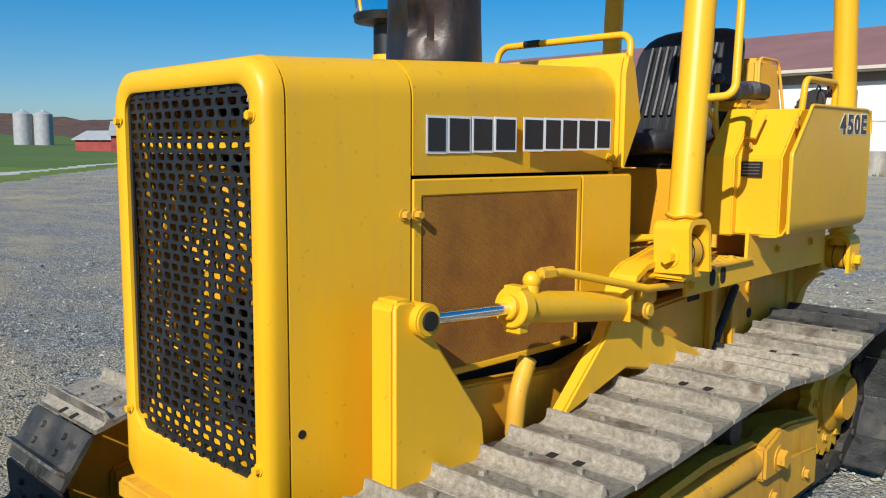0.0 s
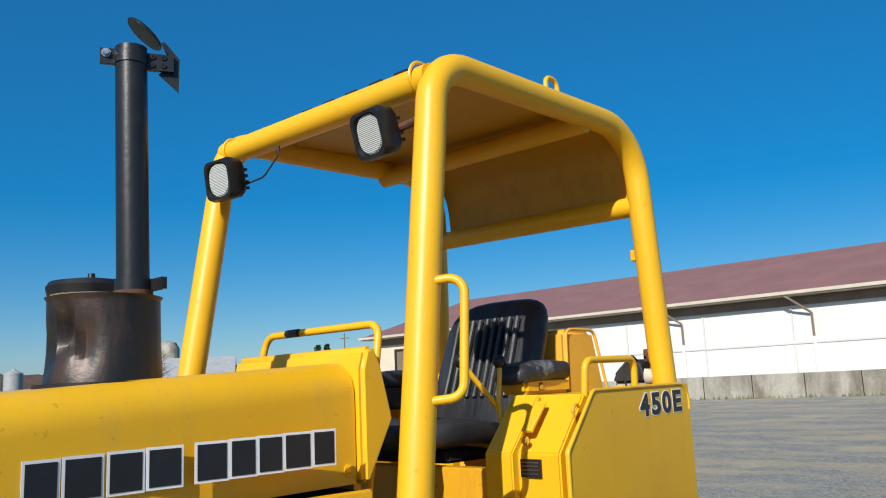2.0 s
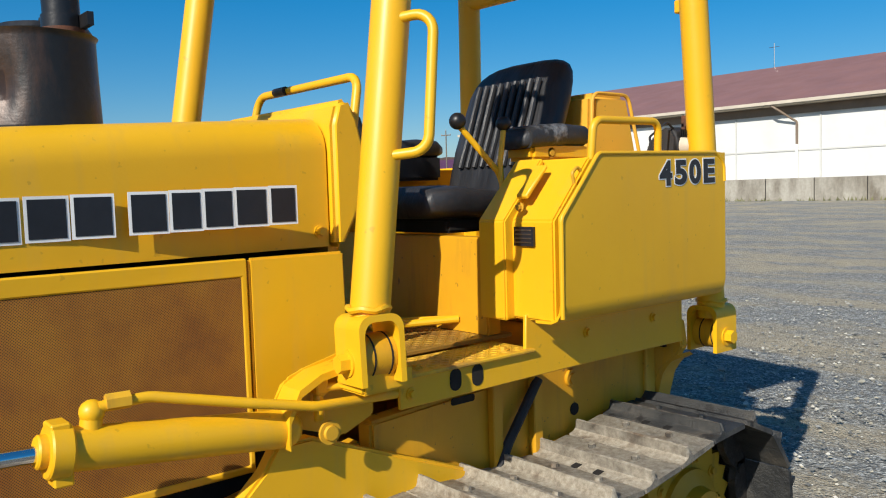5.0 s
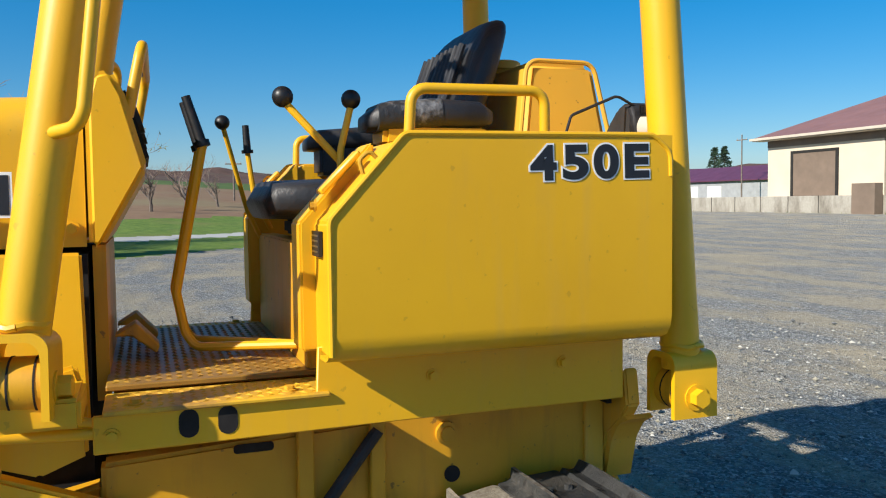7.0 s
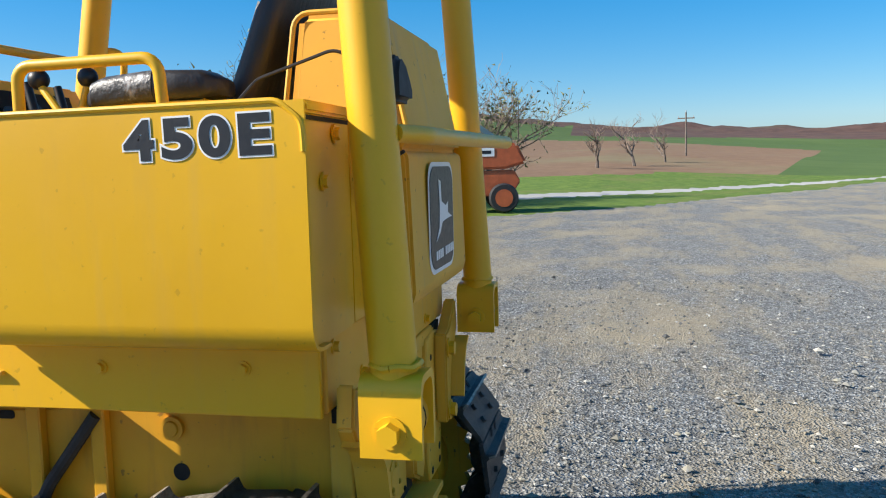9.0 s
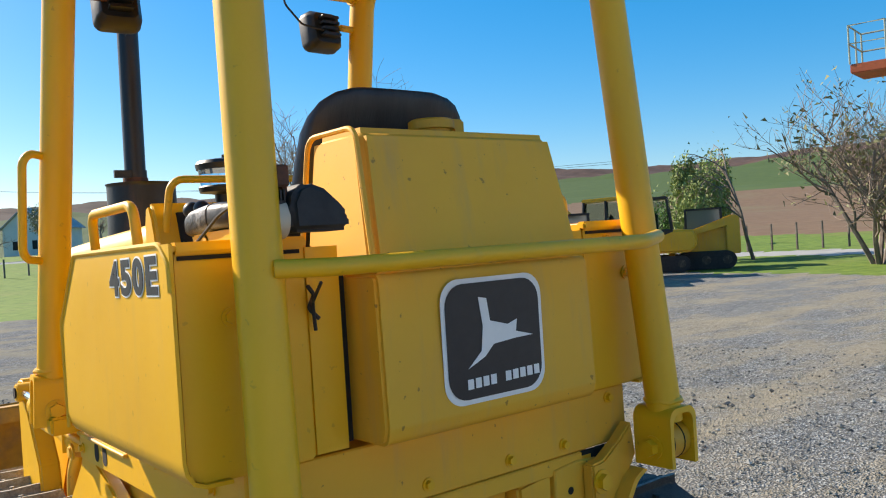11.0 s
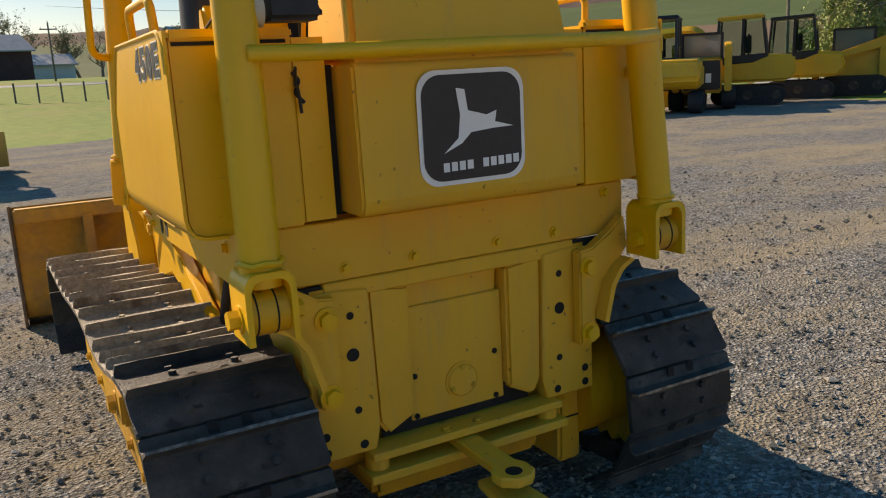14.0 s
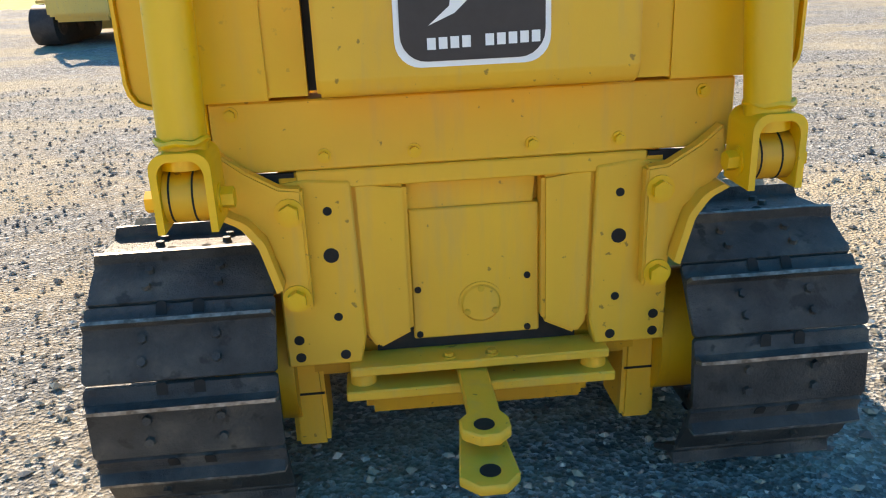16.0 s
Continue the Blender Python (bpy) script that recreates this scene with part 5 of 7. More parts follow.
# fuel tank behind the seat
bm = bmesh.new()
bot = [(.350, 2.82), (.350, 3.135), (-.335, 3.135), (-.335, 2.82)]
top = [(.330, 2.86), (.330, 3.072), (-.298, 3.072), (-.298, 2.86)]
lo, hi = [bm.verts.new((x, y, 1.50)) for x, y in bot], [bm.verts.new((x, y, 1.842)) for x, y in top]
bm.faces.new(lo), bm.faces.new(hi[::-1])
for k in range(4):
    bm.faces.new((lo[k], lo[(k + 1) % 4], hi[(k + 1) % 4], hi[k]))
bmesh.ops.recalc_face_normals(bm, faces=bm.faces[:])
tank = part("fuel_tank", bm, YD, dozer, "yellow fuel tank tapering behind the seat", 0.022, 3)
bm = bmesh.new()
put_tube(bm, rounded([(.352, 2.815, 1.52), (.334, 2.855, 1.84), (.334, 3.066, 1.84), (.352, 3.138, 1.52)], .04, 4), .007, 8)
part("tank_rim", bm, YD, tank)
bm = bmesh.new()
put_lathe(bm, (0, 2.925, 0), (0, 0, 1), [(1.83, .05), (1.862, .05), (1.864, .062), (1.885, .062), (1.89, .055)], 24)
part("filler_cap", bm, YW, tank)
bm = bmesh.new()
put_box(bm, -.105, -.062, 2.91, 2.94, 1.838, 1.895)
part("cap_lock", bm, YW, tank, "", 0.006)

# rear centre panel with a dark emblem
bm = bmesh.new()
sec = rounded([(0, 2.90, 1.12), (0, 3.125, 1.12), (0, 3.138, 1.16), (0, 3.128, 1.505), (0, 2.95, 1.51)], [.03, .03, .02], 4)
put_prism(bm, [(p.y, p.z) for p in sec], -.352, .345)
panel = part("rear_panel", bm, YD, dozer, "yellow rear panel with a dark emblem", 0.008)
# dark filler colours in the shade between panel and filler sheet
bm = bmesh.new()
put_box(bm, .347, .371, 2.95, 3.0, 1.12, 1.505)
part("panel_gap", bm, M["dark"], panel)
for name, g, mt, d in (("emblem_edge", 0, M["white"], 3.1375), ("emblem", -.012, M["ink"], 3.1395)):
    bm = bmesh.new()
    put_prism(bm, round_rect(.33 + g * 2, .30 + g * 2, .055, 6, .012, 1.327), d, d + .001, "y")
    part(name, bm, mt, panel)
# plain white slanted shape and a row of blocks
bm = bmesh.new()
put_prism(bm, [(.105, 1.262), (.06, 1.30), (.052, 1.36), (.062, 1.43), (.036, 1.425), (.028, 1.37), (-.03, 1.355), (-.062, 1.365), (-.056, 1.335), (-.115, 1.32), (-.05, 1.318), (.02, 1.312), (.05, 1.285)], 3.1412, 3.1420, "y")
part("emblem_shape", bm, M["white"], panel)
for k in range(10):
    if k == 4:
        continue
    x = .100 - k * .0245
    bm = bmesh.new()
    put_box(bm, x - .009, x + .009, 3.1412, 3.1420, 1.213 + (k * .0007), 1.237 + (k * .0007))
    part("emblem_block", bm, M["white"], panel)
for s in (1, -1):
    bm = bmesh.new()
    put_box(bm, s * .372, s * .4548, 2.90, 3.020, 1.112, 1.575)
    part("rear_filler", bm, Y, dozer, "yellow rear filler sheet")
# guard pipe between the rear posts
bm = bmesh.new()
put_tube(bm, rounded([(.61, 3.17, 1.535), (.50, 3.212, 1.532), (-.42, 3.27, 1.535), (-.585, 3.19, 1.545)], .10, 6), .0195, 14)
part("guard_pipe", bm, Y, dozer, "yellow guard pipe across the rear")
bm = bmesh.new()
put_tube(bm, rounded([(.50, 3.16, 1.50), (.475, 3.08, 1.46), (.455, 3.04, 1.455), (.448, 3.035, 1.39)], .03, 4), .0042, 6)
put_tube(bm, rounded([(.47, 3.05, 1.49), (.45, 3.04, 1.47), (.46, 3.03, 1.44), (.44, 3.04, 1.415)], .01, 3), .005, 6)
part("loose_wire", bm, M["rubber"], dozer, "loose black wire with a plug")

# parts on the left box: rear lamp, wires
bm = bmesh.new()
put_prism(bm, [(.555, 1.606), (.558, 1.668), (.540, 1.700), (.515, 1.708), (.475, 1.694), (.440, 1.664), (.418, 1.640), (.420, 1.606)], 3.055, 3.165, "y")
rear_lamp = part("rear_lamp", bm, M["rubber"], dozer, "black rear work lamp in a rounded housing on the box", 0.012, 3, sharp=60)
bm = bmesh.new()
put_lathe(bm, (.612, 3.112, 1.634), (-1, .0, .03), [(0, .024), (.003, .030), (.040, .040), (.056, .042)], 24)
part("lamp_base", bm, M["trim"], rear_lamp, "pale plastic lamp base")
for k in range(5):
    bm = bmesh.new()
    put_box(bm, .560 + k * .008, .5635 + k * .008, 3.075, 3.145, 1.672, 1.694 - k * .002)
    part("cooling_fin", bm, M["black"], rear_lamp)
bm = bmesh.new()
put_box(bm, .558, .602, 3.082, 3.140, 1.664, 1.672)
part("fin_plate", bm, M["black"], rear_lamp)
bm = bmesh.new()
put_box(bm, .545, .562, 3.10, 3.13, 1.63, 1.72)
put_box(bm, .545, .58, 3.10, 3.14, 1.70, 1.745)
part("lamp_bracket", bm, M["rust"], dozer, "rusty lamp bracket", 0.004, 1)
bm = bmesh.new()
put_tube(bm, rounded([(.62, 2.82, 1.60), (.58, 2.86, 1.66), (.54, 3.02, 1.72), (.53, 3.09, 1.69)], .04, 4), .004, 6)
part("lamp_cable", bm, M["rubber"], dozer)

# rear frame: cross beam, plates, cover, drawbar
bm = bmesh.new()
put_prism(bm, [(.600, .935), (.600, 1.100), (-.628, 1.100), (-.628, .935)], 2.90, 2.998, "y")
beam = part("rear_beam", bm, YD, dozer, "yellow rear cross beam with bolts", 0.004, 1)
bm = bmesh.new()
put_prism(bm, [(.42, .888), (.42, .934), (-.42, .934), (-.42, .888)], 2.93, 3.004, "y")
part("beam_lip", bm, YD, beam, "", 0.004, 1)
for x, z in ((.552, 1.075), (.35, .968), (.14, .968), (-.14, .968), (-.35, .968), (-.55, 1.07)):
    hex_bolt(beam, (x, 2.998, z), (0, 1, 0), .012, .016, Y)
bm = bmesh.new()
put_box(bm, -.45, .45, 2.4, 2.93, .35, .93)
part("transmission_case", bm, YL, dozer, "greasy yellow transmission case", 0.02)
bm = bmesh.new()
put_prism(bm, [(.165, .80), (.165, .885), (-.155, .885), (-.148, .80)], 2.92, 2.955, "y")
part("upper_cover", bm, YD, dozer)
bm = bmesh.new()
put_box(bm, -.163, .163, 2.93, 2.968, .462, .812)
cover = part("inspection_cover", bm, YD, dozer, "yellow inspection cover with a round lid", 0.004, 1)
bm = bmesh.new()
put_lathe(bm, (-.012, 2.966, .553), (0, 1, 0), [(0, .058), (.006, .058), (.006, .052), (.004, .051), (.010, .046)], 28)
part("round_lid", bm, YD, cover)
for a in (90, 210, 330):
    hex_bolt(cover, (-.012 + .042 * math.cos(radians(a)), 2.975, .553 + .042 * math.sin(radians(a))), (0, 1, 0), .006, .006, YW)
for x, z in ((.148, .475), (.148, .60), (-.132, .475), (-.132, .62)):
    hex_bolt(cover, (x, 2.968, z), (0, 1, 0), .006, .006, M["dark"])


def rear_plate(s):
    # drilled upright plate
    bm = bmesh.new()
    put_prism(bm, [(s * .295, .905), (s * .395, .915), (s * .485, .905), (s * .485, .430), (s * .30, .430), (s * .285, .50)], 2.955, 3.012, "y")
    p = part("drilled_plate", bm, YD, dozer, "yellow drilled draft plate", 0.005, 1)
    # bulged inner wing
    bm = bmesh.new()
    put_prism(bm, [(s * .164, .888), (s * .295, .905), (s * .286, .50), (s * .255, .455), (s * .164, .50)], 2.93, 3.0, "y")
    part("inner_wing", bm, YD, p, "", 0.01)
    for x, z, r in ((.354, .837, .011), (.354, .725, .019), (.35, .562, .011), (.452, .505, .013), (.452, .457, .013), (.34, .457, .013)):
        bm = bmesh.new()
        put_cyl(bm, (s * x, 3.0118, z), (s * x, 3.0132, z), r, n=16)
        part("hole", bm, M["dark"], p)
    # arm out to the post foot
    bm = bmesh.new()
    put_prism(bm, [(s * .405, .60), (s * .405, .905), (s * .455, .91), (s * .53, .955), (s * .585, 1.0), (s * .60, .90), (s * .57, .86), (s * .50, .80), (s * .468, .70), (s * .468, .60)], 3.013, 3.055, "y")
    arm = part("post_arm", bm, YD, dozer, "yellow arm bolted to the drilled plate", 0.006)
    bm = bmesh.new()
    rib = rounded([(s * .575, 0, .868), (s * .53, 0, .845), (s * .495, 0, .795), (s * .465, 0, .68)], .06, 4)
    put_prism(bm, [(p2.x, p2.z) for p2 in rib] + [(p2.x + s * .016, p2.z - .008) for p2 in rib[::-1]], 3.02, 3.10, "y")
    part("arm_rib", bm, YD, arm)
    hex_bolt(arm, (s * .438, 3.056, .852), (0, 1, 0), .024, .022, Y)
    hex_bolt(arm, (s * .440, 3.056, .638), (0, 1, 0), .024, .022, Y)


mirrored(rear_plate)
for s in (1, -1):
    # dark box painted as the shaded hollow under the beam
    bm = bmesh.new()
    put_box(bm, s * .425, s * .545, 2.985, 2.9995, .897, .930)
    part("frame_notch", bm, M["dark"], dozer)
    bm = bmesh.new()
    put_prism(bm, [(s * .405, .14), (s * .415, .66), (s * .495, .70), (s * .500, .14)], 2.74, 2.925, "y")
    case = part("final_drive_case", bm, YD, dozer, "dirty yellow final drive case", 0.012)
    for z in (.30, .46):
        bm = bmesh.new()
        put_box(bm, s * .41, s * .497, 2.9245, 2.9275, z, z + .006)
        part("case_seam", bm, M["dark"], case)
    hex_bolt(case, (s * .455, 2.926, .56), (0, 1, 0), .012, .014, YW)
# dark sheet stands for the shade below the inspection cover
bm = bmesh.new()
put_box(bm, -.26, .26, 2.956, 2.960, .434, .51)
part("dark_recess", bm, M["dark"], dozer)
bm = bmesh.new()
put_box(bm, -.33, .33, 2.95, 3.05, .408, .432)
part("drawbar_top_bar", bm, YD, dozer, "", 0.004, 1)
bm = bmesh.new()
put_box(bm, -.345, .345, 2.95, 3.06, .345, .372)
part("drawbar_lower_bar", bm, YD, dozer, "yellow drawbar guide", 0.004, 1)
for x in (.30, -.30):
    bm = bmesh.new()
    put_cyl(bm, (x, 3.0, .345), (x, 3.0, .43), .034, n=18)
    part("spacer", bm, YD, dozer)
for x in (.08, -.03):
    hex_bolt(dozer, (x, 3.02, .432), (0, 0, 1), .012, .012, YW)
# drawbar tongue with eyes
bm = bmesh.new()
put_prism(bm, [(.06, 2.7), (.06, 3.24), (.085, 3.27), (.082, 3.315), (.045, 3.345), (.0, 3.345), (-.03, 3.315), (-.03, 3.27), (-.015, 3.24), (-.015, 2.7)], .372, .402, "z")
hitch = part("drawbar_tongue", bm, YD, dozer, "yellow drawbar tongue with pin holes", 0.004, 1)
bm = bmesh.new()
put_prism(bm, [(.075, 3.18), (.10, 3.40), (.06, 3.44), (.0, 3.44), (-.035, 3.40), (-.02, 3.18)], .312, .338, "z")
part("lower_tongue", bm, YD, hitch, "", 0.004, 1)
for y, z in ((3.300, .4025), (3.385, .3385)):
    bm = bmesh.new()
    put_cyl(bm, (.03, y, z), (.03, y, z + .0012), .024, n=18)
    part("pin_hole", bm, M["dark"], hitch)
bm = bmesh.new()
put_box(bm, -.30, .30, 2.6, 2.96, .24, .34)
part("belly_guard", bm, YL, dozer, "", 0.02)

# main frame sides under the deck
def frame_side(s):
    bm = bmesh.new()
    put_prism(bm, [(1.72, .42), (1.72, .86), (2.40, .90), (3.0, .93), (3.0, .45), (2.9, .40)], s * .40, s * .47)
    f = part("frame_side", bm, YL, dozer, "greasy yellow frame side under the deck", 0.01)
    bm = bmesh.new()
    put_lathe(bm, (s * .47, 2.55, .846), (s, 0, 0), [(0, .03), (.012, .03), (.012, .02), (.018, .018)], 20)
    part("plug", bm, YL, f)
    bm = bmesh.new()
    put_cyl(bm, (s * .4705, 2.566, .735), (s * .472, 2.566, .735), .022, n=18)
    part("frame_hole", bm, M["dark"], f)
    bm = bmesh.new()
    put_prism(bm, round_rect(.095, .022, .008, 3, 2.06, .862), s * .4705, s * .4722)
    part("web_slot", bm, M["dark"], f)
    for y in (2.18, 2.36):
        bm = bmesh.new()
        put_box(bm, s * .47, s * .50, y - .02, y + .02, .45, .90)
        part("frame_rib", bm, YL, f, "", 0.004, 1)
    bm = bmesh.new()
    put_tube(bm, [(s * .50, 2.36, .88), (s * .50, 2.22, .70), (s * .50, 2.14, .56)], .016, 10)
    part("drain_hose", bm, M["rubber"], f)
    # engine-side frame rail, low
    bm = bmesh.new()
    put_prism(bm, [(.55, .50), (.75, .76), (1.30, .72), (1.72, .80), (1.72, .44), (.6, .40)], s * .36, s * .42)
    part("frame_rail", bm, YL, dozer, "greasy yellow frame rail", 0.008)
    # curved pivot yoke and diagonal brace
    bm = bmesh.new()
    put_tube(bm, rounded([(s * .47, .98, .50), (s * .47, 1.00, .70), (s * .46, 1.06, .80)], .2, 5), .028, 12)
    part("frame_hose", bm, YW, dozer, "dirty hydraulic hose")
    bm = bmesh.new()
    put_prism(bm, [(1.12, .60), (1.36, .82), (1.40, .88), (1.50, .88), (2.15, .62), (2.15, .56), (1.50, .70)], s * .48, s * .53)
    part("lift_frame", bm, Y, dozer, "yellow lift cylinder frame", 0.008)


mirrored(frame_side)


# lift cylinder, its bracket and hoses
def lift_gear(s):
    bm = bmesh.new()
    a, b = Vector((s * .545, .905, .988)), Vector((s * .545, 1.41, .925))
    put_cyl(bm, a, b, .047, n=28)
    put_ball(bm, b, .047, 18)
    cyl = part("lift_cylinder", bm, Y, dozer, "yellow lift cylinder with a chrome rod", sharp=60)
    bm = bmesh.new()
    d = (b - a).normalized()
    put_cyl(bm, a - d * .035, a + d * .01, .058, n=28)
    put_cyl(bm, a - d * .055, a - d * .03, .035, n=24)
    put_box(bm, a.x - .03, a.x + .03, a.y - .03, a.y + .01, a.z - .07, a.z + .062)
    part("gland", bm, Y, cyl, "", 0.004, 1)
    bm = bmesh.new()
    put_cyl(bm, (s * .545, .535, 1.006), a, .0175, n=24)
    part("rod", bm, M["chrome"], cyl, "chrome piston rod")
    bm = bmesh.new()
    put_cyl(bm, (s * .51, .532, 1.007), (s * .575, .532, 1.007), .042, n=26)
    part("rod_eye", bm, Y, cyl, "", 0.005)
    bm = bmesh.new()
    put_cyl(bm, (s * .574, .532, 1.007), (s * .582, .532, 1.007), .024, n=18)
    part("pin", bm, M["dark"], cyl)
    bm = bmesh.new()
    put_cyl(bm, a + d * .05, a + d * .06 + Vector((0, 0, .075)), .026, .022, 16)
    put_ball(bm, a + d * .06 + Vector((0, 0, .075)), .027, 14)
    part("port", bm, Y, cyl)
    # upright bracket with a gusset
    bm = bmesh.new()
    put_prism(bm, [(.440, .45), (.440, 1.045), (.452, 1.060), (.51, 1.060), (.55, .995), (.765, .71), (.80, .45)], s * .462, s * .548)
    part("lift_bracket", bm, Y, dozer, "yellow lift bracket with a sloping gusset", 0.012, 3)
    # hoses along the barrel
    bm = bmesh.new()
    put_tube(bm, rounded([a + d * .06 + Vector((s * .01, .01, .085)), (s * .56, 1.08, 1.07), (s * .60, 1.30, 1.02), (s * .62, 1.46, .985), (s * .60, 1.735, .965)], .12, 5), .0125, 12)
    hose = part("hydraulic_hose", bm, Y, dozer, "yellow-painted hydraulic hose")
    bm = bmesh.new()
    put_cyl(bm, (s * .555, .99, 1.072), (s * .56, 1.04, 1.072), .019, n=6)
    part("hose_end", bm, YW, hose)
    bm = bmesh.new()
    put_tube(bm, rounded([(s * .56, 1.50, .955), (s * .57, 1.50, 1.015), (s * .59, 1.56, 1.015), (s * .60, 1.735, .985)], .04, 4), .0115, 12)
    h2 = part("hydraulic_hose", bm, Y, dozer, "yellow-painted hydraulic hose")
    bm = bmesh.new()
    put_box(bm, s * .545, s * .585, 1.485, 1.52, 1.0, 1.04)
    put_cyl(bm, (s * .565, 1.50, .93), (s * .565, 1.50, 1.0), .016, n=6)
    part("hose_elbow", bm, Y, h2, "", 0.004, 1)
    bm = bmesh.new()
    put_lathe(bm, (s * .592, 1.51, .905), (s, 0, 0), [(0, .03), (.008, .03), (.008, .02), (.016, .018)], 20)
    part("trunnion", bm, YW, dozer)


mirrored(lift_gear)

# blade with its curved face and cutting edge
bm = bmesh.new()
face = [(-.60, .80), (-.66, .62), (-.685, .42), (-.68, .22), (-.76, .05)]
prof = face + [(y - .02, z - .004) for y, z in face[::-1]]
put_prism(bm, prof, -1.045, 1.045)
blade = part("blade", bm, M["blade"], dozer, "worn blade with rubbed orange-brown paint", 0.003, 1)
for s in (1, -1):
    bm = bmesh.new()
    put_prism(bm, [(-.58, .81), (-.70, .80), (-.74, .60), (-.76, .40), (-.80, .15), (-.85, .0), (-.72, .0), (-.665, .22), (-.66, .42), (-.63, .62)], s * 1.046, s * 1.066)
    part("end_bit", bm, M["cut_edge"], blade, "", 0.004, 1)
bm = bmesh.new()
put_prism(bm, [(-.75, .06), (-.86, -.01), (-.84, -.02), (-.725, .055)], -1.04, 1.04)
part("cutting_edge", bm, M["cut_edge"], blade)
bm = bmesh.new()
put_box(bm, -1.04, 1.04, -.64, -.52, .70, .79)
part("top_beam", bm, M["blade"], blade, "", 0.01)
for s in (1, -1):
    bm = bmesh.new()
    put_prism(bm, [(-.66, .14), (-.65, .34), (-.55, .36), (-.10, .30), (.55, .33), (.55, .24), (-.3, .12)], s * .36, s * .43)
    part("push_arm", bm, YW, blade, "worn yellow push arm", 0.01)
    bm = bmesh.new()
    put_box(bm, s * .60, s * .66, -.62, -.50, .10, .72)
    part("blade_rib", bm, M["blade"], blade, "", 0.006)
# hose guard coil and front clutter below the nose
bm = bmesh.new()
for k in range(7):
    put_tube(bm, [(-.12 + k * .02 + .045 * math.cos(a), .02 + .045 * math.sin(a) * .3, .36 + .05 * math.sin(a)) for a in [2 * math.pi * q / 14 for q in range(15)]], .008, 6)
put_tube(bm, [(-.20, .0, .36), (-.12, .02, .38), (.1, .06, .40), (.30, .10, .43)], .022, 10)
part("front_hose_coil", bm, YW, dozer, "coiled yellow hose guard under the nose")
bm = bmesh.new()
put_box(bm, -.34, .34, .16, .62, .40, .46)
put_box(bm, -.34, .34, .02, .16, .30, .36)
part("front_crossmember", bm, YW, dozer, "", 0.01)

# ---- crawler tracks ----
SPROCKET, IDLER = (2.83, .374), (.34, .315)
SHOE_R = .335
PITCH = .189


def track_path():
    """Points (y, z) along the shoe base line, anticlockwise from the bottom rear, evenly spaced."""
    (ys, zs), (yi, zi) = SPROCKET, IDLER
    rs, ri = zs - .048, zi - .048
    pts = []
    for k in range(60):
        a = radians(-90 + 180 * k / 59)
        pts.append((ys + rs * math.cos(a), zs + rs * math.sin(a)))
    for k in range(1, 60):
        u = k / 60
        y = ys + (yi - ys) * u
        z = (zs + rs) + (zi + ri - zs - rs) * u
        sag = .05 * math.sin(math.pi * min(1, u / .44)) ** 2 + .022 * math.sin(math.pi * max(0, (u - .44) / .56)) ** 2
        pts.append((y, z - sag))
    for k in range(60):
        a = radians(90 + 180 * k / 59)
        pts.append((yi + ri * math.cos(a), zi + ri * math.sin(a)))
    for k in range(1, 80):
        u = k / 80
        pts.append((yi + (ys - yi) * u, .048))
    return [Vector((0, y, z)) for y, z in pts]


def even(pts, count):
    pts = pts + [pts[0]]
    lens = [0.0]
    for a, b in zip(pts, pts[1:]):
        lens.append(lens[-1] + (b - a).length)
    out, i = [], 0
    for k in range(count):
        d = lens[-1] * k / count
        while lens[i + 1] < d:
            i += 1
        u = (d - lens[i]) / (lens[i + 1] - lens[i])
        p = pts[i].lerp(pts[i + 1], u)
        t = (pts[i + 1] - pts[i]).normalized()
        out.append((p, t))
    return out, lens[-1]


def shoe_mesh(seed, dusty):
    rng = random.Random(seed)
    bm = bmesh.new()
    # cross section along travel (t, n): plate, tall grouser at the leading edge, turned lip behind
    sec = [(-.092, -.002), (-.092, .010), (-.084, .014), (.026, .016), (.034, .022), (.038, .050), (.047, .050), (.053, .020), (.064, .014), (.088, .012), (.091, -.002), (.06, -.002), (-.06, -.002)]
    xs = [-.222, -.216, -.15, -.05, .05, .15, .216, .222]
    rows_ = []
    for i, x in enumerate(xs):
        end = i in (0, len(xs) - 1)
        row = []
        for t, q in sec:
            qq = q * (.55 if end and q > .03 else 1) + (rng.uniform(-.0025, .0025) if q > .03 else 0)
            tt = t * (.93 if end else 1)
            row.append(bm.verts.new((x, tt, qq)))
        rows_.append(row)
    k = len(sec)
    for a, b in zip(rows_, rows_[1:]):
        for j in range(k):
            f = bm.faces.new((a[j], a[(j + 1) % k], b[(j + 1) % k], b[j]))
            f.material_index = 1 if j == 5 else 0
    bm.faces.new(rows_[0])
    bm.faces.new(rows_[-1][::-1])
    bmesh.ops.recalc_face_normals(bm, faces=bm.faces[:])
    for x in (-.085, -.03, .03, .085):
        for t in (-.05, .005) if abs(x) > .05 else ():
            put_cyl(bm, (x, t, .012), (x, t, .027), .0125, .011, 6)
    bm.normal_update()
    me = bpy.data.meshes.new("track_shoe")
    bm.to_mesh(me)
    bm.free()
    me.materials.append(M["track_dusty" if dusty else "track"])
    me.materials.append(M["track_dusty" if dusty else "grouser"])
    me.shade_smooth()
    me.set_sharp_from_angle(angle=radians(40))
    return me


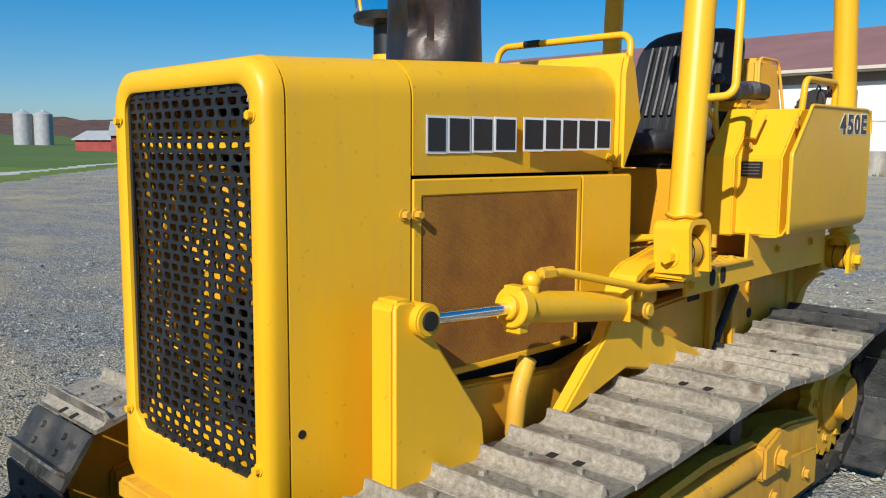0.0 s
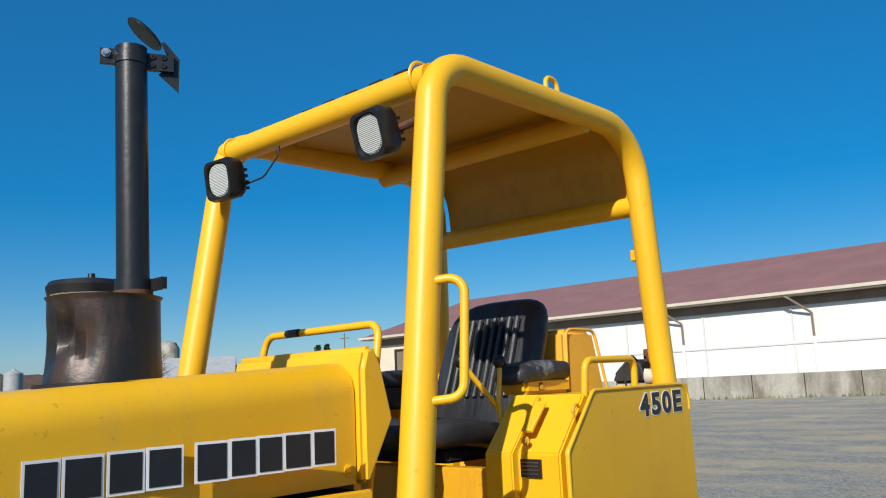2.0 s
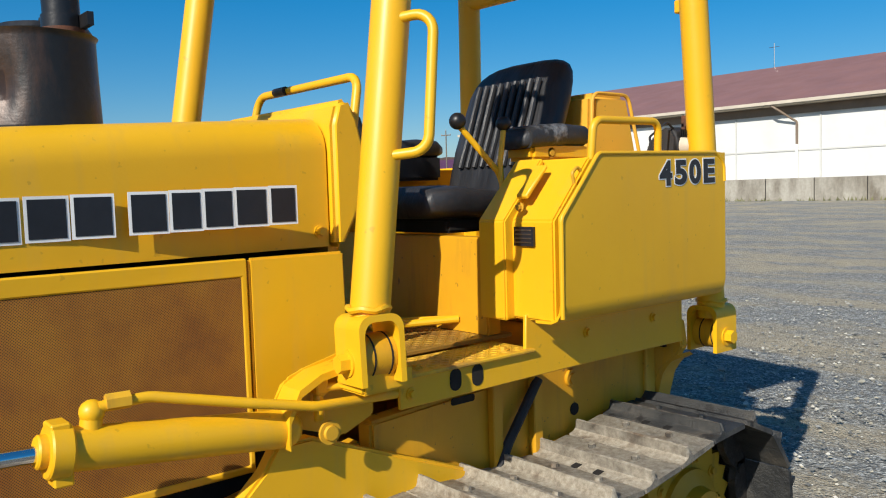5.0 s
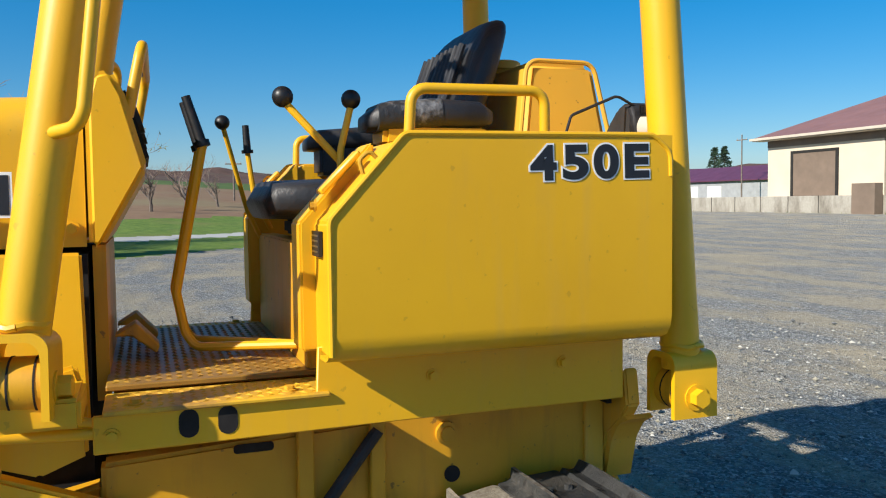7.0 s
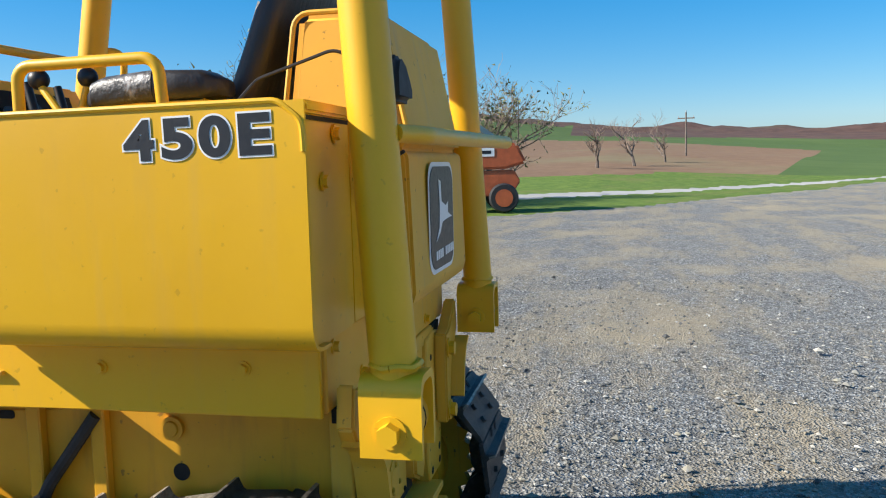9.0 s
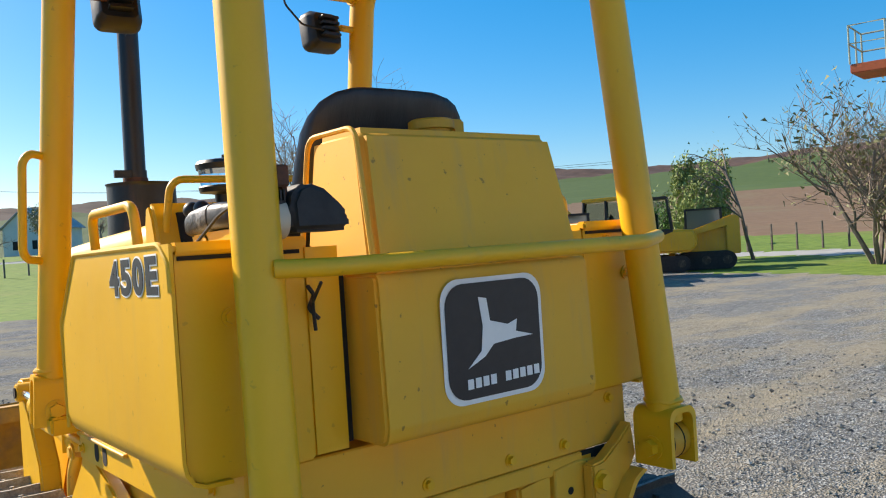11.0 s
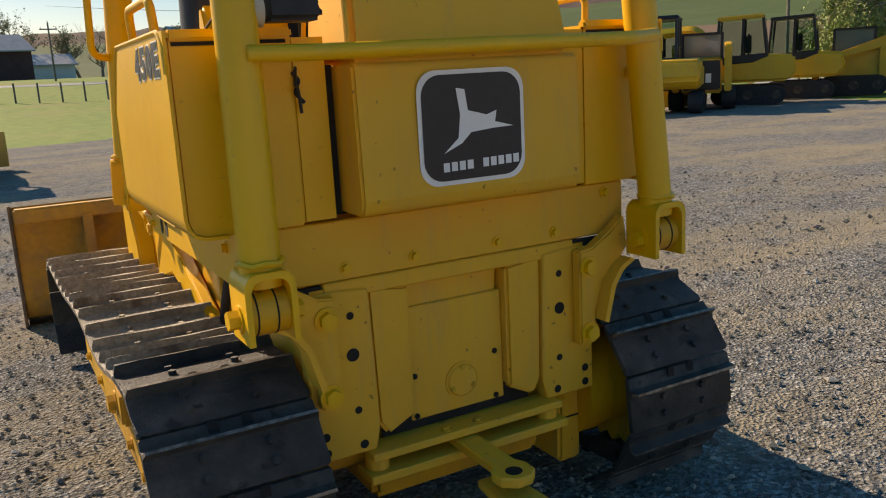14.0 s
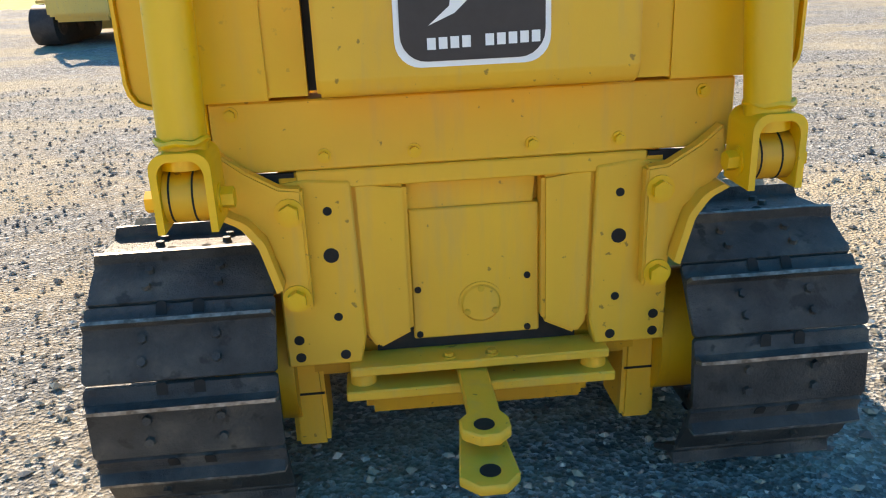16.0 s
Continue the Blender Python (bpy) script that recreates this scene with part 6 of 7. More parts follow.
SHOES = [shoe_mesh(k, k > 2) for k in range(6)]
bm = bmesh.new()
for x in (-.042, .042):
    put_prism(bm, [(-.0945, .0), (.0945, .0), (.0945, -.05), (.035, -.075), (-.035, -.075), (-.0945, -.05)], x - .014, x + .014)
put_cyl(bm, (-.065, -.0945, -.045), (.065, -.0945, -.045), .02, n=10)
LINK = bpy.data.meshes.new("track_link")
bm.to_mesh(LINK)
bm.free()
LINK.materials.append(M["chain"])
bm = bmesh.new()
put_prism(bm, round_rect(.026, .046, .010, 4, 0, .071), .0136, .0152, "z")
SLOT = bpy.data.meshes.new("shoe_slot")
bm.to_mesh(SLOT)
bm.free()
SLOT.materials.append(M["dark"])



def track(s):
    XT = .716 if s > 0 else .728
    frame_bm = bmesh.new()
    put_prism(frame_bm, [(.28, .20), (.28, .36), (.46, .40), (1.20, .395), (2.25, .40), (2.55, .36), (2.55, .16), (.5, .14)], s * (XT - .075), s * (XT + .075))
    tr = part("track_frame", frame_bm, YW, dozer, "worn yellow track frame inside a crawler track", 0.012)
    spots, total = even(track_path(), round(7.21 / PITCH))
    rng = random.Random(7 + s)
    for k, (p, t) in enumerate(spots):
        nrm = Vector((0, t.z, -t.y))
        # travel direction t, outward normal nrm
        m = Matrix(((1, 0, 0, 0), (0, t.y, nrm.y, 0), (0, t.z, nrm.z, 0), (0, 0, 0, 1)))
        m = Matrix.Translation((s * XT, p.y, p.z)) @ m
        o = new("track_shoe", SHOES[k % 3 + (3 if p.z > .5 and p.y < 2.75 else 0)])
        o.parent, o.matrix_local = tr, m @ Matrix.Rotation(radians(rng.uniform(-1.2, 1.2)), 4, "X")
        if p.z < .06:
            o.matrix_local = o.matrix_local @ Matrix.Diagonal((1, .87, 1, 1))
        o = new("track_link", LINK)
        o.parent, o.matrix_local = tr, m
        for dx in (-.043, .043) if not (p.z > .5 and p.y < 2.75) or k % 4 == 0 else ():
            o = new("shoe_slot", SLOT)
            o.parent, o.matrix_local = tr, m @ Matrix.Translation((dx, 0, 0))
    # sprocket
    bm = bmesh.new()
    teeth = 23
    prof = []
    for k in range(teeth * 2):
        a = math.pi * k / teeth
        r = .262 if k % 2 else .228
        prof.append((SPROCKET[0] + r * math.cos(a), SPROCKET[1] + r * math.sin(a)))
    put_prism(bm, prof, s * (XT - .022), s * (XT + .022))
    sp = part("sprocket", bm, YW, dozer, "yellow drive sprocket")
    bm = bmesh.new()
    put_lathe(bm, (s * (XT - .10), *SPROCKET), (s, 0, 0), [(-.14, .17), (0, .17), (.14, .15), (.16, .10), (.20, .09)], 28)
    part("final_drive_hub", bm, YL, sp)
    for k in range(10):
        a = 2 * math.pi * k / 10
        hex_bolt(sp, (s * (XT + .022), SPROCKET[0] + .185 * math.cos(a), SPROCKET[1] + .185 * math.sin(a)), (s, 0, 0), .014, .014, YW)
    bm = bmesh.new()
    put_lathe(bm, (s * XT, *IDLER), (s, 0, 0), [(-.05, .10), (-.05, .225), (-.02, .23), (-.02, .245), (.02, .245), (.02, .23), (.05, .225), (.05, .19), (.02, .18), (.02, .09), (.06, .085), (.06, .03)], 36)
    part("idler", bm, YW, dozer, "yellow front idler wheel")
    for y in (.72, 1.10, 1.48, 1.86, 2.24):
        bm = bmesh.new()
        put_lathe(bm, (s * XT, y, .19), (s, 0, 0), [(-.085, .06), (-.08, .075), (-.05, .075), (-.05, .095), (.05, .095), (.05, .075), (.08, .075), (.085, .06)], 22)
        part("track_roller", bm, YW, dozer)
    # carrier roller, recoil casing and rock guard with ribs on the outside
    bm = bmesh.new()
    put_lathe(bm, (s * XT, 1.72, .50), (s, 0, 0), [(-.07, .04), (-.06, .055), (.06, .055), (.10, .045)], 20)
    part("carrier_roller", bm, M["chain"], dozer)
    bm = bmesh.new()
    put_cyl(bm, (s * (XT + .09), 1.05, .36), (s * (XT + .09), 1.85, .36), .052, n=20)
    part("recoil_casing", bm, YW, dozer, "yellow recoil spring casing")
    bm = bmesh.new()
    put_prism(bm, [(.62, .13), (.62, .27), (1.0, .30), (2.05, .31), (2.42, .27), (2.42, .13)], s * (XT + .10), s * (XT + .118))
    g = part("roller_guard", bm, YW, dozer, "worn yellow roller guard", 0.004, 1)
    for y in (.8, 1.2, 1.6, 2.0, 2.3):
        hex_bolt(g, (s * (XT + .118), y, .20), (s, 0, 0), .018, .02, YW)
    bm = bmesh.new()
    put_prism(bm, [(1.85, .30), (1.85, .42), (1.98, .46), (2.08, .42), (2.08, .30)], s * (XT + .06), s * (XT + .15))
    gg = part("recoil_block", bm, YW, dozer, "", 0.01)
    hex_bolt(gg, (s * (XT + .15), 1.965, .36), (s, 0, 0), .032, .03, YW)
    bm = bmesh.new()
    put_prism(bm, [(1.05, .40), (1.2, .445), (1.5, .47), (1.8, .455), (1.85, .43), (1.5, .44), (1.2, .42)], s * (XT + .07), s * (XT + .12))
    part("frame_rib", bm, YW, dozer)


mirrored(track)

# ---- trees, far buildings and parked machines ----
def tree(name, label, height, seed, at, spread=0.55, twigs=5, leaves=None, lean=0.0, stems=1, droop=0.0, thick=0.03, low=0.22):
    rng = random.Random(seed)
    t = thing(name, label, "tree", "", (at[0], at[1], land_height(at[0], at[1]) - 0.1), rng.uniform(0, 360))
    limbs, fine, tips = bmesh.new(), bmesh.new(), []

    def grow(bm, p, d, length, r, level):
        k = 4 if level < 2 else 3
        pts, q, v = [p], Vector(p), Vector(d)
        for i in range(k):
            v = (v + Vector((rng.gauss(0, .16), rng.gauss(0, .16), rng.gauss(.05, .08) - droop * level * .35))).normalized()
            q = q + v * length / k
            pts.append(Vector(q))
        end = max(r * .45, .006)
        put_twig(limbs if level < 2 else fine, pts, r, end, 6 if level < 2 else 3)
        if level >= 3:
            tips.append((pts[-1], v))
            tips.append((pts[1], v))
            return
        for i in range(twigs if level else twigs + 2):
            u = rng.uniform(low if level == 0 else .25, 1.0)
            j = min(int(u * k), k - 1)
            base = pts[j].lerp(pts[j + 1], u * k - j)
            side = Vector((rng.gauss(0, 1), rng.gauss(0, 1), rng.gauss(.25, .5))).normalized()
            nd = (v * (1 - spread) + side * spread + Vector((0, 0, .12 - droop * .3))).normalized()
            grow(fine if level >= 1 else limbs, base, nd, length * rng.uniform(.45, .68), max(r * .5 * (1.15 - u * .5), .007), level + 1)

    for k in range(stems):
        a = 2 * math.pi * k / max(stems, 1)
        d = Vector((math.cos(a) * (.45 if stems > 1 else lean), math.sin(a) * (.45 if stems > 1 else 0), 1)).normalized()
        grow(limbs, Vector((0.15 * math.cos(a), 0.15 * math.sin(a), 0)) if stems > 1 else Vector(), d, height * (.55 if stems == 1 else .6), height * thick / (1 + .5 * (stems > 1)), 0)
    part("trunk", limbs, M["bark"], t)
    tagged(part("crown", fine, M["twig"], t, "fine bare twigs" if not leaves else ""), kind="stuff")
    if leaves:
        bm = bmesh.new()
        for p, v in tips:
            for k in range(leaves[1]):
                q = p + Vector((rng.gauss(0, .28 - .12 * droop), rng.gauss(0, .28 - .12 * droop), rng.gauss(-.1 - droop * .9, .3 + droop * .6))) * height * .07
                s = height * rng.uniform(.010, .022) * (.5 if droop else 1)
                a, b = Vector((rng.gauss(0, 1), rng.gauss(0, 1), rng.gauss(0, 1))).normalized() * s, Vector((rng.gauss(0, 1), rng.gauss(0, 1), rng.gauss(0, 1) - droop * 2)).normalized() * s * (1 + droop)
                flat(bm, [q - a, q + b, q + a])
        tagged(part("leaves", bm, leaves[0], t), kind="stuff")
    return t


def put_twig(bm, pts, r0, r1, n):
    d = (pts[-1] - pts[0]).normalized()
    up = Vector((0, 0, 1)) if abs(d.z) < .9 else Vector((1, 0, 0))
    a = d.cross(up).normalized()
    b = d.cross(a)
    rings = []
    for i, p in enumerate(pts):
        r = r0 + (r1 - r0) * i / (len(pts) - 1)
        rings.append([bm.verts.new(p + (a * math.cos(2 * math.pi * k / n) + b * math.sin(2 * math.pi * k / n)) * r) for k in range(n)])
    for u, v in zip(rings, rings[1:]):
        for k in range(n):
            bm.faces.new((u[k], u[(k + 1) % n], v[(k + 1) % n], v[k]))


def polar(yaw, r, x=1.8, y=3.5):
    return (x - r * math.sin(radians(yaw)), y + r * math.cos(radians(yaw)))


tree("bare_tree", "bare spreading tree beyond the yard", 8.6, 11, (-17.6, -26.8), .72, 8, None, 0, 1, 0, .016)
tree("bare_tree", "bare tree with thin branches beyond the yard", 9.6, 12, (-19.6, -25.6), .72, 8, None, 0, 1, 0, .016)
tree("bare_tree", "lone bare tree beside the farm road", 11.0, 13, polar(64.0, 92), .6, 7)
tree("willow_tree", "young green willow with drooping branches", 7.6, 21, polar(118.8, 36), .30, 6, (M["leaf"], 34), 0, 1, .7, .012, .4)
for k, (yw, r, h, st) in enumerate(((109.3, 30, 6.0, 4), (111.0, 29, 6.4, 5), (107.0, 31, 5.8, 4), (105.5, 33, 5.6, 4), (103.0, 32, 5.6, 4), (99.0, 34, 5.6, 4), (110.2, 33, 5.8, 5), (105.0, 30, 4.8, 4))):
    tree("bare_shrub_tree", "tangled leafless shrub tree on the grass bank", h, 30 + k, polar(yw, r), .6, 5, (M["leaf_pale"], 1) if k in (1, 5) else None, 0, st, 0, .022)
for k, (yw, r, h) in enumerate(((88.5, 70, 5.0), (86.5, 78, 4.6), (91, 66, 4.6))):
    tree("bare_tree", "small bare tree at the field's edge", h, 50 + k, polar(yw, r), .55, 5)
for k, (yw, r, h, lf) in enumerate(((176.3, 140, 11.0, 1), (178.2, 150, 9.0, 1), (173.4, 140, 8.5, 2), (171.0, 118, 8.0, 0), (169.8, 122, 7.2, 0), (172.0, 120, 7.0, 0), (167.0, 110, 7.6, 2), (180.5, 150, 9.0, 1), (163.5, 150, 7.0, 0))):
    tree("field_tree", "leafing tree by the farmhouse" if lf else "dark bare tree by the fields", h, 60 + k, polar(yw, r), .6, 6, (M["leaf_pale"], 4) if lf else None)
for k, (yw, r) in enumerate(((51.6, 150), (52.2, 154))):
    t = thing("pine_tree", "dark green pine behind a shed", "tree", "", (*polar(yw, r), land_height(*polar(yw, r)) - .2))
    rng = random.Random(80 + k)
    bm = bmesh.new()
    put_cyl(bm, (0, 0, 0), (0, 0, 9), .22, .05, 7)
    part("trunk", bm, M["bark"], t)
    bm = bmesh.new()
    for j in range(900):
        z = rng.uniform(2.0, 9.6)
        rr = (9.9 - z) * .34 * math.sqrt(rng.random()) + .1
        a = rng.uniform(0, 6.283)
        p = Vector((rr * math.cos(a), rr * math.sin(a), z - rr * .2))
        q = Vector((rng.gauss(0, 1), rng.gauss(0, 1), rng.gauss(0, .4))).normalized() * .5
        flat(bm, [p, p + q, p + Vector((rng.uniform(-.3, .3), rng.uniform(-.3, .3), .25))])
    tagged(part("needles", bm, M["pine"], t), kind="stuff")


def shed(name, label, at, turn, w, d, h, ridge, wall, roof, openings=()):
    t = thing(name, label, "building", "", (at[0], at[1], land_height(at[0], at[1]) - .15), turn)
    bm = bmesh.new()
    put_prism(bm, [(-d / 2, 0), (-d / 2, h), (0, ridge), (d / 2, h), (d / 2, 0)], -w / 2, w / 2)
    part("wall", bm, wall, t)
    for s in (1, -1):
        bm = bmesh.new()
        put_prism(bm, [(0, ridge + .02), (0, ridge + .22), (s * (d / 2 + .5), h - .15), (s * (d / 2 + .5), h - .33)], -w / 2 - .4, w / 2 + .4)
        part("roof", bm, roof, t)
    for x, z, ww, hh, mt in openings:
        bm = bmesh.new()
        put_box(bm, x - ww / 2, x + ww / 2, -d / 2 - .05, -d / 2 - .01, z, z + hh)
        part("opening", bm, mt, t)
        bm = bmesh.new()
        put_box(bm, w / 2 + .01, w / 2 + .05, x * d / w - ww / 2, x * d / w + ww / 2, z, z + hh)
        part("opening", bm, mt, t)
    return t


DG = M["dark_gap"]
shed("storage_shed", "low grey shed with a purple metal roof", polar(51.0, 135), 5, 30, 10, 3.6, 5.4, M["tin"], M["roof_purple"], [(-9, 0, 3, 2.6, M["wall_white"]), (-4, 0, 3, 2.6, M["wall_white"]), (1, 0, 3, 2.6, M["wall_white"])])
shed("farmhouse", "dark red farmhouse with a pale roof", polar(178.3, 122), 20, 8, 7, 4.0, 5.8, M["barn_dark"], M["tin"], [(-2, 2.8, .9, 1.2, M["white"]), (1.5, 2.8, .9, 1.2, M["white"])])
shed("white_shed", "long white farm shed", polar(176.2, 135), 10, 11, 6, 2.4, 3.6, M["wall_white"], M["tin"])
shed("white_house", "white gabled farmhouse among the far fields", polar(166.8, 150), 40, 9, 8, 4.5, 7.5, M["wall_white"], M["tin"], [(-2, 1, .9, 1.4, DG), (2, 1, .9, 1.4, DG)])
shed("red_barn", "red barn with a grey tin roof", polar(65.0, 150), 60, 12, 9, 3.2, 5.2, M["barn_red"], M["tin"], [(0, 0, 3, 2.5, M["white"])])
shed("white_barn", "large white gabled barn", polar(60.4, 165), 55, 15, 12, 5.0, 8.5, M["wall_white"], M["tin"], [(-3, 0, 3, 2.6, DG)])
shed("cattle_shed", "long low cattle shed with a grey roof", polar(62.3, 145), -30, 30, 9, 2.6, 4.0, DG, M["tin"])
shed("red_shed", "small red shed beside the barns", polar(67.6, 160), 20, 9, 6, 2.4, 3.6, M["barn_red"], M["tin"])
for k, p in enumerate(((-217.2, 74.8), (-214.4, 78.7))):
    t = thing("grain_silo", "round grey tin grain silo", "silo", "grain silos", (*p, land_height(*p) - .2))
    bm = bmesh.new()
    put_lathe(bm, (0, 0, 0), (0, 0, 1), [(0, 2.2), (10.1 - land_height(*p), 2.2), (11.0 - land_height(*p), .5), (11.2 - land_height(*p), .4)], 24)
    part("body", bm, M["tin"], t)
p = polar(62.0, 175)
t = thing("tower_silo", "tall pale concrete silo", "silo", "", (*p, land_height(*p) - .2))
bm = bmesh.new()
put_lathe(bm, (0, 0, 0), (0, 0, 1), [(0, 2.3), (11.0, 2.3), (12.2, 1.6), (12.6, .3)], 24)
part("body", bm, M["concrete"], t)


def utility_pole(at, h, turn=0.0):
    t = thing("utility_pole", "weathered wooden utility pole with a crossarm", "pole", "utility poles", (*at, land_height(*at) - .2), turn)
    bm = bmesh.new()
    put_cyl(bm, (0, 0, 0), (0, 0, h), .12, .08, 10)
    part("post", bm, M["bark"], t)
    bm = bmesh.new()
    put_box(bm, -.9, .9, -.06, .06, h - .75, h - .62)
    part("crossarm", bm, M["bark"], t)
    for x in (-.8, .8, 0):
        bm = bmesh.new()
        put_cyl(bm, (x, 0, h - .62 if x else h), (x, 0, h - .42 if x else h + .2), .05, .03, 8)
        part("insulator", bm, M["tin"], t)


utility_pole((-41.0, -28.3), 6.2 - land_height(-41.0, -28.3), 30)
utility_pole(polar(174.7, 100), 6.4, 10)
utility_pole(polar(50.6, 120), 9.5, 10)
utility_pole(polar(85.2, 95), 5.0, 80)
# wires between far poles
wires = thing("power_line", "thin dark power line across the fields", "power line")
for dz in (0.0, .15):
    bm = bmesh.new()
    a, b = Vector((-41.0, -28.3, 5.75 + dz)), Vector((*polar(174.7, 100), 10.5))
    put_tube(bm, [a.lerp(b, k / 12) - Vector((0, 0, 1.2 * math.sin(math.pi * k / 12))) for k in range(13)], .010, 4)
    part("wire", bm, M["dark"], wires)
# pasture fence
fence = thing("pasture_fence", "weathered post-and-wire pasture fence", "fence")
prev = None
for k in range(34):
    yw = 158 + k * 1.35
    p = polar(yw, 66 + 4 * math.sin(k * .4))
    z = land_height(*p)
    bm = bmesh.new()
    put_cyl(bm, (*p, z - .2), (*p, z + 1.35), .07, n=6)
    part("fence_post", bm, M["bark"], fence)
    if prev:
        bm = bmesh.new()
        put_tube(bm, [(*prev[0], prev[1] + 1.1), (*p, z + 1.1)], .012, 4)
        part("fence_wire", bm, M["steel"], fence)
    prev = (p, z)
fence = thing("bank_fence", "post fence on the grass bank by the road", "fence")
for k in range(16):
    p = polar(103 + k * 1.5, 44)
    z = land_height(*p)
    bm = bmesh.new()
    put_cyl(bm, (*p, z - .2), (*p, z + 1.3), .06, n=6)
    part("fence_post", bm, M["bark"], fence)


def wheel(parent, x, y, z, r, w, rim):
    bm = bmesh.new()
    put_lathe(bm, (x - w / 2, y, z), (1, 0, 0), [(0, r * .62), (0, r * .9), (w * .2, r), (w * .8, r), (w, r * .9), (w, r * .62)], 24)
    tyre = part("wheel", bm, M["rubber"], parent, "black tyre")
    bm = bmesh.new()
    put_lathe(bm, (x - w / 2 - .01, y, z), (1, 0, 0), [(0, r * .1), (0, r * .6), (w + .02, r * .6), (w + .02, r * .1)], 20)
    part("rim", bm, rim, tyre)


# orange boom lift
lift = thing("boom_lift", "orange boom lift with a long grey boom raised", "boom lift", "", (-23.5, -1.0, 0), 12)
bm = bmesh.new()
put_prism(bm, [(-1.3, .5), (-1.3, 1.0), (-.7, 1.25), (1.5, 1.3), (1.7, .95), (1.4, .5)], -.75, .75)
part("chassis", bm, M["orange"], lift, "", .04)
bm = bmesh.new()
put_prism(bm, [(-1.0, 1.32), (-1.2, 1.9), (.2, 2.3), (1.6, 2.1), (1.9, 1.5), (1.2, 1.32)], -.8, .8)
part("turntable", bm, M["orange"], lift, "", .08)
for x in (-.95, .95):
    for y in (-1.0, 1.15):
        wheel(lift, x, y, .45, .45, .36, M["orange"])
bm = bmesh.new()
put_box(bm, .802, .812, -.3, .9, 1.72, 1.98)
plate_ = part("name_board", bm, M["white"], lift, "white board with a dark bar")
bm = bmesh.new()
put_box(bm, .8125, .816, -.2, .8, 1.80, 1.90)
part("name_bar", bm, M["ink"], plate_)
BA, BB = Vector((0, 1.1, 2.1)), Vector((.1, -3.4, 5.35))
for k, (u0, u1, w) in enumerate(((0.0, .62, .17), (.55, .98, .12))):
    bm = bmesh.new()
    a, b = BA.lerp(BB, u0), BA.lerp(BB, u1)
    put_tube(bm, [a, b], w, 4)
    part("boom", bm, M["boom"], lift, "grey-green telescopic boom")
bm = bmesh.new()
put_tube(bm, [BB, BB + Vector((.1, -.8, .15))], .09, 6)
put_box(bm, BB.x - .7, BB.x + .8, BB.y - 1.7, BB.y - .8, BB.z + .05, BB.z + .3)
basket = part("basket_floor", bm, M["orange"], lift, "orange work basket", .02)
for dx in (-.7, 0, .8):
    for dy in (-1.7, -.8):
        bm = bmesh.new()
        put_cyl(bm, (BB.x + dx, BB.y + dy, BB.z + .3), (BB.x + dx, BB.y + dy, BB.z + 1.35), .025, n=6)
        part("rail_post", bm, M["boom"], basket)
for h in (.85, 1.35):
    bm = bmesh.new()
    put_tube(bm, [(BB.x - .7, BB.y - 1.7, BB.z + h), (BB.x + .8, BB.y - 1.7, BB.z + h), (BB.x + .8, BB.y - .8, BB.z + h), (BB.x - .7, BB.y - .8, BB.z + h), (BB.x - .7, BB.y - 1.7, BB.z + h)], .025, 6)
    part("basket_rail", bm, M["boom"], basket)


CY = M["cat_yellow"]


def crawler(parent, x, w, y0, y1, h):
    bm = bmesh.new()
    r = h / 2
    pts = [(y1 - r + r * math.cos(radians(a)), r + r * math.sin(radians(a))) for a in range(-90, 91, 18)] + [(y0 + r + r * math.cos(radians(a)), r + r * math.sin(radians(a))) for a in range(90, 271, 18)]
    put_prism(bm, pts, x - w / 2, x + w / 2)
    c = part("track", bm, M["rubber"], parent, "dark crawler track")
    for k in range(3):
        y = y0 + r + (y1 - y0 - h) * k / 2
        bm = bmesh.new()
        put_cyl(bm, (x - w / 2 - .02, y, r), (x + w / 2 + .02, y, r), r * .5, n=16)
        part("roller", bm, M["chain"], c)


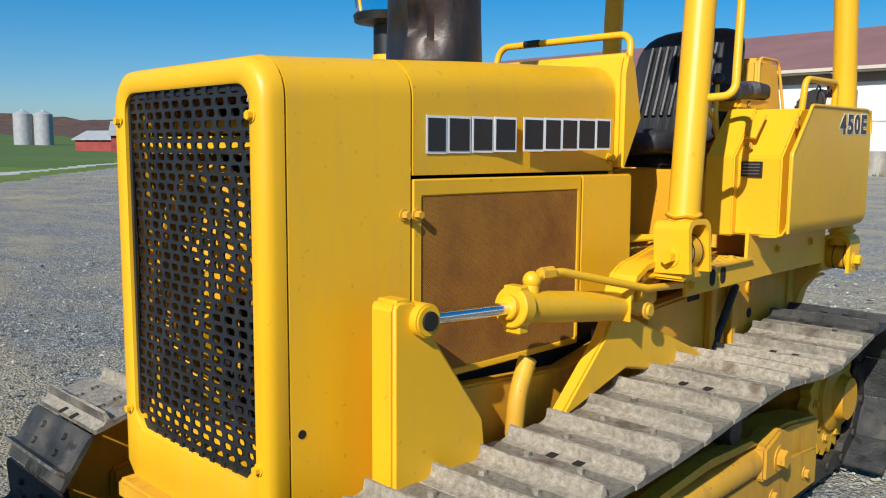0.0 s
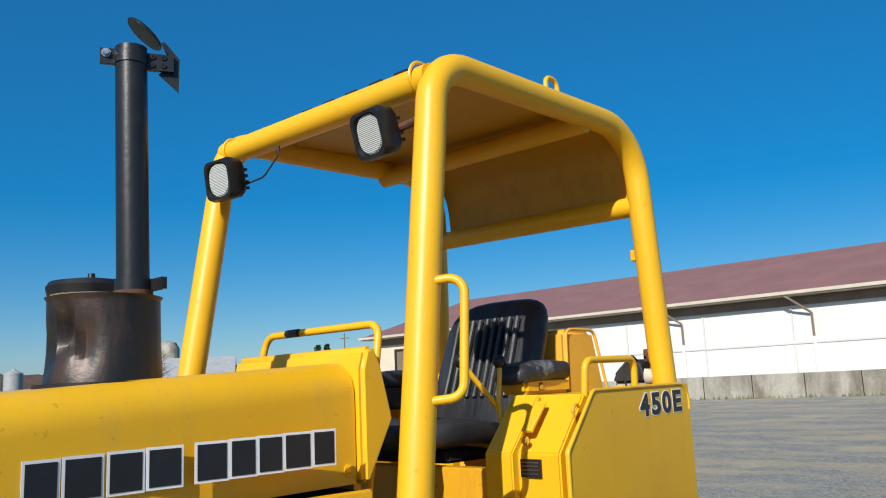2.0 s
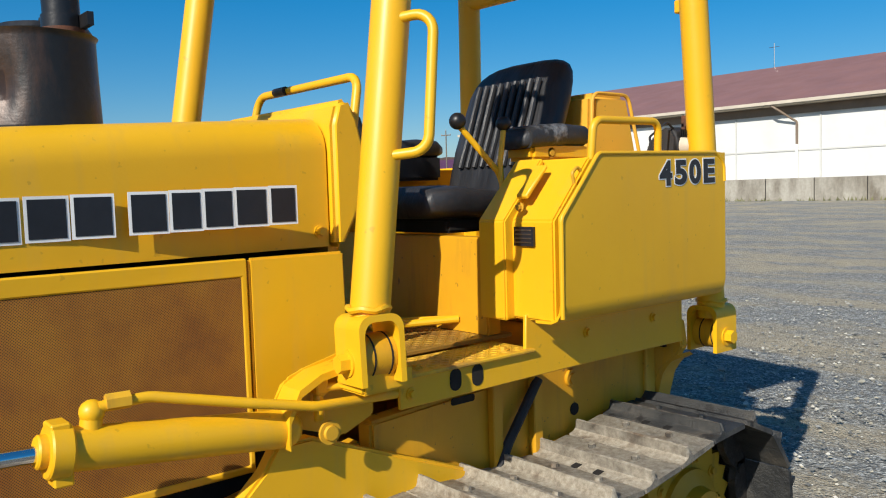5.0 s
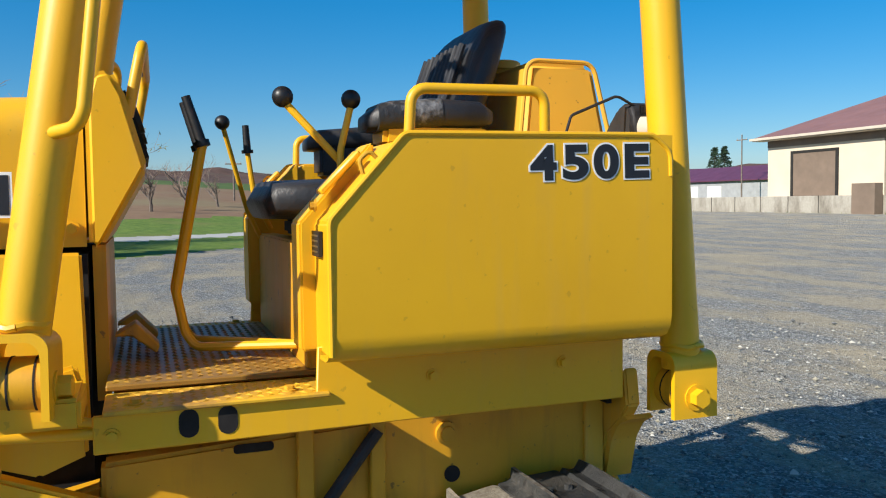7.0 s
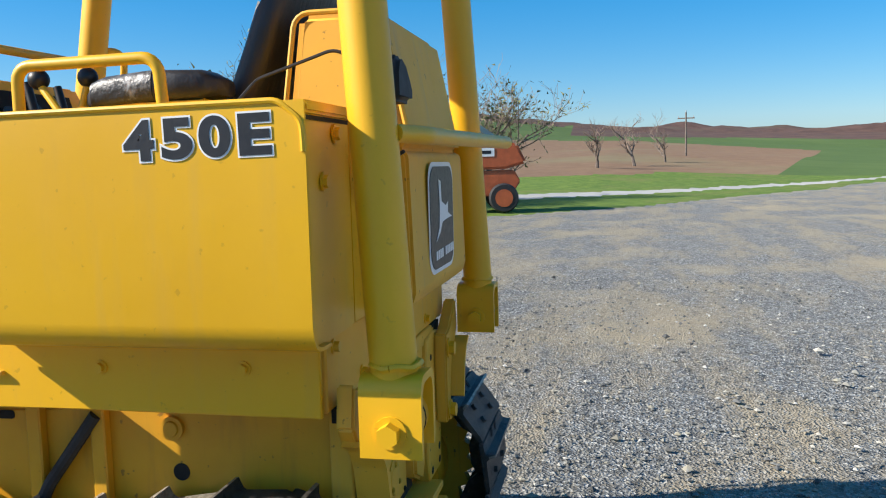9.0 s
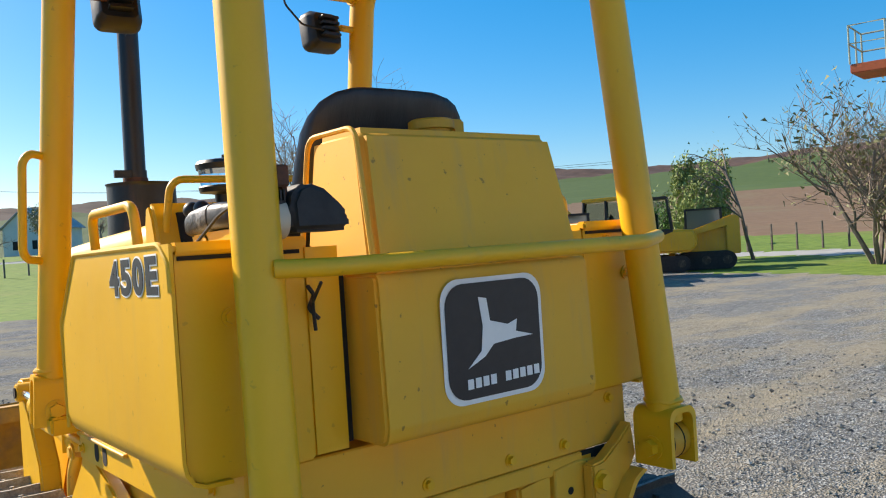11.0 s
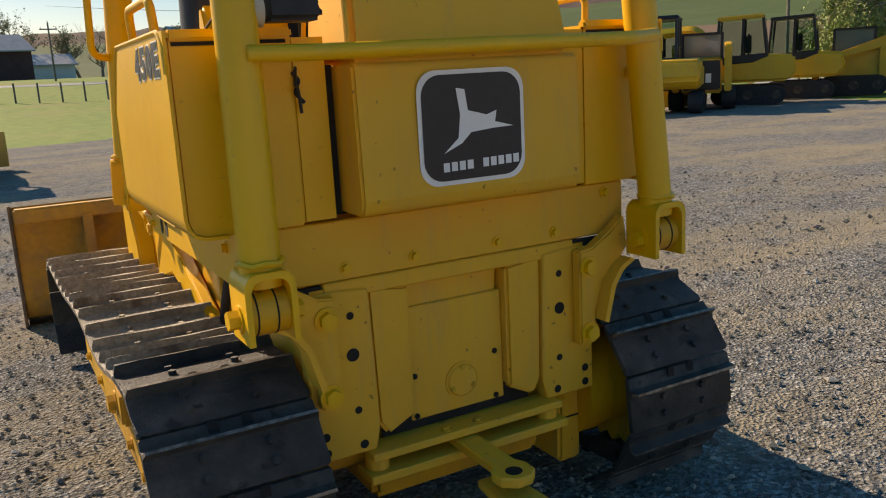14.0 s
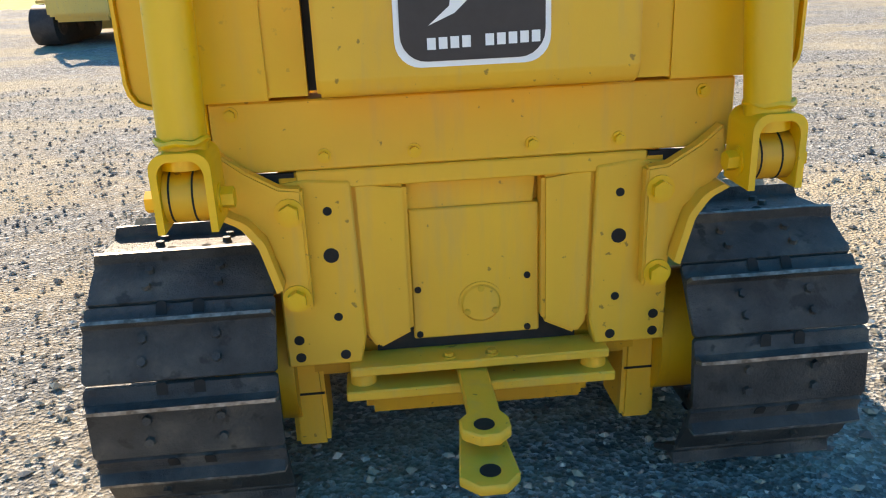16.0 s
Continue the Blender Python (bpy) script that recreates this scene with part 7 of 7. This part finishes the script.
def excavator(at, turn, paint_=CY, arm=True, roof=CY):
    t = thing("mini_excavator", "yellow mini excavator with a glazed cab", "excavator", "parked machines", (*at, 0), turn)
    for x in (-.75, .75):
        crawler(t, x, .35, -1.05, 1.05, .55)
    bm = bmesh.new()
    put_prism(bm, [(-1.0, .65), (-.95, 1.25), (.1, 1.3), (.5, 1.45), (1.25, 1.4), (1.35, .9), (1.1, .65)], -.9, .9)
    part("upper_body", bm, paint_, t, "", .08, 3)
    bm = bmesh.new()
    put_prism(bm, [(-.95, 1.15), (-.94, 1.42), (.52, 1.48), (.55, 1.25)], -.25, .88)
    cab = part("cab", bm, M["black"], t, "dark cab with green glass", .03, 1)
    for x in (-.22, .85):
        for y0, y1 in ((-.93, -.84), (-.18, -.16), (.50, .38)):
            bm = bmesh.new()
            put_tube(bm, [(x, y0, 1.4), (x, y1, 2.48)], .042, 6)
            part("cab_post", bm, M["black"], cab)
        for a, b_ in ((-.88, -.22), (-.13, .42)):
            bm = bmesh.new()
            put_box(bm, x - .006, x + .006, a, b_, 1.44, 2.44)
            part("side_glass", bm, M["pane"], cab)
    for y in (-.88, .44):
        bm = bmesh.new()
        put_box(bm, -.17, .80, y - .006, y + .006, 1.46, 2.44)
        part("end_glass", bm, M["pane"], cab)
    bm = bmesh.new()
    put_box(bm, .1, .55, -.1, .05, 1.45, 2.05)
    part("seat", bm, M["black"], cab, "", .05)
    bm = bmesh.new()
    put_prism(bm, [(-.9, 2.46), (-.9, 2.56), (.4, 2.60), (.42, 2.50)], -.28, .92)
    part("cab_roof", bm, roof, cab, "", .03)
    if arm:
        bm = bmesh.new()
        put_tube(bm, rounded([(-.45, -1.0, 1.0), (-.45, -1.5, 2.3), (-.45, -3.1, 2.2)], .5, 5), .15, 4)
        part("arm", bm, paint_, t, "yellow digging boom")
        bm = bmesh.new()
        put_tube(bm, [(-.45, -3.1, 2.2), (-.45, -2.8, .9)], .12, 4)
        part("dipper", bm, paint_, t)
        bm = bmesh.new()
        put_prism(bm, [(-2.6, .9), (-2.9, .5), (-2.6, .15), (-2.2, .3), (-2.3, .8)], -.7, -.2)
        part("bucket", bm, M["dark"], t, "", .03)
    bm = bmesh.new()
    put_prism(bm, [(-1.55, .05), (-1.65, .5), (-1.58, .52), (-1.45, .05)], -.92, .92)
    part("dozer_blade", bm, paint_, t)
    return t


def skid_steer(at, turn):
    t = thing("skid_steer", "yellow and black skid steer loader seen from behind", "loader", "parked machines", (*at, 0), turn)
    for x in (-.72, .72):
        crawler(t, x, .36, -1.0, 1.0, .62)
    bm = bmesh.new()
    put_prism(bm, [(-1.0, .45), (-1.05, 1.35), (-.3, 1.5), (.4, 1.3), (.9, .6), (.6, .45)], -.55, .55)
    part("body", bm, CY, t, "", .05)
    bm = bmesh.new()
    put_box(bm, -.50, .50, -1.10, -1.02, .55, 1.35)
    door = part("rear_door", bm, M["black"], t, "black engine door with a light emblem", .03)
    for k in range(3):
        bm = bmesh.new()
        put_box(bm, -.27 + k * .19, -.12 + k * .19, -1.115, -1.105, .75, 1.0)
        part("emblem_block", bm, M["white"], door)
    for s in (1, -1):
        bm = bmesh.new()
        put_prism(bm, [(-1.15, .5), (-1.15, 1.75), (-.95, 1.85), (1.0, 1.2), (1.3, .4), (1.1, .4), (.85, 1.05), (-.7, 1.45), (-.7, .5)], s * .60, s * .80)
        part("lift_arm", bm, CY, t, "yellow lift arm", .03)
    bm = bmesh.new()
    put_prism(bm, [(-.55, 1.45), (-.55, 2.05), (.55, 2.05), (.75, 1.3)], -.52, .52)
    cab = part("cab", bm, M["cab_glass"], t, "dark caged cab")
    for x in (-.53, .53):
        for y, z in ((-.56, 1.4), (.62, 1.3)):
            bm = bmesh.new()
            put_box(bm, x - .04, x + .04, y - .04, y + .04, z, 2.08)
            part("cab_post", bm, M["black"], cab)
    bm = bmesh.new()
    put_box(bm, -.58, .58, -.62, .66, 2.05, 2.12)
    part("cab_roof", bm, M["black"], cab, "", .02)
    return t


def small_dozer(at, turn, label, paint_):
    t = thing("small_dozer", label, "bulldozer", "parked machines", (*at, 0), turn)
    for x in (-.72, .72):
        crawler(t, x, .42, -1.0, 1.25, .68)
    bm = bmesh.new()
    put_prism(bm, [(-1.0, .4), (-1.0, 1.35), (-.5, 1.4), (.0, 1.1), (.2, 1.35), (1.15, 1.3), (1.2, .45)], -.48, .48)
    part("body", bm, paint_, t, "", .04)
    bm = bmesh.new()
    put_box(bm, -.55, .55, -1.12, -1.0, .5, 1.2)
    tank_ = part("rear_tank", bm, paint_, t, "yellow rear tank with a dark name bar", .04)
    bm = bmesh.new()
    put_box(bm, -.28, .28, -1.128, -1.12, .98, 1.12)
    part("name_bar", bm, M["ink"], tank_)
    bm = bmesh.new()
    put_box(bm, -.24, .24, -1.132, -1.128, 1.025, 1.075)
    part("name_line", bm, M["white"], tank_)
    bm = bmesh.new()
    put_box(bm, -.24, .24, -.6, -.2, 1.2, 1.35)
    put_box(bm, -.24, .24, -.68, -.56, 1.3, 1.75)
    part("seat", bm, M["vinyl"], t, "", .04)
    for s in (1, -1):
        for y in (-.9, .25):
            bm = bmesh.new()
            put_tube(bm, [(s * .64, y, .95), (s * .46, y, 2.02)], .045, 10)
            part("canopy_post", bm, paint_, t)
        bm = bmesh.new()
        put_box(bm, s * .50, s * .95, -.55, .75, .70, .76)
        part("fender", bm, paint_, t, "", .01)
    bm = bmesh.new()
    put_box(bm, -.52, .52, -.98, .4, 2.0, 2.06)
    part("canopy_roof", bm, paint_, t, "", .03)
    bm = bmesh.new()
    put_cyl(bm, (.2, .7, 1.3), (.2, .7, 1.9), .05, n=10)
    part("exhaust", bm, M["soot"], t)
    bm = bmesh.new()
    put_prism(bm, [(1.75, .05), (1.62, .3), (1.66, .75), (1.74, .75), (1.72, .3), (1.84, .05)], -1.2, 1.2)
    part("blade", bm, paint_, t, "", .01)
    for s in (1, -1):
        bm = bmesh.new()
        put_box(bm, s * .38, s * .48, 1.0, 1.66, .3, .45)
        part("push_arm", bm, paint_, t)
    return t


small_dozer((1.85, -12.0), 180, "faded yellow bulldozer parked by the grass", M["faded_yellow"])
small_dozer((4.95, -11.2), 176, "pale yellow bulldozer with a worn dark blade", M["faded_yellow"])
excavator((-15.8, -12.2), -50, CY, False, M["black"])
skid_steer((-17.5, -12.6), 132)
excavator((-19.6, -12.7), 38)
excavator((-22.6, -13.2), 34, CY, False, M["black"])
skid_steer((-24.2, -12.4), 215)


def pickup(at, turn, body=M["car_blue"], label="dark blue pickup truck parked by the road"):
    t = thing("pickup_truck", label, "car", "", (at[0], at[1], land_height(*at)), turn)
    bm = bmesh.new()
    put_prism(bm, [(-2.6, .55), (-2.65, 1.0), (-1.4, 1.1), (-.7, 1.75), (.6, 1.8), (.75, 1.15), (2.6, 1.1), (2.6, .5)], -.95, .95)
    part("body", bm, body, t, "", .08, 3)
    for x in (-.96, .955):
        bm = bmesh.new()
        put_prism(bm, [(-1.1, 1.2), (-.65, 1.68), (.5, 1.7), (.55, 1.2)], x, x + .01)
        part("window", bm, M["cab_glass"], t)
        for y in (-1.7, 1.65):
            wheel(t, x * .9, y, .4, .4, .25, M["tin"])


pickup(polar(63.8, 105), 66)
pickup((-12.3, -13.9), 60, M["wall_white"], "white pickup truck parked beside the machines")
sign = thing("roadside_sign", "yellow roadside sign board on posts", "sign", "", (*polar(58.4, 100), land_height(*polar(58.4, 100))), 30)
bm = bmesh.new()
put_box(bm, -1.5, 1.5, -.05, .05, 1.1, 2.6)
part("board", bm, M["sign_yellow"], sign, "", .01)
for x in (-1.3, 1.3):
    bm = bmesh.new()
    put_box(bm, x - .06, x + .06, -.06, .06, 0, 1.1)
    part("post", bm, M["bark"], sign)
sign2 = thing("small_sign", "white sign on a post by the road", "sign", "", (*polar(59.9, 100), land_height(*polar(59.9, 100))), 30)
bm = bmesh.new()
put_box(bm, -.7, .7, -.05, .05, 1.3, 3.0)
part("board", bm, M["white"], sign2, "", .01)
bm = bmesh.new()
put_box(bm, -.06, .06, -.04, .04, 0, 1.3)
part("post", bm, M["bark"], sign2)

# loose stones on the gravel near the machine
rng = random.Random(5)
bm = bmesh.new()
OCT = [(1, 0, 0), (0, 1, 0), (-1, 0, 0), (0, -1, 0), (0, 0, 1), (0, 0, -1)]
FAC = [(0, 1, 4), (1, 2, 4), (2, 3, 4), (3, 0, 4), (1, 0, 5), (2, 1, 5), (3, 2, 5), (0, 3, 5)]
verts, faces = [], []
for k in range(48000):
    a, r = rng.uniform(0, 6.283), 0.6 + 8.0 * rng.random() ** .8
    x, y = r * math.cos(a), 2.2 + r * math.sin(a)
    s = .005 + .014 * rng.random() ** 3 + (.02 if rng.random() < .006 else 0)
    base, tw = len(verts), rng.uniform(0, 3.1)
    sx, sy, sz = s * rng.uniform(.8, 1.5), s * rng.uniform(.7, 1.1), s * rng.uniform(.4, .8)
    for u, v, w in OCT:
        verts.append((x + sx * u * math.cos(tw) - sy * v * math.sin(tw) + s * rng.uniform(-.25, .25), y + sx * u * math.sin(tw) + sy * v * math.cos(tw), sz * .4 + sz * w))
    faces += [tuple(base + i for i in f) for f in FAC]
bm.free()
me = bpy.data.meshes.new("gravel_stones")
me.from_pydata(verts, [], faces)
me.materials.append(M["stone"])
tagged(new("gravel_stones", me), "loose grey and tan gravel stones on the yard", "gravel", "", "stuff")
